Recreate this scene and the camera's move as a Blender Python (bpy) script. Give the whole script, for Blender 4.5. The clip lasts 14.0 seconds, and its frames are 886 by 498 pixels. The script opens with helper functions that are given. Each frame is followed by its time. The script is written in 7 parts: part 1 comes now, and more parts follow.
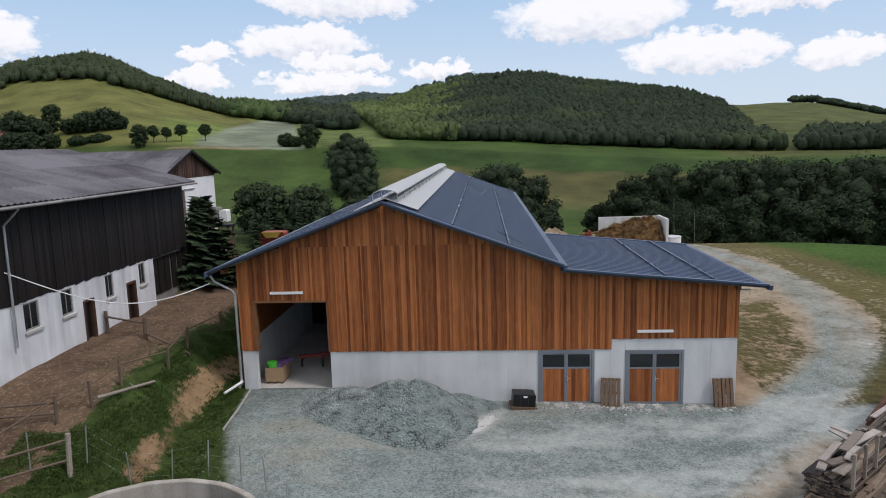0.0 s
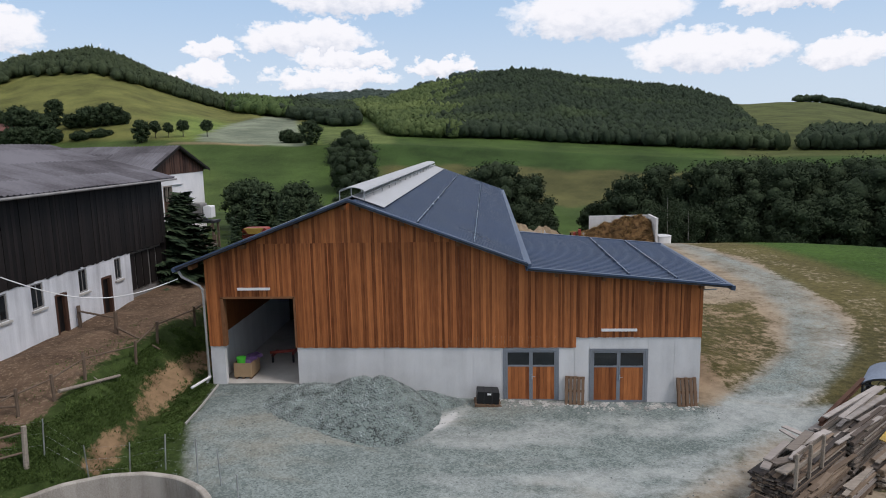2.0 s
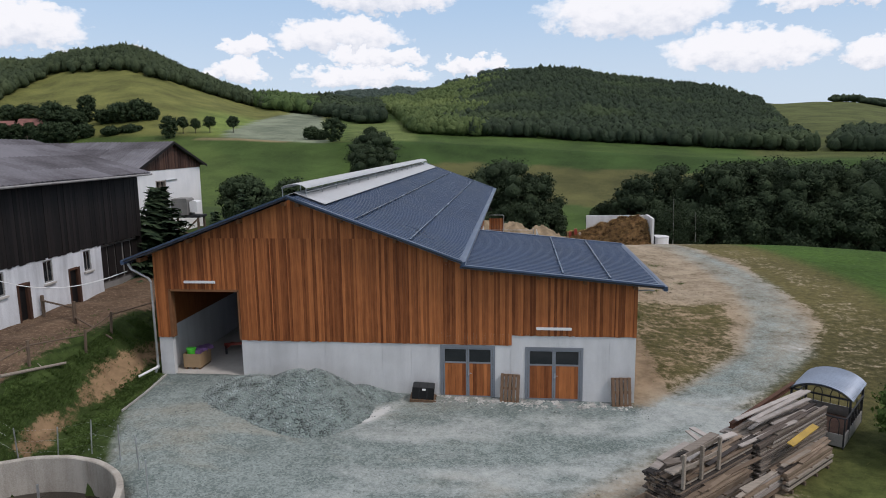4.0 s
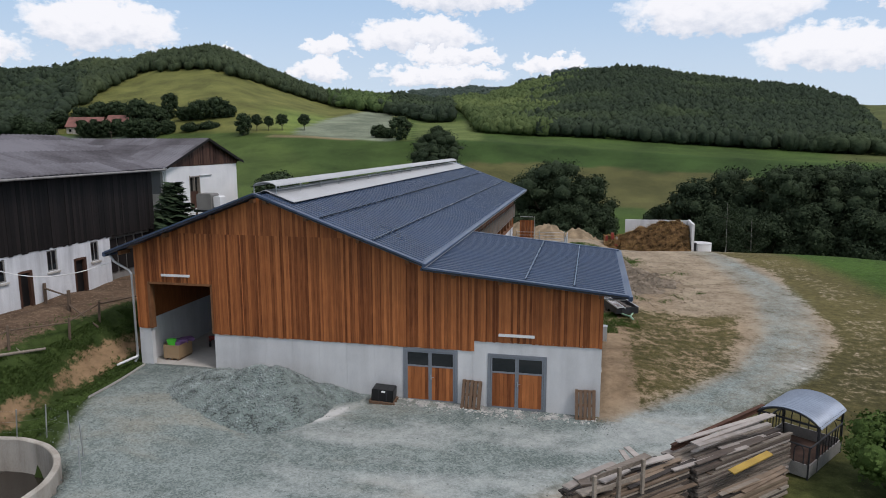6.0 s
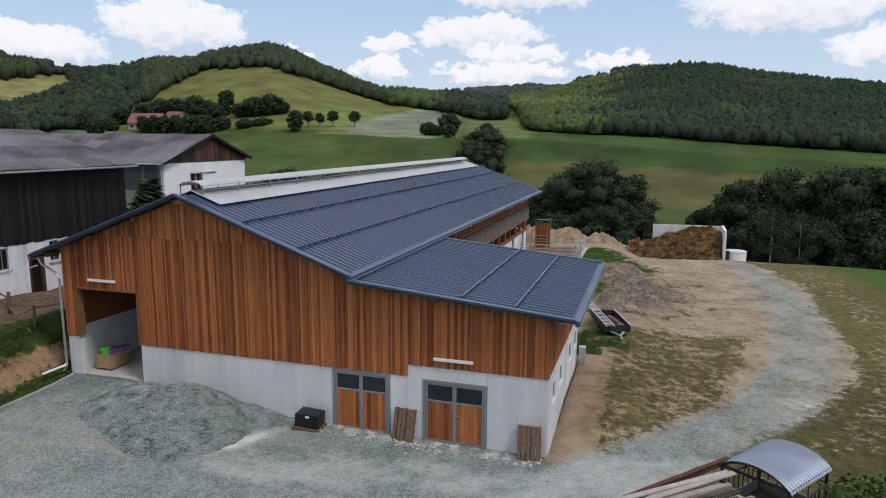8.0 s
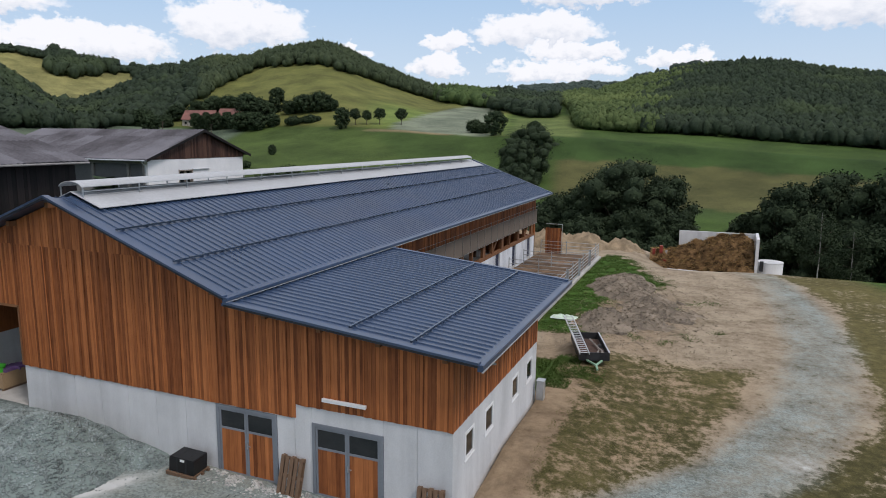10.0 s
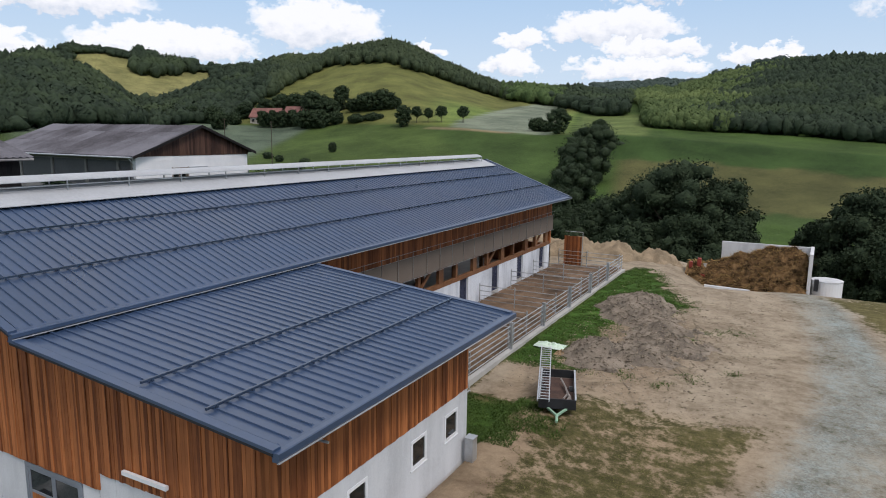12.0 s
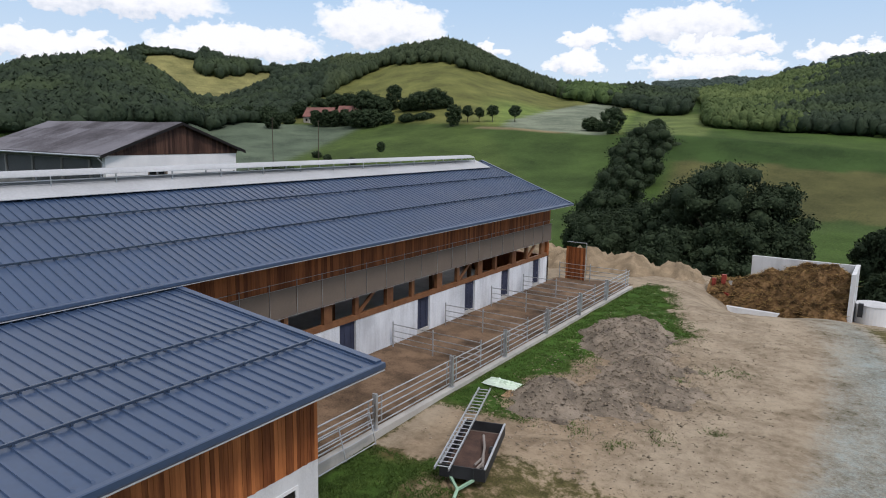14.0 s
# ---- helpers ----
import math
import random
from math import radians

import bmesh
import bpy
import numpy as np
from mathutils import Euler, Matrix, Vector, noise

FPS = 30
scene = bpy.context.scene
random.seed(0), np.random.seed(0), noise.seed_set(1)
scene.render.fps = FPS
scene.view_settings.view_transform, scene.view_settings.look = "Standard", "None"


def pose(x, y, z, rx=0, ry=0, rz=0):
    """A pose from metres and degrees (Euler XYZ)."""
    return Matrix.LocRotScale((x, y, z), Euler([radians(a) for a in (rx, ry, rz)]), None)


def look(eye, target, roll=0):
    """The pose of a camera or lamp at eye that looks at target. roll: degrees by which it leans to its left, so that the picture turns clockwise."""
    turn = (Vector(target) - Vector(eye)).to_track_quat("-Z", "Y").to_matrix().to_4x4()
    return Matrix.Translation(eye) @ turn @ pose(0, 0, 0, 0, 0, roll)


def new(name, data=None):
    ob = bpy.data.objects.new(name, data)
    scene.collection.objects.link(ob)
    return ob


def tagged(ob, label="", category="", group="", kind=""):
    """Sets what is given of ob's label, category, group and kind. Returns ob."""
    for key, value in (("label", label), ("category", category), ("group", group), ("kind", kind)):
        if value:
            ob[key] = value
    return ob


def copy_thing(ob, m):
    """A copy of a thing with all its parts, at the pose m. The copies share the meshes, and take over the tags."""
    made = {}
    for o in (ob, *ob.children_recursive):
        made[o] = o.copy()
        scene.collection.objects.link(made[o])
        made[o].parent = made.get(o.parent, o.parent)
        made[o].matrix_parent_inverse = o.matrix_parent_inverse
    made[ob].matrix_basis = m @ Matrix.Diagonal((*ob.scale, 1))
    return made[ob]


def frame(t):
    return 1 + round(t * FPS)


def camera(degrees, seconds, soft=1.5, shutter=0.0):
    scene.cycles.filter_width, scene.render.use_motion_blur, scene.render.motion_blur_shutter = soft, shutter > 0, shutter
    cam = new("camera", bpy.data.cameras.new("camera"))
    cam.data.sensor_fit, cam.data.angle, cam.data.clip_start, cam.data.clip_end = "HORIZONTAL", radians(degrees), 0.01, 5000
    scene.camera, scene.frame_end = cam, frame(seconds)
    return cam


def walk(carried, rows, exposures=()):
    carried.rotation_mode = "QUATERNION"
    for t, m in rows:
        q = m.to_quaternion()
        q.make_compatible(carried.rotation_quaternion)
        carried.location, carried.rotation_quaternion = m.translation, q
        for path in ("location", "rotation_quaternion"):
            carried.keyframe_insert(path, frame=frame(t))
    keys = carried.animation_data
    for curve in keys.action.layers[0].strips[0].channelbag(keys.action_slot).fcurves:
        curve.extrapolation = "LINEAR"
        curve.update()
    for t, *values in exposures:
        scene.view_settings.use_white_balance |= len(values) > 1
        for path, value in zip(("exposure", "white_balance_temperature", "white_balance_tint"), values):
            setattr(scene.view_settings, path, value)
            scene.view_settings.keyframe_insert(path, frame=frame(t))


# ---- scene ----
cam = camera(67.0, 14.0, 1.0)
METRES, EYE, TILT, LEAN, TURN = 37.0, 10.8, -0.45, 0.0, 3.5
ROWS = [
    (0.0, 0.0, 0.0, 0.0, -0.23, -8.34, 1.59),
    (0.5, 0.006, -0.001, 0.0003, -0.23, -8.4, 1.51),
    (1.0, 0.0159, -0.002, 0.0006, -0.23, -8.46, 1.41),
    (1.5, 0.0269, -0.003, 0.0006, -0.14, -8.51, 1.31),
    (2.0, 0.0424, -0.004, -0.0, 0.14, -8.56, 1.19),
    (2.5, 0.0599, -0.0058, -0.0004, 0.49, -8.59, 1.11),
    (3.0, 0.0853, -0.0088, -0.0003, 1.12, -8.64, 0.98),
    (3.5, 0.1117, -0.0107, -0.0004, 1.88, -8.66, 0.85),
    (4.0, 0.1452, -0.0124, -0.0006, 2.69, -8.71, 0.71),
    (6.5, 0.2924, 0.033, -0.0001, 10.72, -8.77, -0.15),
    (7.0, 0.3203, 0.0597, 0.0003, 12.09, -8.84, -0.26),
    (7.5, 0.3438, 0.087, 0.0002, 12.86, -8.88, -0.31),
    (8.0, 0.3698, 0.1224, 0.0003, 13.94, -8.94, -0.42),
    (10.5, 0.486, 0.3174, -0.0, 20.12, -9.21, -0.8),
    (11.0, 0.5078, 0.3649, 0.0005, 21.68, -9.27, -0.88),
    (11.5, 0.5263, 0.4076, 0.0003, 23.13, -9.33, -0.94),
    (12.0, 0.5466, 0.4566, -0.0002, 24.75, -9.38, -1.01),
    (12.5, 0.564, 0.4994, -0.0, 26.18, -9.42, -1.05),
    (13.0, 0.5823, 0.5497, 0.0003, 27.82, -9.48, -1.13),
    (13.5, 0.5974, 0.5946, 0.0001, 29.2, -9.51, -1.17),
    (14.0, 0.6148, 0.6452, 0.0004, 29.92, -9.49, -1.19),
]
walk(cam, [(t, pose(0, 0, EYE, TILT, LEAN, TURN) @ pose(METRES * x, METRES * y, METRES * z, 90 + pitch, roll, yaw)) for t, x, y, z, yaw, pitch, roll in ROWS],
     [(0.0, -0.01, 6480, 15), (3.0, -0.06, 6470, 15), (8.0, -0.06, 6440, 14), (14.0, 0.04, 6400, 14)])

# ---- world, sun, exposure ----
SUN_EL, SUN_AZ = 54.0, 116.0
wd = bpy.data.worlds.new("sky")
scene.world = wd
wd.use_nodes = True


class Nodes:
    """Short hand for building node trees."""

    def __init__(self, tree):
        self.t = tree

    def add(self, kind, **props):
        n = self.t.nodes.new(kind)
        for k, v in props.items():
            if k == "operation":
                n.operation = v
            elif k == "blend_type":
                n.blend_type = v
            elif k == "data_type":
                n.data_type = v
            elif k == "noise_dimensions":
                n.noise_dimensions = v
            elif k == "sky_type":
                n.sky_type = v
        return n

    def put(self, sock, v):
        if hasattr(v, "is_output"):
            self.t.links.new(v, sock)
        elif v is not None:
            sock.default_value = v

    def math(self, op, a, b=None, c=None, clamp=False):
        n = self.add("ShaderNodeMath", operation=op)
        n.use_clamp = clamp
        self.put(n.inputs[0], a)
        self.put(n.inputs[1], b)
        self.put(n.inputs[2], c)
        return n.outputs[0]

    def mix(self, f, a, b, blend="MIX"):
        n = self.add("ShaderNodeMix", data_type="RGBA", blend_type=blend)
        self.put(n.inputs[0], f)
        self.put(n.inputs[6], a if hasattr(a, "is_output") or len(a) == 4 else (*a, 1))
        self.put(n.inputs[7], b if hasattr(b, "is_output") or len(b) == 4 else (*b, 1))
        return n.outputs[2]

    def noise(self, vec, scale, detail=3.0, rough=0.55, dist=0.0):
        n = self.add("ShaderNodeTexNoise")
        if vec is not None:
            self.put(n.inputs["Vector"], vec)
        n.inputs["Scale"].default_value = scale
        n.inputs["Detail"].default_value = detail
        n.inputs["Roughness"].default_value = rough
        n.inputs["Distortion"].default_value = dist
        return n.outputs["Fac"]

    def step(self, v, lo, hi, to0=0.0, to1=1.0):
        n = self.add("ShaderNodeMapRange")
        n.interpolation_type = "SMOOTHSTEP"
        self.put(n.inputs["Value"], v)
        n.inputs["From Min"].default_value, n.inputs["From Max"].default_value = lo, hi
        n.inputs["To Min"].default_value, n.inputs["To Max"].default_value = to0, to1
        return n.outputs["Result"]


def build_sky():
    n = Nodes(wd.node_tree)
    out = wd.node_tree.nodes["World Output"]
    bg = wd.node_tree.nodes["Background"]
    sky = n.add("ShaderNodeTexSky", sky_type="NISHITA")
    sky.sun_disc = False
    sky.sun_elevation, sky.sun_rotation = radians(SUN_EL), radians(SUN_AZ)
    sky.air_density, sky.dust_density, sky.ozone_density = 1.0, 0.6, 1.5
    tc = n.add("ShaderNodeTexCoord")
    sep = n.add("ShaderNodeSeparateXYZ")
    n.put(sep.inputs[0], tc.outputs["Generated"])
    x, y, z = sep.outputs
    az = n.math("MULTIPLY", n.math("ARCTAN2", n.math("MULTIPLY", x, -1.0), y), 57.29578)
    el = n.math("MULTIPLY", n.math("ARCSINE", z), 57.29578)
    comb = n.add("ShaderNodeCombineXYZ")
    n.put(comb.inputs[0], az)
    n.put(comb.inputs[1], n.math("MULTIPLY", el, 1.5))
    p = comb.outputs[0]

    def swirl(scale, detail, seed):
        k = n.add("ShaderNodeTexNoise")
        k.noise_dimensions = "4D"
        n.put(k.inputs["Vector"], p)
        k.inputs["W"].default_value = seed
        k.inputs["Scale"].default_value, k.inputs["Detail"].default_value, k.inputs["Roughness"].default_value = scale, detail, 0.58
        return n.math("SUBTRACT", k.outputs["Fac"], 0.5)

    # puffs: the cloud outlines are pushed about at several sizes
    wa = n.math("MULTIPLY_ADD", swirl(0.32, 3.0, 1.0), 5.0, n.math("MULTIPLY", swirl(0.95, 4.0, 2.0), 3.0))
    we = n.math("MULTIPLY_ADD", swirl(0.36, 3.0, 3.0), 2.6, n.math("MULTIPLY", swirl(1.0, 4.0, 4.0), 2.2))
    fine = n.noise(p, 1.0, 6.0, 0.62)
    ca, ce = n.math("ADD", az, wa), n.math("ADD", el, we)
    # single cumulus clouds: azimuth (left positive), elevation, half width, half height
    clouds = [
        (11.3, 11.6, 6.5, 1.8), (14.4, 8.3, 5.2, 1.35), (11.6, 6.6, 3.8, 0.75), (21.9, 7.2, 2.1, 0.85), (22.6, 5.4, 2.5, 0.95), (12.6, 5.1, 5.4, 0.85), (3.9, 6.0, 2.8, 0.85),
        (-9.1, 9.6, 6.7, 2.2), (-17.5, 6.2, 5.4, 1.6), (-23.4, 9.8, 4.5, 1.1), (-26.6, 5.5, 3.0, 1.2), (-35.0, 8.5, 5.0, 2.0),
        (38.6, 8.2, 5.3, 1.9), (50.0, 6.2, 6.6, 1.4), (59.3, 9.1, 8.5, 1.5), (64.0, 5.4, 5.9, 1.1), (29.8, 6.3, 1.4, 0.7), (74.0, 8.0, 5.0, 2.4),
    ]
    best, low = None, None
    for a, e, w, h in clouds:
        du = n.math("DIVIDE", n.math("SUBTRACT", ca, a), w * 1.12)
        dv = n.math("DIVIDE", n.math("SUBTRACT", ce, e + 0.15), h * 1.25)
        up = n.math("MULTIPLY", n.math("MINIMUM", dv, 0.0), 0.9)  # flatter undersides
        d = n.math("ADD", n.math("MULTIPLY", du, du), n.math("ADD", n.math("MULTIPLY", dv, dv), n.math("MULTIPLY", up, up)))
        v = n.math("SUBTRACT", 1.0, d)
        lit = n.math("MULTIPLY", n.step(v, -0.1, 0.2), n.math("ADD", dv, 1.2))
        best = v if best is None else n.math("MAXIMUM", best, v)
        low = lit if low is None else n.math("MAXIMUM", low, lit)
    # high cover overhead and all round, out of the open window towards the hills
    over = n.math("MULTIPLY_ADD", n.math("SUBTRACT", n.noise(tc.outputs["Generated"], 3.0, 5.0, 0.55), 0.44), 4.0, 0.2)
    over = n.math("MULTIPLY", over, n.step(el, 13.0, 18.0))
    best = n.math("MAXIMUM", best, over)
    low = n.math("MAXIMUM", low, n.step(el, 13.0, 18.0))
    veil = n.math("MULTIPLY", n.step(n.noise(p, 0.22, 5.0, 0.6), 0.45, 0.75), 0.10)
    dens = n.math("MAXIMUM", n.step(best, -0.15, 0.42), n.math("MAXIMUM", n.step(best, -1.0, 0.3, 0.0, 0.28), veil))
    haze = n.mix(n.step(el, 2.0, 14.0), (7.9, 10.0, 11.8), (4.4, 7.6, 11.2))
    blue = n.mix(n.step(el, 8.0, 40.0, 0.88, 0.25), sky.outputs[0], haze)
    shade = n.step(n.math("ADD", n.math("MULTIPLY", low, 0.55), n.math("MULTIPLY", fine, 0.6)), 0.45, 1.05)
    white = n.mix(shade, (8.6, 9.3, 10.3), (12.6, 12.7, 12.8))
    n.put(bg.inputs["Color"], n.mix(n.math("MULTIPLY", dens, 0.93), blue, white))
    bg.inputs["Strength"].default_value = 0.079


build_sky()
sun = new("sun", bpy.data.lights.new("sun", "SUN"))
sun.data.energy, sun.data.angle, sun.data.color = 1.7, radians(12), (1.0, 0.93, 0.87)
_a, _e = radians(SUN_AZ), radians(SUN_EL)
sun.matrix_world = look((0, 0, 60), (-math.sin(_a) * math.cos(_e) * 10, -math.cos(_a) * math.cos(_e) * 10, 60 - math.sin(_e) * 10))


# ---- materials ----
def material(name, rough=0.8, metal=0.0, spec=0.3):
    m = bpy.data.materials.new(name)
    m.use_nodes = True
    n = Nodes(m.node_tree)
    b = m.node_tree.nodes["Principled BSDF"]
    b.inputs["Roughness"].default_value = rough
    b.inputs["Metallic"].default_value = metal
    b.inputs["Specular IOR Level"].default_value = spec
    return m, n, b


def bump(n, b, height, strength=0.3, dist=0.02):
    k = n.add("ShaderNodeBump")
    k.inputs["Strength"].default_value, k.inputs["Distance"].default_value = strength, dist
    n.put(k.inputs["Height"], height)
    n.put(b.inputs["Normal"], k.outputs[0])


def place(n, sx=1.0, sy=1.0, sz=1.0):
    g = n.add("ShaderNodeNewGeometry")
    mp = n.add("ShaderNodeMapping")
    n.put(mp.inputs["Vector"], g.outputs["Position"])
    mp.inputs["Scale"].default_value = (sx, sy, sz)
    return mp.outputs[0]


def plain(name, col, rough=0.7, metal=0.0, vary=0.25, scale=2.0, bumps=0.15, spec=0.3):
    """A surface of one colour with stains at two scales and fine relief."""
    m, n, b = material(name, rough, metal, spec)
    p = place(n)
    big, small = n.noise(p, scale * 0.35, 4.0), n.noise(p, scale * 9.0, 3.0)
    f = n.math("ADD", n.math("MULTIPLY", big, 0.65), n.math("MULTIPLY", small, 0.35))
    lo = tuple(c * (1 - vary) for c in col)
    hi = tuple(min(1.0, c * (1 + vary)) for c in col)
    n.put(b.inputs["Base Color"], n.mix(n.step(f, 0.3, 0.7), lo, hi))
    n.put(b.inputs["Roughness"], n.step(big, 0.2, 0.8, max(0.05, rough - 0.1), min(1.0, rough + 0.1)))
    if bumps:
        bump(n, b, small, bumps, 0.01)
    return m


def board_wood(name, dark, light, grain=1.0, stretch=(14.0, 14.0, 0.7), rough=0.65, per_island=False, tone=0.66):
    """Planed boards: each one its own tone, with grain along its length."""
    m, n, b = material(name, rough, 0.0, 0.25)
    p = place(n, *stretch)
    if per_island:
        rnd = n.add("ShaderNodeNewGeometry").outputs["Random Per Island"]
    else:
        rnd = n.add("ShaderNodeObjectInfo").outputs["Random"]
    fibre = n.noise(p, 1.6, 5.0, 0.6, 0.3)
    knots = n.noise(place(n, 3.0, 3.0, 1.2), 1.3, 2.0)
    f = n.math("ADD", n.math("MULTIPLY_ADD", rnd, tone, 0.33 - tone / 2), n.math("MULTIPLY", n.math("SUBTRACT", fibre, 0.5), 0.9 * grain))
    f = n.math("ADD", f, n.math("MULTIPLY", n.math("SUBTRACT", knots, 0.5), 0.3), clamp=True)
    n.put(b.inputs["Base Color"], n.mix(f, dark, light))
    bump(n, b, fibre, 0.25, 0.006)
    return m


CLAD = board_wood("larch_cladding", (0.140, 0.041, 0.013), (0.63, 0.228, 0.076), tone=0.60, grain=0.75)
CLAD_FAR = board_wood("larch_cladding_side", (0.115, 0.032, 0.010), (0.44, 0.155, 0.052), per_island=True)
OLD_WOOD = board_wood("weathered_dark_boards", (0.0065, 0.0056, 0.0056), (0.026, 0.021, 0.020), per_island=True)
OLD_RED = board_wood("weathered_brown_boards", (0.030, 0.014, 0.010), (0.14, 0.075, 0.052), per_island=True)
TIMBER = board_wood("rough_timber", (0.12, 0.052, 0.024), (0.30, 0.145, 0.068), stretch=(2, 2, 2), per_island=True)
GREY_WOOD = board_wood("greyed_planks", (0.12, 0.10, 0.085), (0.42, 0.37, 0.31), stretch=(1.2, 9, 9))
PALLET_WOOD = board_wood("pallet_wood", (0.10, 0.060, 0.038), (0.26, 0.17, 0.11), stretch=(14, 14, 1), per_island=True)
POST_WOOD = board_wood("fence_wood", (0.07, 0.05, 0.038), (0.24, 0.18, 0.13), stretch=(6, 6, 1), per_island=True)


def concrete(name, lo, hi, streak=0.35):
    m, n, b = material(name, 0.85, 0.0, 0.2)
    p = place(n)
    stain = n.noise(place(n, 1.3, 1.3, 0.16), 1.0, 5.0, 0.6)
    big = n.noise(p, 0.45, 4.0)
    fine = n.noise(p, 26.0, 3.0, 0.7)
    f = n.math("ADD", n.math("MULTIPLY", stain, streak), n.math("ADD", n.math("MULTIPLY", big, 0.75 - streak), n.math("MULTIPLY", fine, 0.25)))
    n.put(b.inputs["Base Color"], n.mix(n.step(f, 0.32, 0.66), lo, hi))
    bump(n, b, fine, 0.2, 0.006)
    return m


CONCRETE = concrete("pale_concrete", (0.46, 0.47, 0.48), (0.68, 0.69, 0.70))
SLAB = concrete("concrete_slab", (0.34, 0.33, 0.31), (0.52, 0.51, 0.48))
LIMEWASH = concrete("limewashed_wall", (0.40, 0.42, 0.45), (0.78, 0.81, 0.85), 0.45)
GREY_WALL = concrete("grey_render", (0.14, 0.14, 0.135), (0.26, 0.255, 0.245))
WHITE_WALL = concrete("white_render", (0.70, 0.71, 0.72), (0.84, 0.84, 0.84), 0.2)
ROOF_METAL = plain("anthracite_roof_sheet", (0.030, 0.057, 0.116), 0.36, 0.0, 0.16, 0.8, 0.03, 0.85)
GUARD = plain("silvery_coated_steel", (0.060, 0.088, 0.138), 0.24, 0.5, 0.15, 1.0, 0.03, 0.8)
STEEL = plain("galvanised_steel", (0.50, 0.52, 0.54), 0.42, 0.75, 0.2, 5.0, 0.05, 0.5)
ALU = plain("pale_ridge_sheet", (0.40, 0.415, 0.43), 0.5, 0.0, 0.14, 1.0, 0.03, 0.5)
DARK_STEEL = plain("dark_painted_steel", (0.035, 0.036, 0.040), 0.55, 0.3, 0.3, 4.0, 0.05)
DOOR_STEEL = plain("grey_door_frame", (0.21, 0.23, 0.26), 0.5, 0.1, 0.12, 3.0, 0.03)
DUNG = plain("straw_dung", (0.165, 0.100, 0.048), 0.95, 0.0, 0.95, 5.0, 1.0, 0.1)
SAND = plain("yellow_sand", (0.250, 0.194, 0.128), 0.95, 0.0, 0.45, 2.2, 1.0, 0.1)
SPOIL = plain("grey_spoil", (0.205, 0.172, 0.135), 0.95, 0.0, 0.5, 3.0, 0.7, 0.1)
BLACK = plain("black_plastic", (0.012, 0.012, 0.013), 0.4, 0.0, 0.3, 3.0, 0.1)
RED = plain("faded_red_paint", (0.24, 0.042, 0.03), 0.5, 0.0, 0.3, 4.0, 0.1)
YELLOW = plain("yellow_shuttering", (0.36, 0.24, 0.05), 0.6, 0.0, 0.2, 4.0, 0.1)
BLUE = plain("blue_plastic", (0.03, 0.09, 0.42), 0.5, 0.0, 0.2, 4.0, 0.1)
GREEN = plain("bright_green_plastic", (0.08, 0.55, 0.05), 0.5, 0.0, 0.2, 4.0, 0.1)
TILE = plain("red_roof_tiles", (0.20, 0.095, 0.080), 0.85, 0.0, 0.35, 1.0, 0.2)
NET = plain("grey_wind_net", (0.150, 0.122, 0.100), 0.9, 0.0, 0.12, 2.0, 0.1)
CURTAIN = plain("dark_blue_strip_curtain", (0.035, 0.042, 0.075), 0.6, 0.0, 0.3, 3.0, 0.1)
WHITE_PLASTIC = plain("white_plastic", (0.74, 0.75, 0.76), 0.45, 0.0, 0.08, 2.0, 0.05)
BARK = plain("bark", (0.075, 0.060, 0.045), 0.95, 0.0, 0.5, 3.0, 0.6)
CARDBOARD = plain("cardboard", (0.34, 0.235, 0.135), 0.85, 0.0, 0.2, 3.0, 0.1)
GALV_SHEET = plain("bluish_corrugated_zinc", (0.24, 0.29, 0.37), 0.45, 0.3, 0.2, 2.0, 0.05, 0.5)


def glass():
    m, n, b = material("dark_window_glass", 0.06, 0.0, 0.6)
    b.inputs["Base Color"].default_value = (0.012, 0.015, 0.018, 1)
    return m


GLASS = glass()


def fibre_cement():
    m, n, b = material("weathered_fibre_cement", 0.9, 0.0, 0.15)
    p = place(n)
    sep = n.add("ShaderNodeSeparateXYZ")
    n.put(sep.inputs[0], place(n, 0.42, 0.42, 0.0))
    cell = n.add("ShaderNodeCombineXYZ")
    n.put(cell.inputs[0], n.math("FLOOR", sep.outputs[0]))
    n.put(cell.inputs[1], n.math("FLOOR", sep.outputs[1]))
    sheet = n.add("ShaderNodeTexWhiteNoise")
    n.put(sheet.inputs["Vector"], cell.outputs[0])
    moss, fine = n.noise(p, 0.22, 5.0, 0.65), n.noise(p, 7.0, 4.0, 0.7)
    f = n.math("ADD", n.math("MULTIPLY", sheet.outputs["Value"], 0.18), n.math("ADD", n.math("MULTIPLY", moss, 0.9), n.math("MULTIPLY", fine, 0.25)))
    n.put(b.inputs["Base Color"], n.mix(n.step(f, 0.42, 0.90), (0.060, 0.056, 0.062), (0.175, 0.172, 0.192)))
    bump(n, b, fine, 0.2, 0.01)
    return m


ETERNIT = fibre_cement()


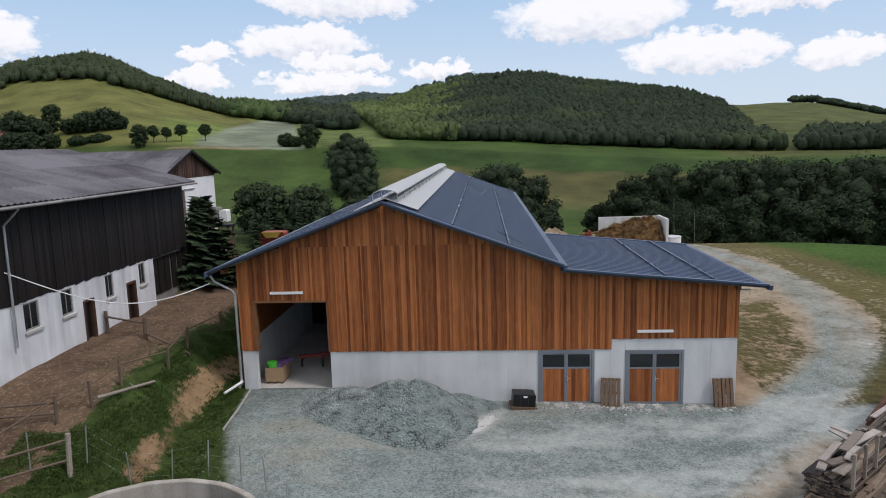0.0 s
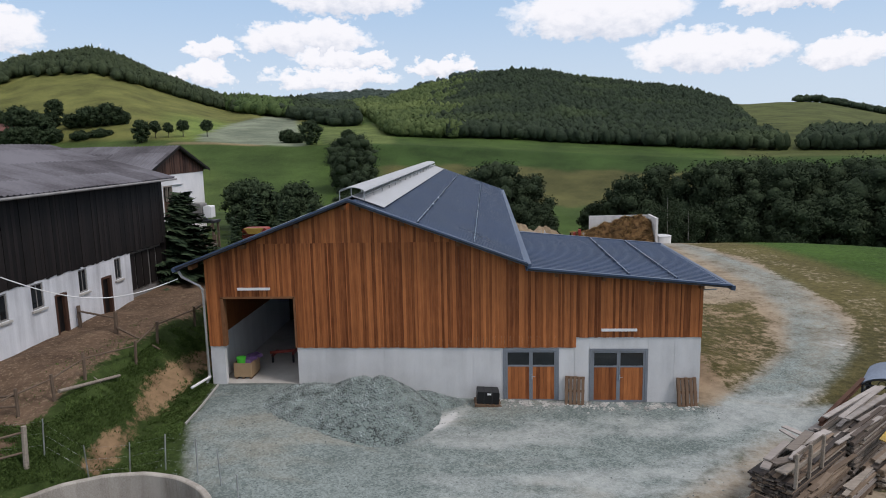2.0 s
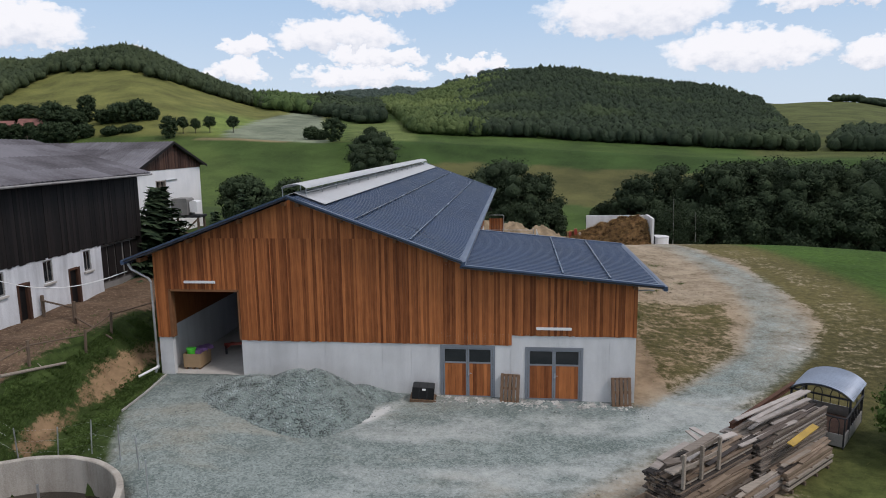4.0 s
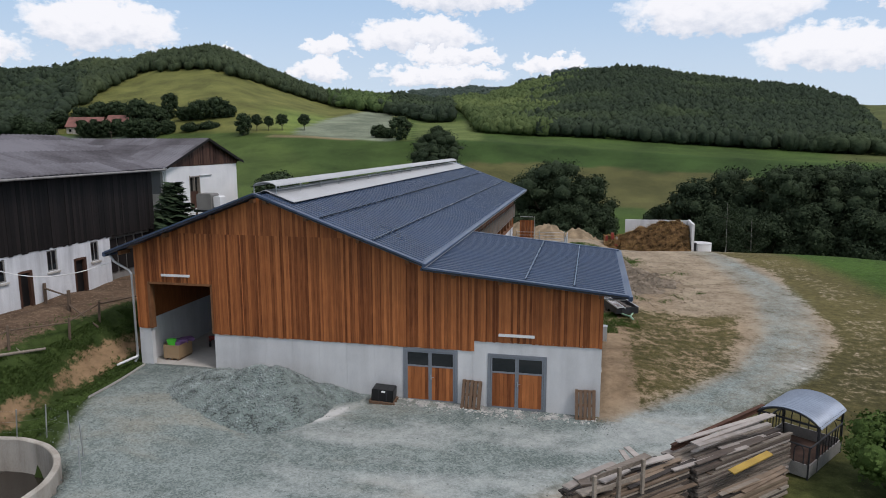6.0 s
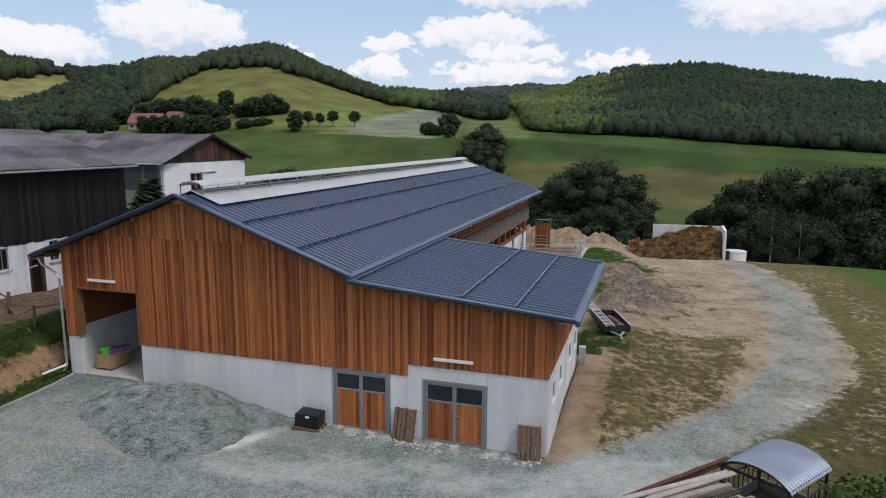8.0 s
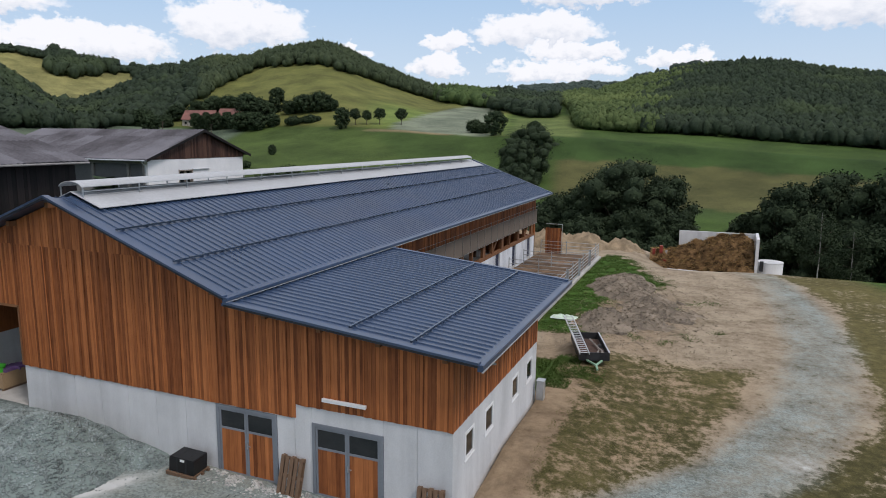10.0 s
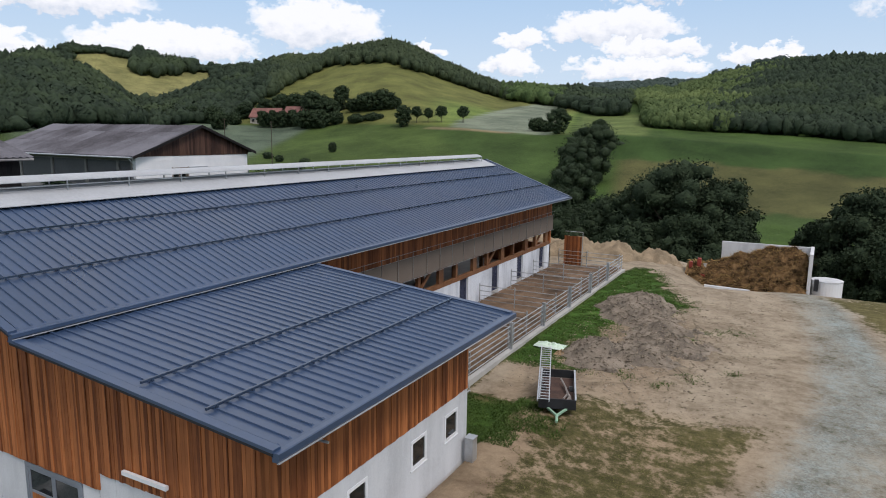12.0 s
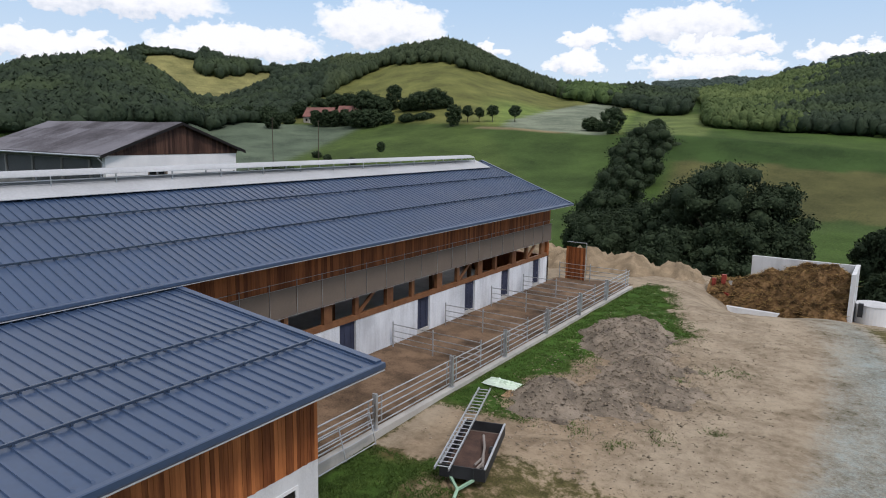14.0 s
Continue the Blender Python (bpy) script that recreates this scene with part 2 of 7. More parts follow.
def foliage(name, dark, light, scale=1.0, broad=None, isle=0.6):
    m, n, b = material(name, 0.85, 0.0, 0.06)
    g = n.add("ShaderNodeNewGeometry")
    p = g.outputs["Position"]
    f = n.math("ADD", n.math("MULTIPLY_ADD", g.outputs["Random Per Island"], isle, 0.3 - isle / 2), n.math("MULTIPLY", n.noise(p, 0.35 * scale, 4.0), 0.8))
    f = n.math("ADD", f, n.math("MULTIPLY", n.math("SUBTRACT", n.noise(p, 3.0 * scale, 3.0, 0.7), 0.5), 0.6))
    c = n.mix(n.step(f, 0.35, 1.05), dark, light)
    if broad:
        c = n.mix(n.step(n.noise(p, 0.012, 3.0), 0.50, 0.68, 0.0, 0.75), c, broad)
    n.put(b.inputs["Base Color"], c)
    bump(n, b, n.noise(p, 2.2 * scale, 4.0, 0.7), 0.7, 0.35 / scale)
    return m


LEAF = foliage("broad_leaves", (0.023, 0.035, 0.021), (0.048, 0.068, 0.036), isle=0.25)
LEAF_FAR = foliage("far_wood_leaves", (0.025, 0.037, 0.026), (0.048, 0.068, 0.040), 0.35, (0.062, 0.086, 0.042), 0.12)
LEAF_MID = foliage("farm_tree_leaves", (0.026, 0.040, 0.023), (0.055, 0.080, 0.040), 0.4, isle=0.15)
# lighter copy of LEAF_FAR: sun on the hilltop pines as leaf colour
LEAF_CREST = foliage("sunlit_crest_leaves", (0.030, 0.044, 0.026), (0.070, 0.092, 0.048), 0.35, (0.085, 0.108, 0.052), 0.12)
# paler leaves stand for the sun falling on the clump at the hill's foot
LEAF_VALE_LIT = foliage("sunlit_vale_leaves", (0.034, 0.060, 0.024), (0.095, 0.140, 0.052), 0.35, (0.10, 0.145, 0.050), 0.15)
# grey-blue distance haze is mixed into these leaf colours
LEAF_HAZE = foliage("hazed_ridge_leaves", (0.040, 0.058, 0.050), (0.075, 0.100, 0.082), 0.35, isle=0.3)
# sunshine on the hill flank, put into a lighter leaf colour
LEAF_FLANK_LIT = foliage("sunlit_flank_leaves", (0.046, 0.072, 0.027), (0.120, 0.158, 0.062), 0.35, (0.150, 0.190, 0.070), 0.15)
NEEDLE = foliage("spruce_needles", (0.020, 0.036, 0.022), (0.062, 0.094, 0.050), 1.0)
WEED = foliage("weeds", (0.042, 0.073, 0.019), (0.098, 0.150, 0.044), 4.0, isle=0.35)
LUSH = foliage("lush_weeds", (0.040, 0.072, 0.018), (0.105, 0.165, 0.042), 4.0, isle=0.4)
DRY = foliage("dry_grass", (0.060, 0.075, 0.020), (0.20, 0.19, 0.07), 4.0)

STRAW = foliage("loose_straw", (0.055, 0.034, 0.017), (0.42, 0.28, 0.11), 2.0, isle=1.1)


def ground_material():
    m, n, b = material("farm_ground", 0.95, 0.0, 0.1)
    p = place(n)
    cov = n.add("ShaderNodeVertexColor")
    cov.layer_name = "cover"
    tint = n.add("ShaderNodeVertexColor")
    tint.layer_name = "tint"
    sep = n.add("ShaderNodeSeparateColor")
    n.put(sep.inputs[0], cov.outputs[0])
    gravel_w, soil_w, dung_w = sep.outputs
    n1, n2, n3 = n.noise(p, 0.5, 5.0, 0.6), n.noise(p, 2.4, 4.0, 0.65), n.noise(p, 22.0, 3.0, 0.7)
    far = n.noise(p, 0.05, 5.0, 0.6)
    edge = n.math("ADD", n.math("MULTIPLY", n.math("SUBTRACT", n1, 0.5), 0.9), n.math("ADD", n.math("MULTIPLY", n.math("SUBTRACT", n2, 0.5), 1.3), n.math("MULTIPLY", n.math("SUBTRACT", n.noise(p, 6.0, 3.0, 0.7), 0.5), 0.9)))

    def mask(w):
        return n.step(n.math("ADD", w, edge), 0.30, 0.70)

    # grass: blades, clumps and broad tone
    g = n.math("ADD", n.math("MULTIPLY", n2, 0.5), n.math("ADD", n.math("MULTIPLY", n3, 0.3), n.math("MULTIPLY", far, 0.5)))
    grass = n.mix(n.step(g, 0.45, 0.85), (0.42, 0.44, 0.42), (1.50, 1.42, 1.30))
    grass = n.mix(1.0, grass, tint.outputs[0], "MULTIPLY")
    # soil: pale tan with ruts
    s = n.math("ADD", n.math("MULTIPLY", n1, 0.6), n.math("MULTIPLY", n2, 0.4))
    soil = n.mix(n.step(s, 0.32, 0.68), (0.185, 0.145, 0.100), (0.375, 0.312, 0.228))
    loam = n.mix(n.step(s, 0.32, 0.68), (0.105, 0.062, 0.032), (0.30, 0.195, 0.105))
    pebble = n.noise(p, 7.0, 4.0, 0.75)
    soil = n.mix(n.step(pebble, 0.56, 0.72, 0.0, 0.55), soil, (0.135, 0.105, 0.075))
    soil = n.mix(n.step(n.noise(p, 1.1, 5.0, 0.7, 0.6), 0.46, 0.66, 0.0, 0.45), soil, (0.40, 0.335, 0.245))
    soil = n.mix(n.step(n3, 0.55, 0.8, 0.0, 0.5), soil, (0.15, 0.12, 0.085))
    soil = n.mix(n.math("MULTIPLY", tint.outputs["Alpha"], 0.85), soil, loam)
    # gravel: green-grey crushed stone, pale washed streaks
    v = n.add("ShaderNodeTexVoronoi")
    n.put(v.inputs["Vector"], p)
    v.inputs["Scale"].default_value = 17.0
    vs = n.add("ShaderNodeSeparateColor")
    n.put(vs.inputs[0], v.outputs["Color"])
    stone = n.mix(n.step(n.math("ADD", n.math("MULTIPLY", vs.outputs[0], 0.30), n.math("ADD", n.math("MULTIPLY", n2, 0.45), n.math("MULTIPLY", n1, 0.55))), 0.38, 0.92), (0.112, 0.142, 0.136), (0.285, 0.334, 0.322))
    wash = n.math("ADD", cov.outputs["Alpha"], n.math("MULTIPLY", n.math("SUBTRACT", n2, 0.5), 0.6))
    stone = n.mix(n.step(wash, 0.32, 1.05, 0.0, 0.66), stone, (0.46, 0.485, 0.475))
    stone = n.mix(n.step(wash, 0.88, 1.12, 0.0, 0.7), stone, (0.62, 0.64, 0.64))
    tan = n.noise(place(n, 0.16, 0.30, 1.0), 1.0, 4.0, 0.6, 0.5)
    stone = n.mix(n.step(tan, 0.52, 0.76, 0.0, 0.45), stone, (0.34, 0.305, 0.235))
    dung = n.mix(n.step(s, 0.3, 0.7), (0.070, 0.047, 0.033), (0.170, 0.116, 0.078))
    dung = n.mix(n.step(pebble, 0.50, 0.66, 0.0, 0.7), dung, (0.27, 0.205, 0.14))
    c = n.mix(mask(soil_w), grass, soil)
    c = n.mix(mask(dung_w), c, dung)
    c = n.mix(n.step(n.math("ADD", gravel_w, n.math("MULTIPLY", edge, 0.4)), 0.12, 0.88), c, stone)
    n.put(b.inputs["Base Color"], c)
    hgt = n.math("ADD", n.math("MULTIPLY", n2, 0.6), n.math("MULTIPLY", n3, 0.4))
    bump(n, b, hgt, 0.6, 0.06)
    return m


GROUND = ground_material()
OLD_CONCRETE = concrete("stained_old_concrete", (0.20, 0.18, 0.15), (0.50, 0.475, 0.43), 0.45)
HEAP = plain("crushed_stone", (0.188, 0.234, 0.220), 0.95, 0.0, 0.20, 9.0, 0.6, 0.1)


# ---- mesh helpers ----
class Mesh:
    """Collects boxes, prisms and tubes into one mesh."""

    def __init__(self):
        self.v, self.f = [], []

    def add(self, vs, fs):
        k = len(self.v)
        self.v += [tuple(p) for p in vs]
        self.f += [tuple(i + k for i in f) for f in fs]
        return self

    def box(self, x0, x1, y0, y1, z0, z1):
        return self.add([(x, y, z) for z in (z0, z1) for y in (y0, y1) for x in (x0, x1)],
                        [(0, 2, 3, 1), (4, 5, 7, 6), (0, 1, 5, 4), (2, 6, 7, 3), (0, 4, 6, 2), (1, 3, 7, 5)])

    def prism(self, ring, way):
        """A closed ring of points, swept along the vector way."""
        n = len(ring)
        w = Vector(way)
        a = [Vector(p) for p in ring]
        nrm = Vector((0, 0, 0))
        for i in range(n):
            nrm += a[i].cross(a[(i + 1) % n])
        if nrm.dot(w) > 0:
            a.reverse()
        return self.add(a + [p + w for p in a], [tuple(range(n)), tuple(range(2 * n - 1, n - 1, -1))] + [(i, i + n, (i + 1) % n + n, (i + 1) % n) for i in range(n)])

    def beam(self, a, b, w, h, up=(0, 0, 1)):
        a, b = Vector(a), Vector(b)
        d = (b - a).normalized()
        s = d.cross(Vector(up))
        s = s.normalized() if s.length > 1e-4 else Vector((1, 0, 0))
        u = s.cross(d)
        ring = [a + s * (i * w / 2) + u * (j * h / 2) for i, j in ((-1, -1), (1, -1), (1, 1), (-1, 1))]
        return self.prism(ring, b - a)

    def tube(self, a, b, r, n=8, r2=None):
        a, b = Vector(a), Vector(b)
        d = (b - a).normalized()
        s = d.cross(Vector((0, 0, 1)))
        s = s.normalized() if s.length > 1e-3 else Vector((1, 0, 0))
        u = d.cross(s)
        r2 = r if r2 is None else r2
        ra = [a + (s * math.cos(t) + u * math.sin(t)) * r for t in (2 * math.pi * i / n for i in range(n))]
        rb = [b + (s * math.cos(t) + u * math.sin(t)) * r2 for t in (2 * math.pi * i / n for i in range(n))]
        return self.add(ra + rb, [tuple(range(n - 1, -1, -1)), tuple(range(n, 2 * n))] + [(i, (i + 1) % n, (i + 1) % n + n, i + n) for i in range(n)])

    def path(self, pts, r, n=8):
        """One bent tube through the points, with mitred corners."""
        p = [Vector(q) for q in pts]
        way = [(b - a).normalized() for a, b in zip(p, p[1:])]
        s = way[0].cross(Vector((0, 0, 1)))
        s = s.normalized() if s.length > 1e-3 else Vector((1, 0, 0))
        vs, fs = [], []
        for k, q in enumerate(p):
            d = way[0] if k == 0 else way[-1] if k == len(p) - 1 else (way[k - 1] + way[k]).normalized()
            s = (s - d * s.dot(d)).normalized()
            u = d.cross(s)
            vs += [q + (s * math.cos(t) + u * math.sin(t)) * r for t in (2 * math.pi * i / n for i in range(n))]
            if k:
                o = (k - 1) * n
                fs += [(o + i, o + (i + 1) % n, o + n + (i + 1) % n, o + n + i) for i in range(n)]
        o = (len(p) - 1) * n
        return self.add(vs, fs + [tuple(range(n - 1, -1, -1)), tuple(range(o, o + n))])

    def data(self, name, mat, smooth=False):
        me = bpy.data.meshes.new(name)
        me.from_pydata(self.v, [], self.f)
        me.materials.append(mat)
        if smooth:
            me.polygons.foreach_set("use_smooth", [True] * len(me.polygons))
        me.update()
        return me


def part(name, mesh, mat, parent=None, label="", smooth=False, m=None):
    ob = new(name, mesh.data(name, mat, smooth) if isinstance(mesh, Mesh) else mesh)
    if m is not None:
        ob.matrix_basis = m
    if parent is not None:
        ob.parent = parent
    if label:
        tagged(ob, label)
    return ob


def thing(name, label, category, at=None, group="", kind=""):
    ob = new(name)
    ob.empty_display_size = 0.2
    if at is not None:
        ob.matrix_basis = at
    return tagged(ob, label, category, group, kind)


def smooth01(v):
    v = np.clip(v, 0.0, 1.0)
    return v * v * (3 - 2 * v)


def fnoise(x, y, s, seed=0.0):
    """Smooth value noise for arrays, about -1 to 1."""
    r = np.random.RandomState(int(seed * 7 + 11))
    out = np.zeros_like(x)
    for k in range(5):
        a, b, c = r.uniform(0, 6.28), r.uniform(0.6, 1.5), r.uniform(0, 6.28)
        out += np.sin((x * math.cos(a) + y * math.sin(a)) / s * b * 6.28 + c + 1.3 * np.sin((x * math.sin(a) - y * math.cos(a)) / s * 4.0 + c))
    return out / 3.0


# ---- the lie of the land ----
HX, HY = 10.0, 10.0  # middle from which the far relief is laid out
AZ_FIELD = ([-60, -21, -15, -8.5, -3.3, 2.3, 5.3, 8.1, 11.7, 18, 21, 24.5, 29.8, 35, 40.9, 45, 47, 53, 75], [-1.2, -1.9, -1.65, -1.3, -0.95, -0.5, -0.36, -0.15, 0.0, -0.1, 0.1, 0.4, 0.5, 0.4, 0.3, 0.45, 0.5, -0.2, -1.0])
R_FIELD = ([-60, 10, 18, 30, 40, 75], [290, 290, 310, 345, 395, 420])
AZ_BACK = ([-60, -28, -22, -16, -8, 0, 8.5, 10.2, 12, 14.3, 17.8, 19.5, 20.5, 22.3, 24, 26, 27.9, 29.1, 30.3, 31.7, 33.5, 35.3, 36.3, 37.2, 38.8, 40.8, 43.1, 45, 46.6, 48, 49.2, 50.9, 52.6, 53.8, 55.6, 56.4, 58, 64, 75], [1.2, 1.6, 2.2, 2.8, 3.6, 4.2, 4.4, 4.58, 4.34, 4.3, 3.97, 4.1, 4.26, 4.15, 4.7, 5.5, 6.2, 6.85, 7.3, 7.6, 7.2, 7.0, 6.7, 6.3, 6.1, 5.85, 5.35, 5.2, 5.29, 5.3, 5.25, 5.45, 5.73, 5.9, 5.86, 5.6, 4.8, 3.5, 2.5])
R_BACK = ([-60, 0, 4, 13.5, 16, 20.5, 42, 45, 75], [620, 900, 1400, 1400, 680, 640, 620, 840, 840])
AZ_RIGHT = ([-60, -29.5, -27.1, -24.9, -22, -19.1, -17.4, -15.4, -13.2, -11, -9, -6.7, -5.3, -3.6, -1.6, 0.6, 3.0, 3.8, 5.9, 7.3, 8.2, 10.2, 11.9, 12.6, 13.2, 14], [1.2, 1.9, 2.55, 3.1, 3.15, 3.1, 3.6, 4.3, 4.57, 4.88, 5.2, 5.5, 5.9, 6.12, 6.17, 6.03, 5.75, 5.42, 5.05, 4.58, 4.4, 3.4, 2.2, 1.5, 0.5, -3])
AZ_L1 = ([36, 36.9, 37.4, 38.6, 40.8, 43.1, 44.9, 46.2, 47.7, 50, 53], [-3, 5.9, 6.15, 6.18, 6.0, 5.42, 5.0, 4.1, 3.3, 2.6, 1.5])
AZ_L2 = ([47, 50.5, 51.5, 52.1, 52.9, 54.0, 55.6, 57.4, 58.5, 59.7, 61.2, 62.6, 64.3, 80], [-3, 1.5, 2.48, 3.1, 3.92, 4.58, 5.25, 5.85, 5.6, 5.28, 5.15, 5.0, 4.13, 3.6])


def polar(x, y):
    dx, dy = x - HX, y - HY
    return np.hypot(dx, dy), np.degrees(np.arctan2(-dx, dy))


def rise(e, r):
    return 10.8 + r * np.tan(np.radians(e))


def far_height(x, y):
    r, az = polar(x, y)
    rf = np.interp(az, *R_FIELD)
    zf = rise(np.interp(az, *AZ_FIELD), rf)
    rb = np.interp(az, *R_BACK)
    zb = rise(np.interp(az, *AZ_BACK), rb) - np.interp(az, [48, 51], [9.5, 3.0])
    t = (r - rf) / (rb - rf)
    bottom = np.interp(az, [-40, 20, 45, 70], [-13.0, -13.0, -9.0, -6.0])
    z = np.where(r < 150, bottom, bottom + (zf - bottom) * np.clip((r - 150) / (rf - 150), 0, 1) ** 2.0)
    t = np.where((az > 43) & (t > 0) & (t < 1), t ** np.interp(az, [43, 46], [1.0, 2.2]), t)
    up = zf + (zb - zf) * np.where(t < 0.85, t * 1.0, 0.85 + 0.15 * np.sin((t - 0.85) / 0.15 * 1.2) / math.sin(1.2))
    down = zb - (r - rb) * 0.12
    z = np.where(r >= rf, np.where(r < rb, up, down), z)

    def layer(tab, r0, rc, trees):
        zc = rise(np.interp(az, *tab, left=-3, right=tab[1][-1]), rc) - trees
        base = rise(np.interp(az, *AZ_FIELD), r0) - 1
        k = (r - r0) / (rc - r0)
        k2 = np.where(k < 1, np.clip(k, 0, 1) ** 0.97, 1 - (k - 1) * 0.9)
        return np.where((k > 0) & (k < 1.9) & (zc > base), base + (zc - base) * k2, -99)

    z = np.maximum(z, layer(AZ_RIGHT, 330, 860, 9))
    z = np.maximum(z, np.where(az > 36, layer(AZ_L1, 420, 640, 9), -99))
    z = np.maximum(z, np.where(az > 47, layer(AZ_L2, 300, 580, 9), -99))
    far = np.abs(az) > 90
    z = np.where(far, np.interp(r, [0, 60, 400, 3000], [0, 0, 25, 120]), z)
    return z


def line_of_sight(tab, r0, r1):
    """For azimuths: the range at which the slope first rises to the elevations of tab."""
    azs = np.linspace(tab[0][0], tab[0][-1], 160)
    rs = np.linspace(r0, r1, 240)
    A, R = np.meshgrid(azs, rs, indexing="ij")
    z = far_height(HX - R * np.sin(np.radians(A)), HY + R * np.cos(np.radians(A)))
    up = np.degrees(np.arctan2(z - 10.8, R)) >= np.interp(azs, *tab)[:, None]
    return azs, np.where(up.any(1), rs[up.argmax(1)], r1)


MEADOW_TOP = line_of_sight(([18, 19.5, 21.5, 23.8, 26.2, 28.3, 30.2, 30.9, 32, 33.8, 35.7, 36.6, 37.9, 39.2, 40.1, 40.9], [2.3, 2.5, 2.74, 3.3, 4.05, 4.73, 5.15, 5.47, 5.62, 5.5, 5.3, 5.2, 4.5, 3.9, 3.4, 2.6]), 360, 640)
COPSE_FOOT = line_of_sight(([47.4, 48.7, 50.4, 51.5], [4.3, 4.05, 3.9, 4.15]), 660, 830)
RYE_TOP = line_of_sight(([16.6, 16.9, 18.5, 19.4, 22.2, 24.0, 25.5], [2.1, 2.19, 2.45, 2.46, 1.95, 1.4, 0.9]), 312, 560)


def near_height(x, y):
    """Farmyard, bank, old yard, track and field."""
    z = np.zeros_like(x) + 0.02 * fnoise(x, y, 5.0, 1)
    # the loading end of the yard lies higher
    z += 0.62 * smooth01((-2.0 - x) / 5.0) * smooth01((y - 18) / 5)
    z += -0.15 * smooth01((x - 2) / 6) * smooth01((32 - y) / 6)
    # bank and the old yard
    edge = -11.3 + 0.35 * np.sin(y * 0.7) - 0.05 * (y - 27)
    up = smooth01((edge - x) / 2.6)
    foot = -0.55 * np.exp(-((x + 11.2) / 0.9) ** 2) * smooth01((27.5 - y) / 3)
    z = z * (1 - up) + (2.45 + 0.012 * (-12 - x)) * up + foot
    z += up * 0.10 * fnoise(x, y, 3.0, 2)
    z += bank_face(x, y) * (0.10 * fnoise(x, y, 1.1, 81) + 0.08 * fnoise(x, y, 0.55, 82))
    # slope down towards the pond corner
    low = smooth01((24.5 - y) / 7) * smooth01((-8 - x) / 3)
    z = z - low * up * 1.5
    # ground along the pen and the track
    z += 0.35 * smooth01((y - 34) / 14) * smooth01((x - 2) / 4) * smooth01((76 - y) / 8)
    z -= smooth01((y - 66) / 14) * smooth01((x - 9) / 6) * 1.5
    z -= 0.85 * np.exp(-((x - 14.6) / 2.4) ** 2) * smooth01((y - 67.0) / 4) * smooth01((79 - y) / 2)
    z += 0.38 * smooth01((y - 28) / 4) * smooth01((x - 10.0) / 0.3) * smooth01((15.5 - x) / 4) * smooth01((48 - y) / 8)
    # rough ground of the building pit
    pit = smooth01((x - 8.5) / 1.5) * smooth01((18.5 - x) / 2) * smooth01((y - 40) / 3) * smooth01((70 - y) / 5)
    z += pit * (0.07 * fnoise(x, y, 2.6, 51) + 0.045 * fnoise(x, y, 0.9, 52))
    return z


def ground_height(x, y):
    r, az = polar(x, y)
    near, far = near_height(x, y), far_height(x, y)
    # plateau edge: a line across the field and behind the barn
    d = (y - 80.0) + 0.62 * np.maximum(x - 16.0, 0) + 0.15 * np.minimum(x, 0)
    k = smooth01((d + 4) / 48.0)
    side = smooth01((-30 - x) / 40.0) * smooth01((y - 70) / 50)
    k = np.maximum(k, side)
    k = np.where(y < -20, smooth01((-20 - y) / 60), k)
    k = np.maximum(k, smooth01((x - 60) / 60) * np.where(y > 0, 1, 0.3))
    k = np.maximum(k, smooth01((-60 - x) / 60))
    z = near * (1 - k) + far * k
    # the ground under the barn's floors, and the slurry pit
    z = np.where((x > -10.38) & (x < 2.05) & (y > 27.45) & (y < 67.85), -0.3, z)
    z = np.where((x > 2.0) & (x < 10.2) & (y > 27.45) & (y < 36.3), -0.4, z)
    return np.where(np.hypot(x + 9.6, y - 16.1) < 3.35, -1.7, z)


def height_at(x, y):
    return float(ground_height(np.array([float(x)]), np.array([float(y)]))[0])


def graded(lo, a, b, hi, fine, grow, near_lo, near_hi):
    """Grid lines: fine from a to b, growing outwards, at most 3.5 m apart as far as the fields are seen."""
    mid = list(np.arange(a, b, fine))
    up, s = [b], fine
    while up[-1] < hi:
        s = min(s * grow, 3.5) if up[-1] < near_hi else s * grow
        up.append(up[-1] + s)
    dn, s = [], fine
    p = a
    while p > lo:
        s = min(s * grow, 3.5) if p > near_lo else s * grow
        p -= s
        dn.append(p)
    return np.array(dn[::-1] + mid + up)


def track_mid(y):
    """Where the farm track's middle runs, as x for a given y."""
    return np.interp(y, [20, 24, 27, 30, 34, 40, 48, 56, 64, 72, 82], [6.0, 9.0, 12.7, 15.5, 18.4, 20.8, 22.0, 21.9, 21.0, 18.6, 16.0])


def weed_edge(y):
    """How far the weeds along the pen reach, as x for a given y."""
    return np.interp(y, [44, 46, 47.5, 50, 52.5, 55, 57.5, 60, 62, 64, 66, 70, 74], [10.0, 11.6, 10.3, 10.0, 11.0, 10.8, 12.6, 14.2, 13.6, 12.4, 11.6, 10.4, 8.6])


def bank_face(x, y):
    """How bare the cut face of the bank is: 1 on the loam, 0 in the growth."""
    mid = np.interp(y, [20, 22.4, 23.7, 24.5, 26, 28.5, 30.5], [-11.75, -11.7, -11.95, -12.12, -12.1, -11.8, -11.75])
    half = np.interp(y, [20, 21, 22.4, 23.7, 24.5, 26, 28.5, 30.5], [0.35, 0.40, 0.32, 0.24, 0.42, 0.55, 0.52, 0.45])
    return np.exp(-((x - mid) / half) ** 4) * smooth01((33 - y) / 2) * smooth01((y - 19) / 1.5)


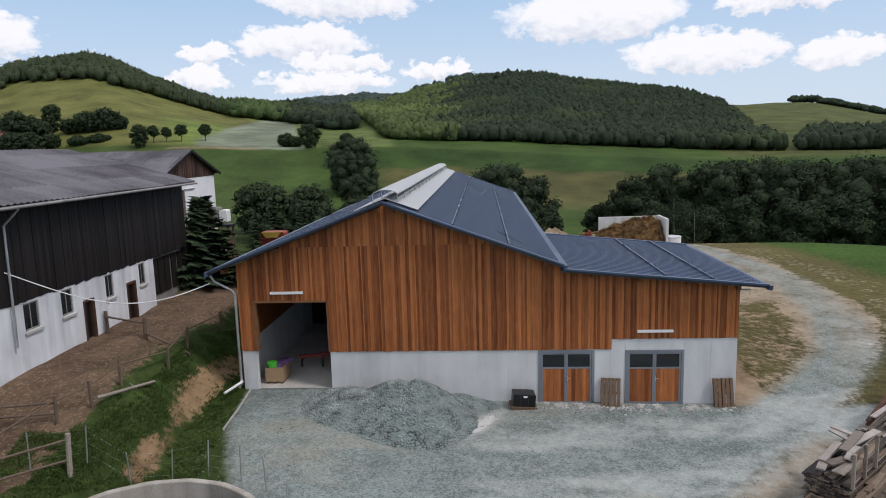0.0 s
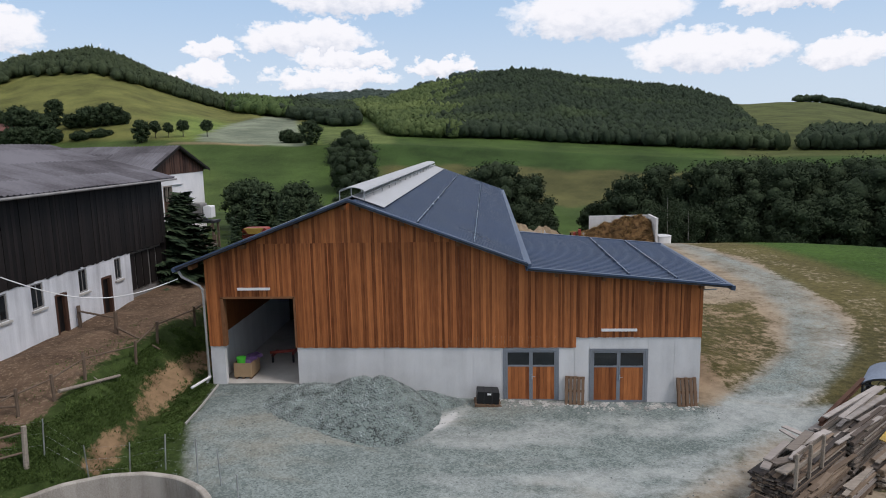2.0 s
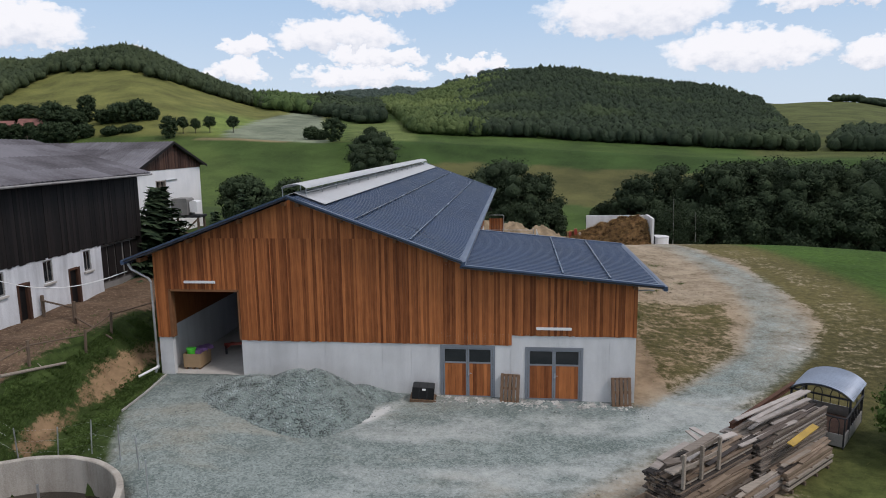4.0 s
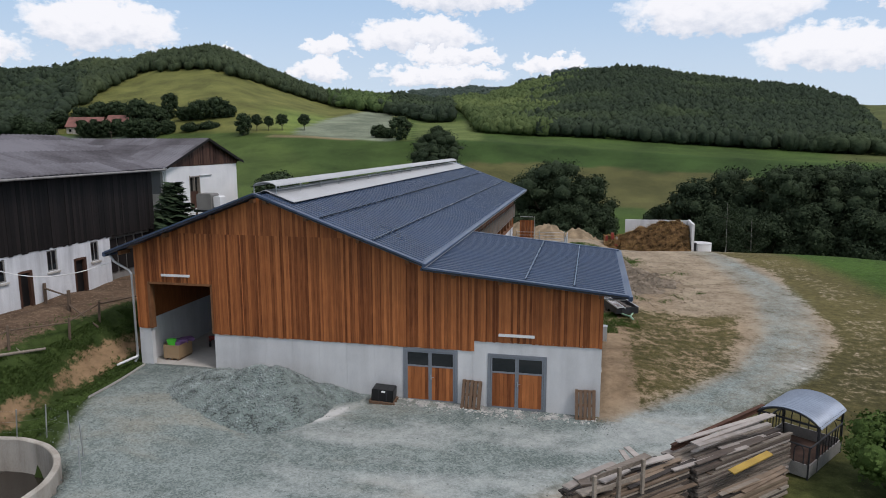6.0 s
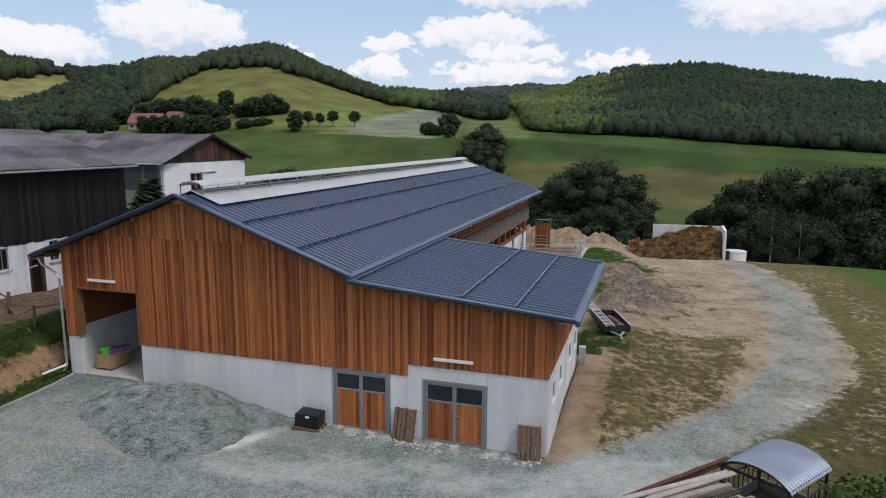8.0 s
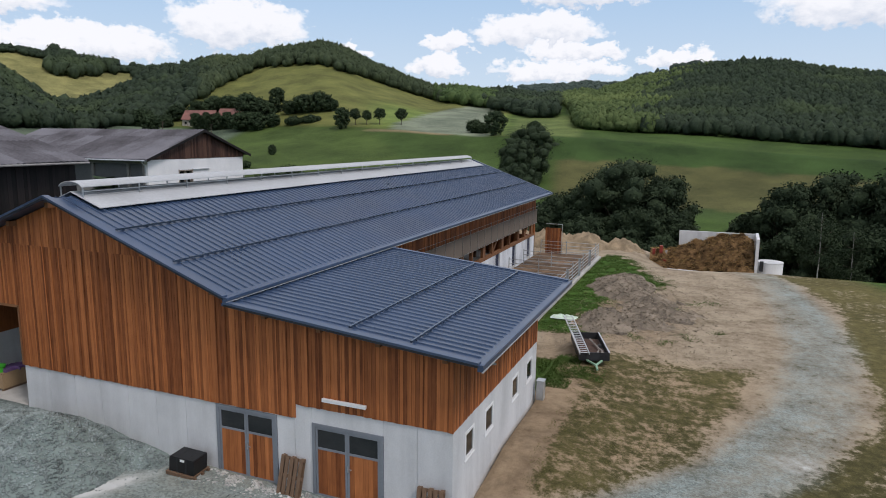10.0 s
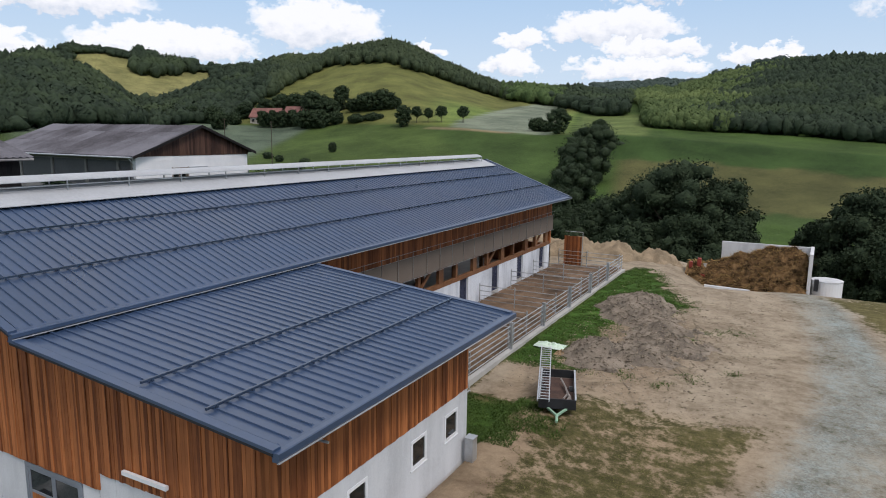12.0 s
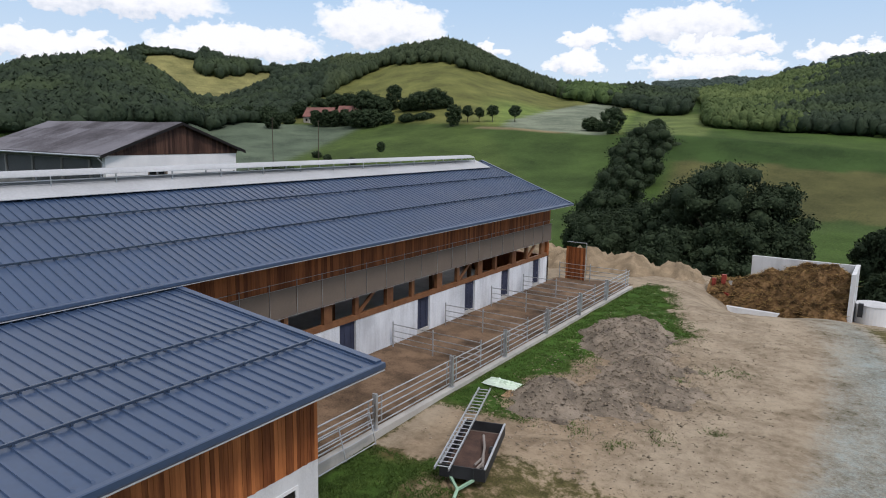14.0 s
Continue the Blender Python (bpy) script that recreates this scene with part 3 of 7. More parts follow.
def land_cover(x, y):
    """Weights of gravel, bare soil and dung, and the colour of the growth."""
    r, az = polar(x, y)
    n0 = np.zeros_like(x)
    gravel, soil, dung = n0.copy(), n0.copy(), n0.copy()
    # gravel forecourt
    left = np.interp(y, [18, 21, 23, 25.4, 28], [-8.0, -9.3, -10.05, -10.45, -10.7])
    yard = smooth01((x - left) / 0.8) * smooth01((28.5 - y) / 1.5) * smooth01((y + 30) / 20)
    right = np.interp(y, [-20, 8, 18, 26, 30], [-2, 4.5, 10.6, 18.2, 19.0])
    yard *= smooth01((right - x) / 2.0)
    inner = smooth01((10.4 - x) / 0.6)
    gravel = np.maximum(gravel, yard * np.maximum(inner, smooth01((27.6 - y) / 1.5)))
    # tan soil worn through beside the timber
    pu, pv = (x - 9.5) * 0.72 + (y - 18.2) * 0.69, (y - 18.2) * 0.72 - (x - 9.5) * 0.69
    worn = np.exp(-((pv - 1.7) / 1.2) ** 2) * smooth01((pu + 3) / 2) * smooth01((8 - pu) / 3)
    gravel *= 1 - 0.62 * worn
    soil = np.maximum(soil, 0.85 * worn)
    tm = track_mid(y)
    ruts = 0.5 + 0.5 * np.sin((x - tm) * 2.1 + 0.8 * np.sin(y * 0.23)) * np.sin(y * 0.11 + 1.0)
    on = smooth01((2.9 - np.abs(x - tm)) / 2.2) * smooth01((y - 21) / 3) * smooth01((80 - y) / 10)
    gravel = np.maximum(gravel, on * (np.interp(y, [26, 30, 35, 44, 60, 72], [0.92, 0.66, 0.52, 0.48, 0.47, 0.30]) + 0.16 * ruts))
    # tan soil: verges of the track, building pit, loading place
    wide = smooth01((np.where(x > tm, 3.0, 3.4) + 0.5 * np.sin(y * 0.35) - np.abs(x - tm)) / 1.8) * smooth01((y - 24) / 4) * smooth01((88 - y) / 6)
    soil = np.maximum(soil, wide * 0.8)
    pit = smooth01((x - 8.2) / 0.8) * smooth01((tm - x) / 2) * smooth01((y - 41) / 4) * smooth01((90 - y) / 10)
    soil = np.maximum(soil, pit * 0.9)
    soil = np.maximum(soil, smooth01((y - 66) / 5) * smooth01((x + 4) / 4) * smooth01((26 - x) / 5) * smooth01((92 - y) / 8))
    along = smooth01((x - 10.2) / 0.3) * smooth01((12.6 - x) / 1.2) * smooth01((y - 26) / 1) * smooth01((40 - y) / 2)
    soil = np.maximum(soil, along)
    soil = np.maximum(soil, 0.85 * smooth01((x - 9.5) / 1.5) * smooth01((15 - x) / 2) * smooth01((26 - y) / 3) * smooth01((y - 12) / 3))
    soil = np.maximum(soil, 0.62 * smooth01((x - 9.0) / 1) * smooth01((13 - x) / 2) * smooth01((y - 36) / 1) * smooth01((47 - y) / 2))
    soil = np.maximum(soil, 0.40 * smooth01((x - 11) / 1) * smooth01((tm - x) / 2) * smooth01((y - 26) / 2) * smooth01((44 - y) / 2))
    # loamy face of the cut bank
    face = bank_face(x, y)
    face *= 0.72 + 0.6 * smooth01(0.5 + 0.9 * fnoise(x, y, 3.4, 71) + 0.4 * fnoise(x, y, 0.9, 72))
    soil = np.maximum(soil, 0.85 * np.clip(face, 0, 1))
    # trampled cattle yard before the old barn, and the new pen
    yard2 = smooth01((-13.3 - x) / 1.2) * smooth01((x + 19) / 0.5) * smooth01((46 - y) / 4) * smooth01((y - 2) / 4)
    dung = np.maximum(dung, yard2)
    dung = np.maximum(dung, smooth01((x - 1.8) / 0.3) * smooth01((7.3 - x) / 0.2) * smooth01((y - 36) / 1) * smooth01((72 - y) / 1))
    # rubble mixed into the soil of the pit
    dung = np.maximum(dung, 0.52 * np.exp(-((x - 13.0) / 2.8) ** 2 - ((y - 52.5) / 6.5) ** 2) * smooth01((y - 44) / 3))
    # weeds along the pen fence
    weeds = smooth01((x - 7.5) / 0.3) * smooth01((weed_edge(y) + 0.3 * np.sin(y * 2.1) - x) / 0.9) * smooth01((y - 45) / 1.5) * smooth01((74 - y) / 3)
    lush = smooth01((x - 7.5) / 0.3) * smooth01((11.4 - x + 0.5 * np.sin(y * 1.7)) / 1.2) * smooth01((y - 37.0) / 1.0) * smooth01((41.7 + 0.3 * np.sin(x * 2) - y) / 0.6)
    weeds = np.maximum(weeds, 0.9 * lush)
    soil = np.maximum(soil, 0.9 * smooth01((x - 7.5) / 0.3) * smooth01((12.5 - x) / 1.5) * smooth01((y - 41.4) / 0.6) * smooth01((46.4 - y) / 1.0))
    soil *= 1 - 0.85 * weeds
    soil = np.maximum(soil, 0.30 * smooth01((x - tm - 2.5) / 1) * smooth01((tm + 7.5 - x) / 3) * smooth01((y - 28) / 4) * smooth01((74 - y) / 6))
    # growth colours
    tint = np.zeros(x.shape + (3,))
    tint[:] = (0.062, 0.080, 0.026)

    def lay(w, c):
        tint[:] = tint * (1 - w[..., None]) + np.array(c) * w[..., None]

    lay(smooth01((tm + 10 - x) / 5) * smooth01((x - 5) / 2) * smooth01((y - 8) / 5), (0.100, 0.091, 0.040))
    lay(smooth01((x - tm - 6.5) / 2.5) * smooth01((y - 31) / 5) * smooth01((95 - y) / 5), (0.043, 0.086, 0.018))
    lay(np.maximum(smooth01((-10 - x) / 1), smooth01((left + 0.8 - x) / 0.5) * smooth01((26 - y) / 2)), (0.038, 0.062, 0.019))
    lay(weeds, (0.050, 0.110, 0.020))
    lay(smooth01((r - 110) / 20), (0.048, 0.086, 0.022))
    wob = 2 * np.sin(az * 0.9) + 1.0 * np.sin(az * 2.3 + 1)
    # far fields in strips
    rf = np.interp(az, *R_FIELD)
    band = (r > 150) & (r < rf + 2)
    lay(band * smooth01((r + wob - 190) / 5) * smooth01((10 - az) / 1.5), (0.046, 0.078, 0.024))
    lay(band * smooth01((r + wob - 205) / 4) * smooth01((12 - az) / 1.5), (0.084, 0.088, 0.036))
    lay(band * smooth01((r + wob - 262) / 4) * smooth01((14 - az) / 2), (0.036, 0.070, 0.020))
    lay(band * smooth01((az - 16.0) / 0.6) * smooth01((r - 160) / 20), (0.048, 0.084, 0.024))
    lay(band * smooth01((az - 21 - (r - 220) * 0.05) / 0.8), (0.058, 0.092, 0.027))
    lay(smooth01((az - 37 - (rf - r) * 0.05) / 0.8) * smooth01((r - 225) / 6) * smooth01((rf + 4 - r) / 5) * smooth01((60 - az) / 3), (0.092, 0.125, 0.092))
    # pale rye between the hills
    meadow = smooth01((r - rf - 2) / 8) * smooth01((640 - r) / 20) * smooth01((az - 15.5) / 0.5) * smooth01((46 - az) / 2)
    lay(meadow, (0.128, 0.140, 0.046))
    # brighter lower right: the part clear of cloud shade, laid in as colour
    lay(meadow * smooth01((29 - az) / 4) * smooth01((470 - r) / 60), (0.130, 0.188, 0.050))
    rye = smooth01((r - rf - 2) / 3) * smooth01((np.interp(az, *RYE_TOP) - r) / 4) * smooth01((az - 16.9) / 0.25) * smooth01((25.6 - az) / 0.3)
    lay(rye, (0.180, 0.215, 0.165))
    lay(smooth01((3.0 - np.abs(r - rf - 1.0)) / 2) * smooth01((az - 20) / 1) * smooth01((28 - az) / 1), (0.26, 0.21, 0.13))
    lay(smooth01((r - rf - 2) / 8) * smooth01((450 - r) / 20) * smooth01((15.5 - az) / 0.5) * smooth01((az - 9) / 1), (0.110, 0.150, 0.050))
    lay(smooth01((r - 560) / 20) * smooth01((az - 44.5) / 1.0), (0.215, 0.212, 0.090))
    # right-hand meadow toned down in colour to stand for a cloud's shadow
    lay(smooth01((r - 300) / 10) * smooth01((-17 - az) / 2), (0.080, 0.098, 0.036))
    # washed pale lines that follow the turning lorries
    ca, cr = np.arctan2(y - 42.0, x - 3.0), np.hypot(x - 3.0, y - 42.0)
    wash = 0.5 + 0.35 * fnoise(cr, ca * 3.5, 4.2, 61) + 0.25 * fnoise(cr, ca * 6.0, 1.5, 62)
    wash *= smooth01((31 - y) / 5) * smooth01((x + 4) / 5) * smooth01((26.6 - y + np.maximum(x - 10, 0) * 2.0) / 2.0)
    wash = np.minimum(wash + 0.22 * smooth01((x + 1) / 5) * smooth01((30 - y) / 4), 0.82)
    du, dv = (x + 0.2) * 0.5 + (y - 24.8) * 0.87, (x + 0.2) * 0.87 - (y - 24.8) * 0.5
    wash = np.maximum(wash, 1.3 * np.exp(-(du / 1.9) ** 2 - (dv / 0.55) ** 2))
    wash = np.maximum(wash, 1.0 * np.exp(-((x - 19.9) / 1.2) ** 2 - ((y - 34.9) / 0.9) ** 2))
    wash = wash * (gravel > 0.02)
    loam = smooth01((-10.4 - x) / 0.5)
    loam = np.maximum(loam, 0.6 * smooth01((x - 10.1) / 0.3) * smooth01((tm - 1.5 - x) / 2) * smooth01((y - 26) / 1.5) * smooth01((45 - y) / 4))
    loam = np.maximum(loam, 0.35 * smooth01((x - 8) / 1) * smooth01((16.5 - x) / 3) * smooth01((y - 36) / 2) * smooth01((60 - y) / 6))
    cov = np.stack([gravel, soil, dung, wash], -1)
    return np.clip(cov, 0, 1.3), np.concatenate([np.clip(tint, 0, 1), loam[..., None]], -1)


def build_ground():
    xs = graded(-2600, -26, 34, 2600, 0.32, 1.075, -330, 120)
    ys = graded(-900, 10, 88, 2900, 0.36, 1.05, 0, 470)
    X, Y = np.meshgrid(xs, ys)
    Z = ground_height(X, Y)
    nx, ny = len(xs), len(ys)
    me = bpy.data.meshes.new("ground")
    me.vertices.add(nx * ny)
    me.vertices.foreach_set("co", np.stack([X, Y, Z], -1).ravel())
    idx = np.arange(nx * ny).reshape(ny, nx)
    q = np.stack([idx[:-1, :-1], idx[:-1, 1:], idx[1:, 1:], idx[1:, :-1]], -1).reshape(-1, 4)
    me.loops.add(q.size)
    me.loops.foreach_set("vertex_index", q.ravel())
    me.polygons.add(len(q))
    me.polygons.foreach_set("loop_start", np.arange(len(q)) * 4)
    me.polygons.foreach_set("use_smooth", np.ones(len(q), bool))
    me.update(calc_edges=True)
    cov, tint = land_cover(X, Y)
    for key, val in (("cover", cov), ("tint", tint)):
        a = me.color_attributes.new(key, "FLOAT_COLOR", "POINT")
        a.data.foreach_set("color", val.reshape(-1, 4).ravel())
    me.materials.append(GROUND)
    return tagged(new("ground", me), "gravel yard, bare soil, meadows and wooded hills", "ground", kind="structure")


build_ground()


# ---- the new cattle barn ----
Y0, XL, XM, XR, YF, YL = 27.17, -10.42, 2.1, 10.33, 67.9, 36.4
RIDGE_X, RIDGE_Z, FALL = -4.05, 8.58, 0.369
EAVE_L, EAVE_R, ROOF_Y0, ROOF_Y1 = -11.42, 3.22, 26.55, 69.0
LEAN_X1, LEAN_Y1 = 11.25, 37.75
GATE = (-9.8, -6.6, 4.5)
DOORS = ((2.2, 4.53, -0.10, 2.22), (5.8, 8.2, -0.13, 2.20))


def roof_z(x):
    return RIDGE_Z - FALL * abs(x - RIDGE_X)


def lean_z(x):
    return 5.72 - 0.0955 * (x - 3.2)


barn = thing("cattle_barn", "new larch-clad cattle barn with anthracite sheet roof", "barn", pose(0, 0, 0))


def concrete_base():
    m = Mesh()
    spans = [(XL, GATE[0], 2.33), (GATE[1], DOORS[0][0], 2.26), (DOORS[0][1], 5.18, 2.26), (5.18, DOORS[1][0], 2.73), (DOORS[1][1], XR, 2.73)]
    for a, b, top in spans:
        k = max(1, round((b - a) / 1.35))
        w = (b - a) / k
        m.box(a, b, Y0 + 0.042, Y0 + 0.27, -0.8, top - 0.004)
        for i in range(k):
            m.box(a + i * w + 0.009, a + (i + 1) * w - 0.009, Y0 + 0.03, Y0 + 0.041, -0.8, top)
            for hz in (0.75, 1.75):  # tie holes
                m.box(a + i * w + 0.10, a + i * w + 0.13, Y0 + 0.026, Y0 + 0.029, hz, hz + 0.03)
    for (a, b, z0, z1), top in zip(DOORS, (2.26, 2.73)):
        m.box(a, b, Y0 + 0.03, Y0 + 0.27, z1, top)
        m.box(a, b, Y0 + 0.03, Y0 + 0.27, -0.8, z0)
    return part("concrete_base", m, CONCRETE, barn, "pale cast concrete plinth with formwork joints")


concrete_base()

front = part("timber_backing", Mesh().prism([(XL, Y0 + 0.05, 2.4), (XL, Y0 + 0.05, roof_z(XL) - 0.2), (RIDGE_X, Y0 + 0.05, RIDGE_Z - 0.2), (XM, Y0 + 0.05, roof_z(XM) - 0.2), (XM, Y0 + 0.05, 2.74),
                                             (GATE[1], Y0 + 0.05, 2.30), (GATE[1], Y0 + 0.05, GATE[2]), (GATE[0], Y0 + 0.05, GATE[2]), (GATE[0], Y0 + 0.05, 2.4)], (0, 0.12, 0)), TIMBER, barn)
part("timber_backing", Mesh().prism([(XM, Y0 + 0.05, 2.74), (XM, Y0 + 0.05, lean_z(XM) - 0.2), (XR, Y0 + 0.05, lean_z(XR) - 0.2), (XR, Y0 + 0.05, 2.74)], (0, 0.12, 0)), TIMBER, barn)


def front_boards():
    step = 0.124
    k = int(round((XR - XL) / step))
    step = (XR - XL) / k
    for i in range(k):
        a, b = XL + i * step, XL + (i + 1) * step - 0.006
        c = (a + b) / 2
        low = 2.69 if c > 5.18 else 2.25
        if c < GATE[0]:
            low = 2.33
        if GATE[0] < c < GATE[1]:
            low = GATE[2]
        low += random.uniform(-0.012, 0.012)

        def top(x):
            return (lean_z(x) if c > 3.2 else roof_z(x)) - 0.13

        d = random.uniform(0.0, 0.014)
        split = top(c) > 6.95
        if split:
            up = Mesh().prism([(a, Y0 - 0.03 - d, 6.78), (b, Y0 - 0.03 - d, 6.78), (b, Y0 - 0.03 - d, top(b)), (a, Y0 - 0.03 - d, top(a))], (0, 0.03, 0))
            part("board", up, CLAD, front)
        ta, tb = (6.80, 6.80) if split else (top(a), top(b))
        bd = Mesh().prism([(a, Y0 - d, low), (b, Y0 - d, low), (b, Y0 - d, tb), (a, Y0 - d, ta)], (0, 0.03 + d, 0))
        part("board", bd, CLAD, front)
        if i % 3 == 0:  # cover strips
            low2 = low + 0.01
            st = Mesh().prism([(b - 0.017, Y0 - d - 0.018, low2), (b + 0.023, Y0 - d - 0.018, low2), (b + 0.023, Y0 - d - 0.018, tb), (b - 0.017, Y0 - d - 0.018, tb)], (0, 0.016, 0))
            part("cover_strip", st, CLAD, front)


def double_door(a, b, z0, z1):
    f = 0.11
    y = Y0 + 0.0
    d = part("double_door", Mesh().box(a, a + f, y, y + 0.12, z0, z1).box(b - f, b, y, y + 0.12, z0, z1).box(a + f, b - f, y, y + 0.12, z1 - f, z1).box(a + f, b - f, y, y + 0.12, z0, z0 + 0.03), DOOR_STEEL, barn, "grey steel-framed stable door with larch panels")
    mid = (a + b) / 2
    for s, (l, r) in enumerate(((a + f + 0.01, mid - 0.004), (mid + 0.004, b - f - 0.01))):
        e, g = 0.07, z0 + 0.04
        t = z1 - f - 0.01
        rail = z0 + 1.52
        leaf = Mesh().box(l, l + e, y + 0.015, y + 0.06, g, t).box(r - e, r, y + 0.015, y + 0.06, g, t).box(l + e, r - e, y + 0.015, y + 0.06, g, g + 0.05)
        leaf.box(l + e, r - e, y + 0.015, y + 0.06, rail, rail + 0.07).box(l + e, r - e, y + 0.015, y + 0.06, t - 0.06, t)
        part("leaf_frame", leaf, DOOR_STEEL, d)
        part("pane", Mesh().box(l + e, r - e, y + 0.03, y + 0.045, rail + 0.07, t - 0.06), GLASS, d, "dark glass pane")
        k = 6
        w = (r - l - 2 * e) / k
        for i in range(k):
            part("board", Mesh().box(l + e + i * w, l + e + (i + 1) * w - 0.005, y + 0.02 + random.uniform(0, 0.006), y + 0.05, g + 0.05, rail), CLAD, d)
    part("handle", Mesh().tube((mid + 0.05, y - 0.03, z0 + 1.1), (mid + 0.17, y - 0.03, z0 + 1.1), 0.012).box(mid + 0.03, mid + 0.06, y - 0.035, y + 0.015, z0 + 1.0, z0 + 1.2), STEEL, d)


for dd in DOORS:
    double_door(*dd)


def sheet_roof(name, x_hi, x_lo, zf, y0, y1, side, label, pitch=0.333):
    """A trapezoidal sheet that falls from x_hi to x_lo, ribs down the slope."""
    prof = []
    y = y0
    while y < y1 - 0.01:
        e = min(y + pitch, y1)
        prof += [(y, 0.0), (y + pitch * 0.74, 0.0), (y + pitch * 0.77, 0.038), (y + pitch * 0.90, 0.038), (y + pitch * 0.97, 0.0)]
        y = e
    prof = [(min(p, y1), h) for p, h in prof] + [(y1, 0.0)]
    m = Mesh()
    n = len(prof)
    zh, zl = zf(x_hi), zf(x_lo)
    # ribs are pressed flat just above the eave
    rows = [(x_hi, 1.0), (x_lo - side * 0.16, 1.0), (x_lo - side * 0.12, 0.0), (x_lo, 0.0)]
    vs = [(x, p, zf(x) + h * k) for x, k in rows for p, h in prof]
    fs = []
    for r in range(len(rows) - 1):
        for i in range(r * n, r * n + n - 1):
            fs.append((i, i + n, i + n + 1, i + 1) if side > 0 else (i, i + 1, i + n + 1, i + n))
    m.add(vs, fs)
    # under layer gives the panel its thickness
    m.prism([(x_hi, y0 + 0.04, zh - 0.08), (x_lo - side * 0.03, y0 + 0.04, zl - 0.08), (x_lo - side * 0.03, y0 + 0.04, zl - 0.004), (x_hi, y0 + 0.04, zh - 0.004)], (0, y1 - y0 - 0.08, 0))
    return part(name, m, ROOF_METAL, barn, label)


r1 = sheet_roof("roof_slope", RIDGE_X + 0.12, EAVE_R, roof_z, ROOF_Y0, ROOF_Y1, 1, "anthracite trapezoidal sheet roof slope")
r2 = sheet_roof("roof_slope", RIDGE_X - 0.12, EAVE_L, roof_z, ROOF_Y0, ROOF_Y1, -1, "anthracite trapezoidal sheet roof slope")
r3 = sheet_roof("lean_to_roof", EAVE_R - 0.1, LEAN_X1, lean_z, ROOF_Y0, LEAN_Y1, 1, "low-pitched anthracite sheet roof of the lean-to")


def snow_rail(x, zf, y0, y1, parent):
    z = zf(x)
    m = Mesh().box(x - 0.025, x + 0.025, y0 + 0.35, y1 - 0.35, z + 0.060, z + 0.115)
    y = y0 + 0.6
    while y < y1 - 0.4:
        m.box(x - 0.05, x + 0.05, y, y + 0.05, z + 0.03, z + 0.085)
        y += 0.999
    part("snow_guard", m, GUARD, parent, "silvery snow guard rail")


for x in (-1.25, 1.05):
    snow_rail(x, roof_z, ROOF_Y0, ROOF_Y1, r1)
for x in (7.3, 9.2):
    snow_rail(x, lean_z, ROOF_Y0, LEAN_Y1, r3)


def roof_trim():
    def verge(x0, x1, zf, y, parent, out):
        m = Mesh().prism([(x0, y, zf(x0) - 0.06), (x1, y, zf(x1) - 0.06), (x1, y, zf(x1) + 0.003), (x0, y, zf(x0) + 0.003)], (0, out, 0))
        part("verge_trim", m, DARK_STEEL, parent, "dark folded verge trim")
        cap = Mesh().prism([(x0, y - 0.01, zf(x0) + 0.004), (x1, y - 0.01, zf(x1) + 0.004), (x1, y - 0.01, zf(x1) + 0.076), (x0, y - 0.01, zf(x0) + 0.076)], (0, out * 7, 0))
        part("verge_cap", cap, ROOF_METAL, parent, "pale folded edge of the roof sheet")

    verge(RIDGE_X, EAVE_R, roof_z, ROOF_Y0, r1, 0.03)
    verge(EAVE_L, RIDGE_X, roof_z, ROOF_Y0, r2, 0.03)
    verge(RIDGE_X, EAVE_R, roof_z, ROOF_Y1, r1, -0.03)
    verge(EAVE_L, RIDGE_X, roof_z, ROOF_Y1, r2, -0.03)
    verge(3.2, LEAN_X1, lean_z, ROOF_Y0, r3, 0.03)
    verge(XM + 0.1, LEAN_X1, lean_z, LEAN_Y1, r3, -0.03)
    # gutters: half round channels on the eaves
    def gutter(x, z, side, y0, y1, parent, deep=0.155):
        ring = [(x - side * 0.03, y0, z + 0.022), (x + side * 0.10, y0, z + 0.030), (x + side * 0.13, y0, z + 0.018), (x + side * 0.135, y0, z - deep * 0.65), (x + side * 0.10, y0, z - deep), (x - side * 0.03, y0, z - deep)]
        part("gutter", Mesh().prism(ring, (0, y1 - y0, 0)), ROOF_METAL, parent, "anthracite boxed eaves gutter")
        part("drip_edge", Mesh().box(min(x + side * 0.07, x + side * 0.125), max(x + side * 0.07, x + side * 0.125), y0 + 0.01, y1 - 0.01, z - deep - 0.024, z - deep - 0.002), ALU, parent, "pale metal drip edge")

    gutter(EAVE_R, roof_z(EAVE_R), 1, ROOF_Y0, ROOF_Y1, r1, 0.10)
    gutter(EAVE_L, roof_z(EAVE_L), -1, ROOF_Y0, ROOF_Y1, r2)
    gutter(LEAN_X1, lean_z(LEAN_X1), 1, ROOF_Y0, LEAN_Y1, r3)
    # purlin heads under the front verge
    for x in (-10.9, -8.6, -6.3, RIDGE_X - 0.25, RIDGE_X + 0.35, -1.9, 0.4, 2.5):
        part("purlin", Mesh().box(x - 0.08, x + 0.08, ROOF_Y0 + 0.30, Y0 + 0.3, roof_z(x) - 0.30, roof_z(x) - 0.12), TIMBER, barn)
    for x in (4.4, 6.3, 8.2, 10.2):
        part("purlin", Mesh().box(x - 0.07, x + 0.07, ROOF_Y0 + 0.30, Y0 + 0.3, lean_z(x) - 0.28, lean_z(x) - 0.10), TIMBER, barn)


roof_trim()


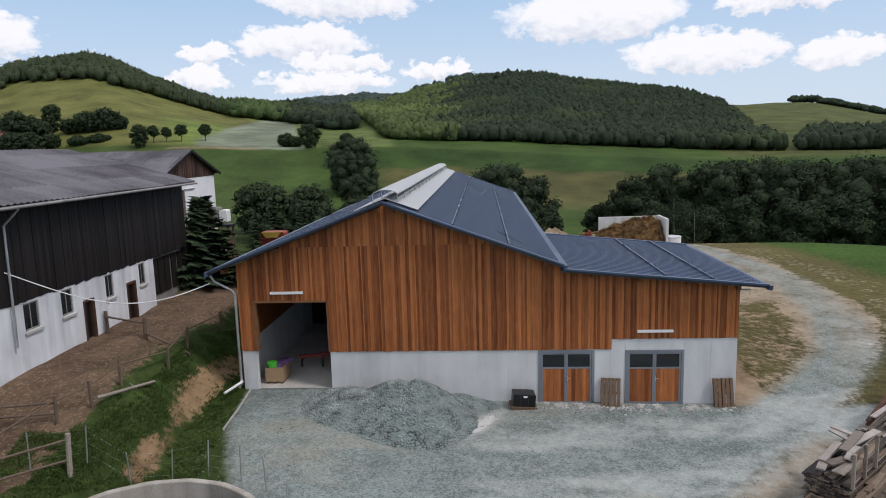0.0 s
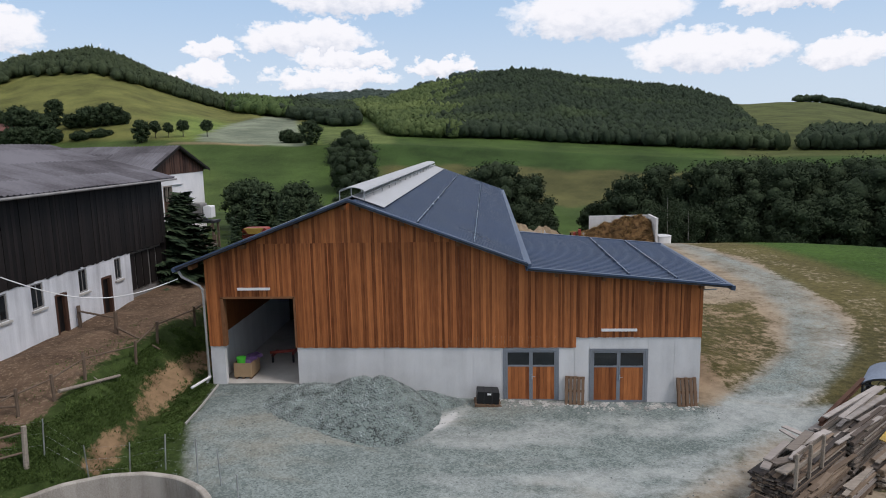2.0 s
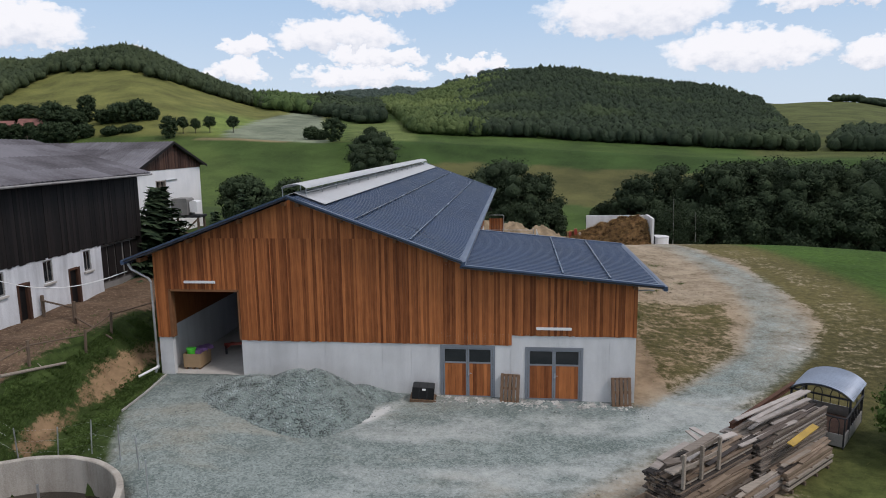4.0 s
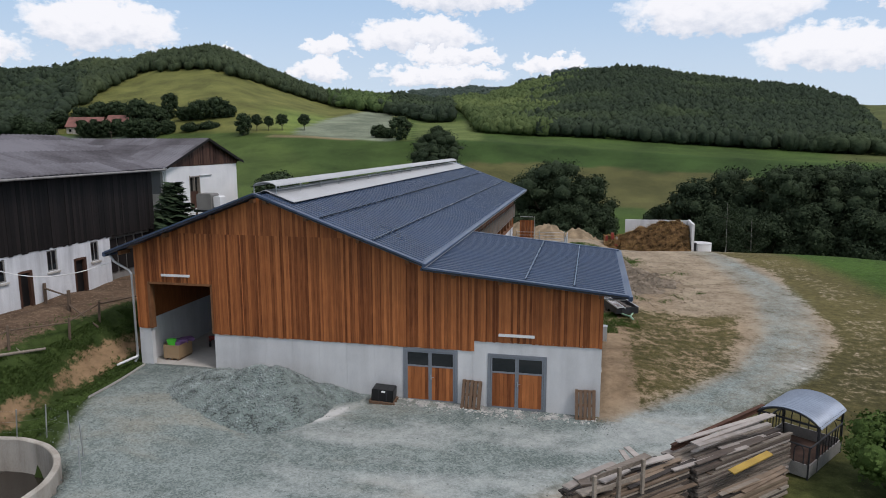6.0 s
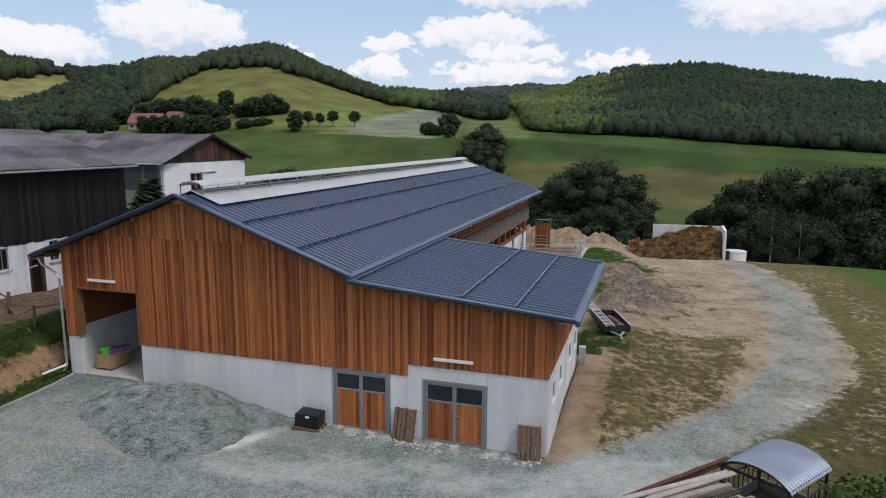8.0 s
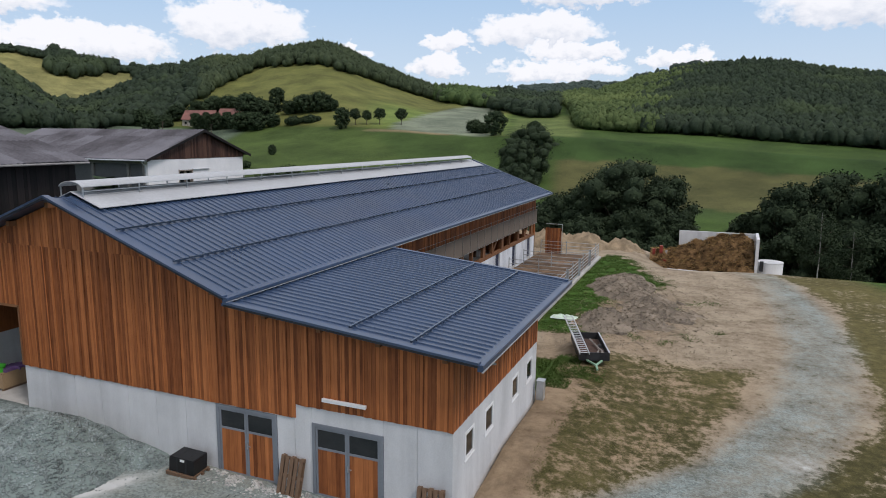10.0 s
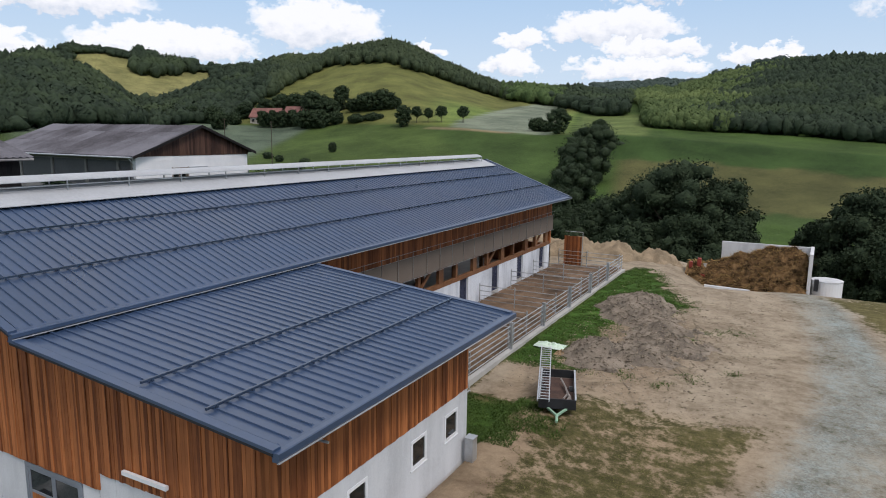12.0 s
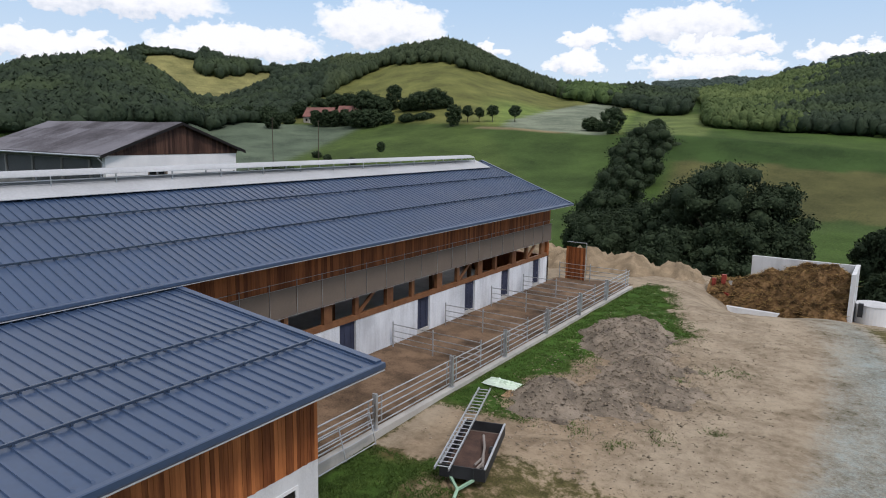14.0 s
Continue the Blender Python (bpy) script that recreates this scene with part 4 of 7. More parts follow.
def ridge_vent():
    v0, v1 = 27.6, 66.9
    side = RIDGE_X + 1.35
    strip = Mesh().prism([(RIDGE_X, v0, roof_z(RIDGE_X) + 0.125), (side, v0, roof_z(side) + 0.125), (side, v0, roof_z(side) + 0.1), (RIDGE_X, v0, RIDGE_Z + 0.1)], (0, v1 - v0 + 0.9, 0))
    other = RIDGE_X - 1.35
    strip.prism([(RIDGE_X, v0, RIDGE_Z + 0.125), (other, v0, roof_z(other) + 0.125), (other, v0, roof_z(other) + 0.1), (RIDGE_X, v0, RIDGE_Z + 0.1)], (0, v1 - v0 + 0.9, 0))
    part("ridge_light_strip", strip, ALU, barn, "pale translucent strip along the ridge")
    hood = Mesh()
    ring = []
    for i in range(11):
        t = math.pi * (0.08 + 0.84 * i / 10)
        ring.append((RIDGE_X - 0.56 * math.cos(t), v0, RIDGE_Z + 0.24 + 0.24 * math.sin(t)))
    ring += [(x, y, z - 0.025) for x, y, z in reversed(ring)]
    hood.prism(ring, (0, v1 - v0, 0))
    h = part("ridge_vent_hood", hood, ALU, barn, "pale arched ventilation hood along the ridge", smooth=False)
    y = v0 + 0.05
    while y < v1:
        part("hood_bracket", Mesh().box(RIDGE_X + 0.50, RIDGE_X + 0.54, y, y + 0.04, RIDGE_Z - 0.1, RIDGE_Z + 0.28), STEEL, h)
        part("hood_bracket", Mesh().box(RIDGE_X - 0.54, RIDGE_X - 0.50, y, y + 0.04, RIDGE_Z - 0.1, RIDGE_Z + 0.28), STEEL, h)
        y += 2.45
    part("hood_rail", Mesh().box(RIDGE_X + 0.54, RIDGE_X + 0.57, v0, v1, RIDGE_Z + 0.12, RIDGE_Z + 0.15), STEEL, h)


ridge_vent()


def lean_side():
    x = XR
    wins = [(28.15, 28.95), (29.95, 30.80), (32.90, 33.76), (34.85, 35.72)]
    z0, z1 = 1.42, 2.28
    side = part("side_wall_base", Mesh().box(x - 0.24, x, wins[-1][1], YL, -0.8, 2.73), CONCRETE, barn, "pale concrete side wall of the lean-to")
    y = Y0 + 0.271
    for a, b in wins:
        part("wall_pier", Mesh().box(x - 0.24, x, y, a, -0.8, 2.73), CONCRETE, side)
        part("wall_apron", Mesh().box(x - 0.24, x, a, b, -0.8, z0), CONCRETE, side)
        part("wall_lintel", Mesh().box(x - 0.24, x, a, b, z1, 2.73), CONCRETE, side)
        y = b
    part("rear_wall", Mesh().box(XM, x - 0.241, YL - 0.24, YL, -0.8, 2.73), CONCRETE, side)
    for a, b in wins:
        fr = 0.09
        w = part("window", Mesh().box(x - 0.05, x + 0.02, a, b, z0, z0 + fr).box(x - 0.05, x + 0.02, a, b, z1 - fr, z1).box(x - 0.05, x + 0.02, a, a + fr, z0 + fr, z1 - fr).box(x - 0.05, x + 0.02, b - fr, b, z0 + fr, z1 - fr), WHITE_PLASTIC, side, "white plastic window")
        part("pane", Mesh().box(x - 0.03, x - 0.01, a + fr, b - fr, z0 + fr, z1 - fr), GLASS, w)
        part("sill", Mesh().box(x + 0.0, x + 0.04, a - 0.02, b + 0.02, z0 - 0.03, z0 - 0.002), WHITE_PLASTIC, w)
    back = part("timber_backing", Mesh().box(x - 0.17, x - 0.03, Y0 + 0.2, YL, 2.74, lean_z(x) - 0.12).prism([(XM, YL - 0.05, 2.74), (x - 0.1, YL - 0.05, 2.74), (x - 0.1, YL - 0.05, lean_z(x) - 0.12), (XM, YL - 0.05, lean_z(XM) - 0.12)], (0, -0.12, 0)), TIMBER, barn)
    k = 80
    st = (YL - Y0) / k
    for i in range(k):
        d = random.uniform(0, 0.014)
        a = Y0 + i * st
        part("board", Mesh().box(x - 0.03, x + 0.005 + d, a, a + st - 0.006, 2.68 + random.uniform(-0.01, 0.01), lean_z(x) - 0.11), CLAD, back)
    for i in range(44):
        d = random.uniform(0, 0.014)
        a = XM + i * (x - XM) / 44
        b = a + (x - XM) / 44 - 0.006
        part("board", Mesh().prism([(a, YL + 0.005 + d, 2.68), (b, YL + 0.005 + d, 2.68), (b, YL + 0.005 + d, lean_z(b) - 0.11), (a, YL + 0.005 + d, lean_z(a) - 0.11)], (0, -0.04, 0)), CLAD, back)


lean_side()


DULL_STEEL = plain("dull_steel", (0.30, 0.29, 0.28), 0.55, 0.4, 0.3, 5.0, 0.05)


def long_sides():
    x = XM
    doors = [(41.55, 42.65), (46.30, 47.40), (51.40 + 0.75, 52.5 + 0.75), (56.75, 57.85), (61.05, 62.1), (65.5, 66.55)]
    base = part("stall_wall", Mesh().box(x - 0.22, x, doors[-1][1], YF, -0.6, 2.25), LIMEWASH, barn, "white-washed concrete stall wall")
    y = Y0 + 0.3
    for a, b in doors:
        part("wall_pier", Mesh().box(x - 0.22, x, y, a, -0.6, 2.25), LIMEWASH, base)
        y = b
    for a, b in doors:
        k = 5
        w = (b - a) / k
        for i in range(k):
            part("curtain_strip", Mesh().box(x - 0.12 - 0.02 * (i % 2), x - 0.115 - 0.02 * (i % 2), a + i * w, a + (i + 1) * w + 0.02, 0.42, 2.25), CURTAIN, base)
    fr = Mesh().box(x - 0.18, x + 0.02, YL, YF, 2.26, 2.50).box(x - 0.18, x + 0.02, YL, YF, 3.40, 3.60)
    y = YL + 0.4
    i = 0
    while y < YF:
        fr.box(x - 0.18, x + 0.01, y, y + (0.24 if i % 2 else 0.5), 2.5, 3.4)
        if i % 4 == 1:
            fr.beam((x - 0.1, y + 0.3, 2.5), (x - 0.1, y + 1.7, 3.5), 0.1, 0.16)
        y += 2.27 if i % 2 else 2.0
        i += 1
    fr.box(x - 0.18, x - 0.02, YL, YF, 3.61, roof_z(x) - 0.2)
    part("timber_frame", fr, TIMBER, barn, "brown timber posts, rails and braces")
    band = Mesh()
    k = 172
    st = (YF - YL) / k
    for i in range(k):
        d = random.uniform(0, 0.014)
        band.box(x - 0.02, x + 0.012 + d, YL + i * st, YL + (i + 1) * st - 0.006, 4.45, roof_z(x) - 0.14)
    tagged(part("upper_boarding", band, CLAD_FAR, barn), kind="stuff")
    # wind net band on steel posts
    k = 22
    st = (YF - YL - 0.2) / k
    for i in range(k):
        a = YL + 0.1 + i * st
        n = part("wind_net", Mesh().box(x + 0.19, x + 0.20, a + 0.03, a + st - 0.03, 3.42, 4.55), NET, barn, "grey wind-break mesh panel")
        part("net_post", Mesh().box(x + 0.20, x + 0.225, a - 0.012, a + 0.012, 3.38, 4.85).box(x + 0.03, x + 0.199, a - 0.012, a + 0.012, 3.45, 3.475), DULL_STEEL, n)
    part("net_rail", Mesh().tube((x + 0.26, YL + 0.1, 4.82), (x + 0.26, YF - 0.1, 4.82), 0.012).tube((x + 0.23, YL + 0.1, 3.40), (x + 0.23, YF - 0.1, 3.40), 0.014).tube((x + 0.23, YL + 0.1, 4.57), (x + 0.23, YF - 0.1, 4.57), 0.012), DULL_STEEL, barn)
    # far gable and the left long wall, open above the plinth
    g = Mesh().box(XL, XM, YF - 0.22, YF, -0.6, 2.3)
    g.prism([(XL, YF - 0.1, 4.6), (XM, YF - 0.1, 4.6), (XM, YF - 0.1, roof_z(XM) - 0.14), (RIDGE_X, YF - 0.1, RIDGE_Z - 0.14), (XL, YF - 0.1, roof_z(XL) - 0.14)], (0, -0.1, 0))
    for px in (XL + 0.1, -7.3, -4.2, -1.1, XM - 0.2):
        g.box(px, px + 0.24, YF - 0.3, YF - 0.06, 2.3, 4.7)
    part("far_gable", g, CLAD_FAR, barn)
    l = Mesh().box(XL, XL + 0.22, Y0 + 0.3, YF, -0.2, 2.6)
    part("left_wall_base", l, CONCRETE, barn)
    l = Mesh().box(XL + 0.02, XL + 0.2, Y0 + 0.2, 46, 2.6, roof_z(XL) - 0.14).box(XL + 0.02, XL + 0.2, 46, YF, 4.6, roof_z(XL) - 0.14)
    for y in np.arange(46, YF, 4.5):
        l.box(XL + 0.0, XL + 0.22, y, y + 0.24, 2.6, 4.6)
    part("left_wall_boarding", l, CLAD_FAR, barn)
    part("floor_slab", Mesh().box(XL + 0.05, XM - 0.05, Y0 + 0.06, YF - 0.1, 0.3, 0.60), SLAB, barn, "pale concrete barn floor")
    # inner frames
    for y in (31.6, 36.4, 41.0, 45.6, 50.2, 54.8, 59.4, 64.0):
        f = Mesh().box(-6.0, -5.76, y, y + 0.24, 0.6, roof_z(-5.9) - 0.3).box(-2.2, -1.96, y, y + 0.24, 0.6, roof_z(-2.1) - 0.3)
        f.beam((XL + 0.2, y + 0.12, roof_z(XL) - 0.3), (RIDGE_X, y + 0.12, RIDGE_Z - 0.3), 0.16, 0.3).beam((XM, y + 0.12, roof_z(XM) - 0.3), (RIDGE_X, y + 0.12, RIDGE_Z - 0.3), 0.16, 0.3)
        part("inner_frame", f, TIMBER, barn)
    # concrete wall beside the gateway bay
    part("inner_wall", Mesh().box(-6.1, -5.9, Y0 + 0.3, 36.3, 0.6, 3.2), CONCRETE, barn)
    # dark boards added round the bay to block light and deepen its shade
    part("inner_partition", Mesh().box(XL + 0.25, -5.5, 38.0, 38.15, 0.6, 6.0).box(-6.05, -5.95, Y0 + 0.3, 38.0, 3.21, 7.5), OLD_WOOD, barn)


long_sides()
part("gate_jamb", Mesh().box(GATE[0] - 0.02, GATE[0] + 0.10, Y0 - 0.02, Y0 + 0.3, 2.33, GATE[2]).box(GATE[1] - 0.06, GATE[1] + 0.02, Y0 - 0.02, Y0 + 0.3, 2.26, GATE[2]).box(GATE[0], GATE[1], Y0 - 0.02, Y0 + 0.3, GATE[2] - 0.08, GATE[2] + 0.01), TIMBER, barn)
for x0, x1, z in ((-9.0, -7.6, 4.86), (6.25, 7.7, 3.03)):
    part("strip_light", Mesh().box(x0, x1, Y0 - 0.13, Y0 - 0.05, z - 0.05, z + 0.05), WHITE_PLASTIC, barn, "white tubular outside lamp")
dp = Mesh().path([(EAVE_L - 0.05, 26.95, 5.72), (EAVE_L + 0.1, 26.98, 5.42), (-10.62, 27.04, 5.02), (-10.50, 27.05, 4.85), (-10.50, 27.05, 1.0), (-10.58, 26.95, 0.75)], 0.055, 10)
part("downpipe", dp, STEEL, barn, "zinc rain downpipe")
front_boards()


# ---- the old barn and its wing ----
old = thing("old_barn", "old barn with limewashed plinth, dark boards and corrugated roof", "barn", pose(0, 0, 0))
OX, OY0, OY1, OG = -18.0, 4.0, 39.2, 2.45


def old_barn():
    wins = [(24.5, 25.42), (26.86, 27.68), (30.26, 30.96), (33.42, 34.05)]
    doors = [(28.38, 29.21, 4.33), (32.1, 32.99, 4.37)]
    cuts = sorted([(a, b, 4.0, 5.12) for a, b in wins] + [(a, b, OG - 0.1, t) for a, b, t in doors] + [(17.5, 18.4, 4.0, 5.12), (20.8, 21.7, 4.0, 5.12)])
    y = OY0
    w = part("plinth_wall", Mesh().box(OX - 0.4, OX, cuts[-1][1], 35.0, 1.2, 5.27), LIMEWASH, old, "uneven limewashed masonry wall")
    for a, b, z0, z1 in cuts:
        part("wall_pier", Mesh().box(OX - 0.4, OX, y, a, 1.2, 5.27), LIMEWASH, w)
        part("wall_apron", Mesh().box(OX - 0.4, OX, a, b, 1.2, z0), LIMEWASH, w)
        part("wall_lintel", Mesh().box(OX - 0.4, OX, a, b, z1, 5.27), LIMEWASH, w)
        y = b
    for a, b in wins:
        f = part("window", Mesh().box(OX - 0.12, OX - 0.04, a, b, 4.0, 4.07).box(OX - 0.12, OX - 0.04, a, b, 5.05, 5.12).box(OX - 0.12, OX - 0.04, a, a + 0.07, 4.07, 5.05).box(OX - 0.12, OX - 0.04, b - 0.07, b, 4.07, 5.05).box(OX - 0.11, OX - 0.05, (a + b) / 2 - 0.02, (a + b) / 2 + 0.02, 4.07, 5.05), GREY_WALL, w)
        part("pane", Mesh().box(OX - 0.09, OX - 0.07, a + 0.06, b - 0.06, 4.06, 5.06), GLASS, f)
        part("sill", Mesh().box(OX - 0.02, OX + 0.10, a - 0.08, b + 0.08, 3.90, 3.985), SLAB, w)
    for a, b, t in doors:
        # black sheet fills the opening in place of the unlit room behind
        part("door", Mesh().box(OX - 0.20, OX - 0.14, a, b, OG, t), BLACK, w, "open doorway, the unlit byre shown by a black sheet")
        part("jamb", Mesh().box(OX - 0.13, OX + 0.025, a - 0.02, a + 0.10, OG - 0.05, t).box(OX - 0.13, OX + 0.025, b - 0.16, b + 0.02, OG - 0.05, t).box(OX - 0.13, OX + 0.025, a + 0.10, b - 0.16, t - 0.10, t + 0.02), OLD_RED, w, "weathered brown door jamb")
    part("grey_wall", Mesh().box(OX - 0.8, OX - 0.3, 35.0, OY1, 1.2, 5.6), GREY_WALL, old)
    for a in (35.25, 36.0, 36.75, 37.6, 38.4):
        part("louvre", Mesh().box(OX - 0.29, OX - 0.22, a, a + 0.6, 3.0, 5.0), OLD_WOOD, old)
    bd = Mesh()
    y = OY0
    while y < OY1:
        wdt = random.uniform(0.17, 0.27)
        d = random.uniform(0, 0.025)
        bd.box(OX - 0.12, OX + 0.02 + d, y, y + wdt - 0.008, 5.22 + random.uniform(-0.05, 0.03), 9.1)
        y += wdt
    tagged(part("wall_boarding", bd, OLD_WOOD, old, "dark weathered vertical boards"), kind="stuff")
    part("end_boarding", Mesh().prism([(OX, OY1, 1.5), (OX, OY1, 9.05), (-25, OY1, 11.1), (-32, OY1, 9.05), (-32, OY1, 1.5)], (0, -0.15, 0)), OLD_WOOD, old)
    part("end_boarding", Mesh().prism([(OX, OY0 + 0.2, 1.5), (OX, OY0 + 0.2, 9.05), (-25, OY0 + 0.2, 11.1), (-32, OY0 + 0.2, 9.05), (-32, OY0 + 0.2, 1.5)], (0, -0.15, 0)), OLD_WOOD, old)
    part("back_wall", Mesh().box(-32.2, -32, OY0, OY1, 1.2, 9.0), OLD_WOOD, old)
    corrugated("roof_slope", old, (-25, 11.2), (-17.25, 9.08), 3.2, 39.6)
    corrugated("roof_slope", old, (-25, 11.2), (-32.8, 9.08), 3.2, 39.6)
    part("gutter", Mesh().tube((-17.15, 3.2, 8.98), (-17.15, 39.5, 8.98), 0.06), DULL_STEEL, old)
    part("downpipe", Mesh().path([(-17.15, 23.75, 8.9), (-17.8, 23.75, 8.3), (-17.85, 23.75, 3.6)], 0.05), STEEL, old)


def corrugated(name, parent, hi, lo, a0, a1, along="y", wave=0.36):
    """Corrugated sheets from the high to the low edge, (x, z) or (y, z) each."""
    m = Mesh()
    n = int((a1 - a0) / wave * 4)
    rows = 7
    vs, fs = [], []
    for j in range(rows + 1):
        t = j / rows
        u, z = hi[0] + (lo[0] - hi[0]) * t, hi[1] + (lo[1] - hi[1]) * t
        for i in range(n + 1):
            s = a0 + (a1 - a0) * i / n
            h = 0.035 * (1, 0, -1, 0)[i % 4] + 0.02 * math.sin(s * 0.9 + t * 5)
            vs.append((u, s, z + h) if along == "y" else (s, u, z + h))
    for j in range(rows):
        for i in range(n):
            k = j * (n + 1) + i
            fs.append((k, k + 1, k + n + 2, k + n + 1))
    m.add(vs, fs)
    d = 0.09
    if along == "y":
        m.prism([(hi[0], a0, hi[1] - d), (lo[0], a0, lo[1] - d), (lo[0], a0, lo[1] - 0.05), (hi[0], a0, hi[1] - 0.05)], (0, a1 - a0, 0))
    else:
        m.prism([(a0, hi[0], hi[1] - d), (a0, lo[0], lo[1] - d), (a0, lo[0], lo[1] - 0.05), (a0, hi[0], hi[1] - 0.05)], (a1 - a0, 0, 0))
    return part(name, m, ETERNIT, parent, "grey weathered corrugated fibre-cement roof")


old_barn()
GREY_SHEET = plain("dull_grey_sheeting", (0.075, 0.080, 0.086), 0.6, 0.0, 0.25, 1.2, 0.05)
wing = thing("old_barn_wing", "white-rendered wing with a brown boarded gable", "barn", pose(0, 0, 0))


def old_wing():
    gx, y0, y1, ym = -26.2, 52.6, 64.4, 58.9
    part("wall", Mesh().box(gx - 0.4, gx, y0, 56.0, -3.0, 8.62).box(gx - 0.4, gx, 57.6, y1, -3.0, 8.62).box(gx - 0.4, gx, 56.0, 57.6, -3.0, 4.6).box(gx - 0.4, gx, 56.0, 57.6, 7.6, 8.62).box(-46, gx - 0.4, y1 - 0.4, y1, -3.0, 8.7), WHITE_WALL, wing, "white rendered wall")
    d = part("door", Mesh().box(gx - 0.3, gx - 0.2, 56.0, 57.6, 4.6, 6.2), OLD_RED, wing, "brown wooden door with glazed top")
    part("pane", Mesh().box(gx - 0.28, gx - 0.22, 56.1, 57.5, 6.2, 7.5), GLASS, d)
    part("door_frame", Mesh().box(gx - 0.25, gx + 0.02, 55.95, 56.05, 4.6, 7.65).box(gx - 0.25, gx + 0.02, 57.55, 57.65, 4.6, 7.65).box(gx - 0.25, gx + 0.0, 56.78, 56.84, 6.2, 7.6).box(gx - 0.25, gx + 0.0, 56, 57.6, 7.5, 7.6), GREY_WOOD, d)
    part("beam", Mesh().box(gx + 0.0, gx + 0.1, 57.7, 59.6, 7.55, 7.63), STEEL, wing)
    g = Mesh()
    y = y0 - 0.1
    while y < y1 + 0.1:
        w = random.uniform(0.17, 0.26)

        def top(s):
            return 10.93 - abs(s - ym) * 0.362

        e = min(y + w - 0.008, y1 + 0.1)
        d = random.uniform(0, 0.03)
        g.prism([(gx + 0.02 + d, y, 8.55), (gx + 0.02 + d, e, 8.55), (gx + 0.02 + d, e, top(e)), (gx + 0.02 + d, y, top(y))], (-0.1, 0, 0))
        y += w
    tagged(part("gable_boarding", g, OLD_RED, wing, "brown weathered gable boards"), kind="stuff")
    f = Mesh().box(-46, gx - 0.4, y0, y0 + 0.3, -3.0, 6.2).box(-46, gx - 0.4, y0 + 0.02, y0 + 0.3, 8.2, 8.7)
    for x in (-46, -41.5, -37.0, -32.5, -28.5, -26.8):
        f.box(x, x + 0.25, y0, y0 + 0.3, 6.2, 8.2)
    part("front_wall", f, GREY_WALL, wing)
    for a, b in ((-45.7, -41.5), (-41.2, -37), (-36.7, -32.5), (-32.2, -28.5), (-28.2, -26.8)):
        part("pane", Mesh().box(a, b, y0 + 0.12, y0 + 0.15, 6.2, 8.2), GREY_SHEET, wing, "dull grey sheeting")
    corrugated("roof_slope", wing, (ym, 11.06), (52.1, 8.62), -46.2, gx + 0.45, "x")
    corrugated("roof_slope", wing, (ym, 11.06), (65.1, 8.80), -46.2, gx + 0.45, "x")
    vb = Mesh().prism([(gx + 0.44, 52.1, 8.40), (gx + 0.44, ym, 10.86), (gx + 0.44, 65.1, 8.56), (gx + 0.44, 65.1, 8.78), (gx + 0.44, ym, 11.08), (gx + 0.44, 52.1, 8.62)], (0.03, 0, 0))
    part("verge_board", vb, OLD_WOOD, wing)
    part("gutter", Mesh().tube((-46, 52.02, 8.5), (gx + 0.3, 52.02, 8.5), 0.07).path([(gx - 0.1, 52.05, 8.45), (gx - 0.1, 52.45, 8.0), (gx - 0.1, 52.45, 2.0)], 0.05), STEEL, wing)


old_wing()


# ---- trees ----
def leaf_cloud(centres, radii, count, size, rnd, flat=0.85):
    """Many small leaf clumps, as bent quads, over lumpy balls. Arrays of points and quads."""
    c = np.array(centres)
    r = np.array(radii)
    which = rnd.choice(len(r), count, p=r ** 2 / (r ** 2).sum())
    d = rnd.normal(size=(count, 3))
    d /= np.linalg.norm(d, axis=1)[:, None]
    rad = r[which] * (0.64 + 0.50 * rnd.rand(count))
    p = c[which] + d * rad[:, None] * np.array([1, 1, flat])
    nrm = d + np.array([0, 0, 0.35]) + rnd.normal(size=(count, 3)) * 0.8
    nrm /= np.linalg.norm(nrm, axis=1)[:, None]
    t = np.cross(nrm, rnd.normal(size=(count, 3)))
    t /= np.linalg.norm(t, axis=1)[:, None]
    b = np.cross(nrm, t)
    s = size * (0.6 + 0.8 * rnd.rand(count))[:, None]
    v = np.stack([p - t * s, p - b * s * 0.7 + nrm * s * 0.25, p + t * s, p + b * s * 0.7 + nrm * s * 0.25], 1)
    return v.reshape(-1, 3), np.arange(count * 4).reshape(-1, 4)


def quads(name, v, q, mat):
    me = bpy.data.meshes.new(name)
    me.vertices.add(len(v))
    me.vertices.foreach_set("co", np.ascontiguousarray(v, dtype=np.float32).ravel())
    me.loops.add(q.size)
    me.loops.foreach_set("vertex_index", q.ravel().astype(np.int32))
    me.polygons.add(len(q))
    me.polygons.foreach_set("loop_start", (np.arange(len(q)) * q.shape[1]).astype(np.int32))
    me.update(calc_edges=True)
    me.materials.append(mat)
    return me


def ico(sub):
    bm = bmesh.new()
    bmesh.ops.create_icosphere(bm, subdivisions=sub, radius=1.0)
    v = np.array([p.co[:] for p in bm.verts])
    f = np.array([[q.index for q in p.verts] for p in bm.faces])
    bm.free()
    return v, f


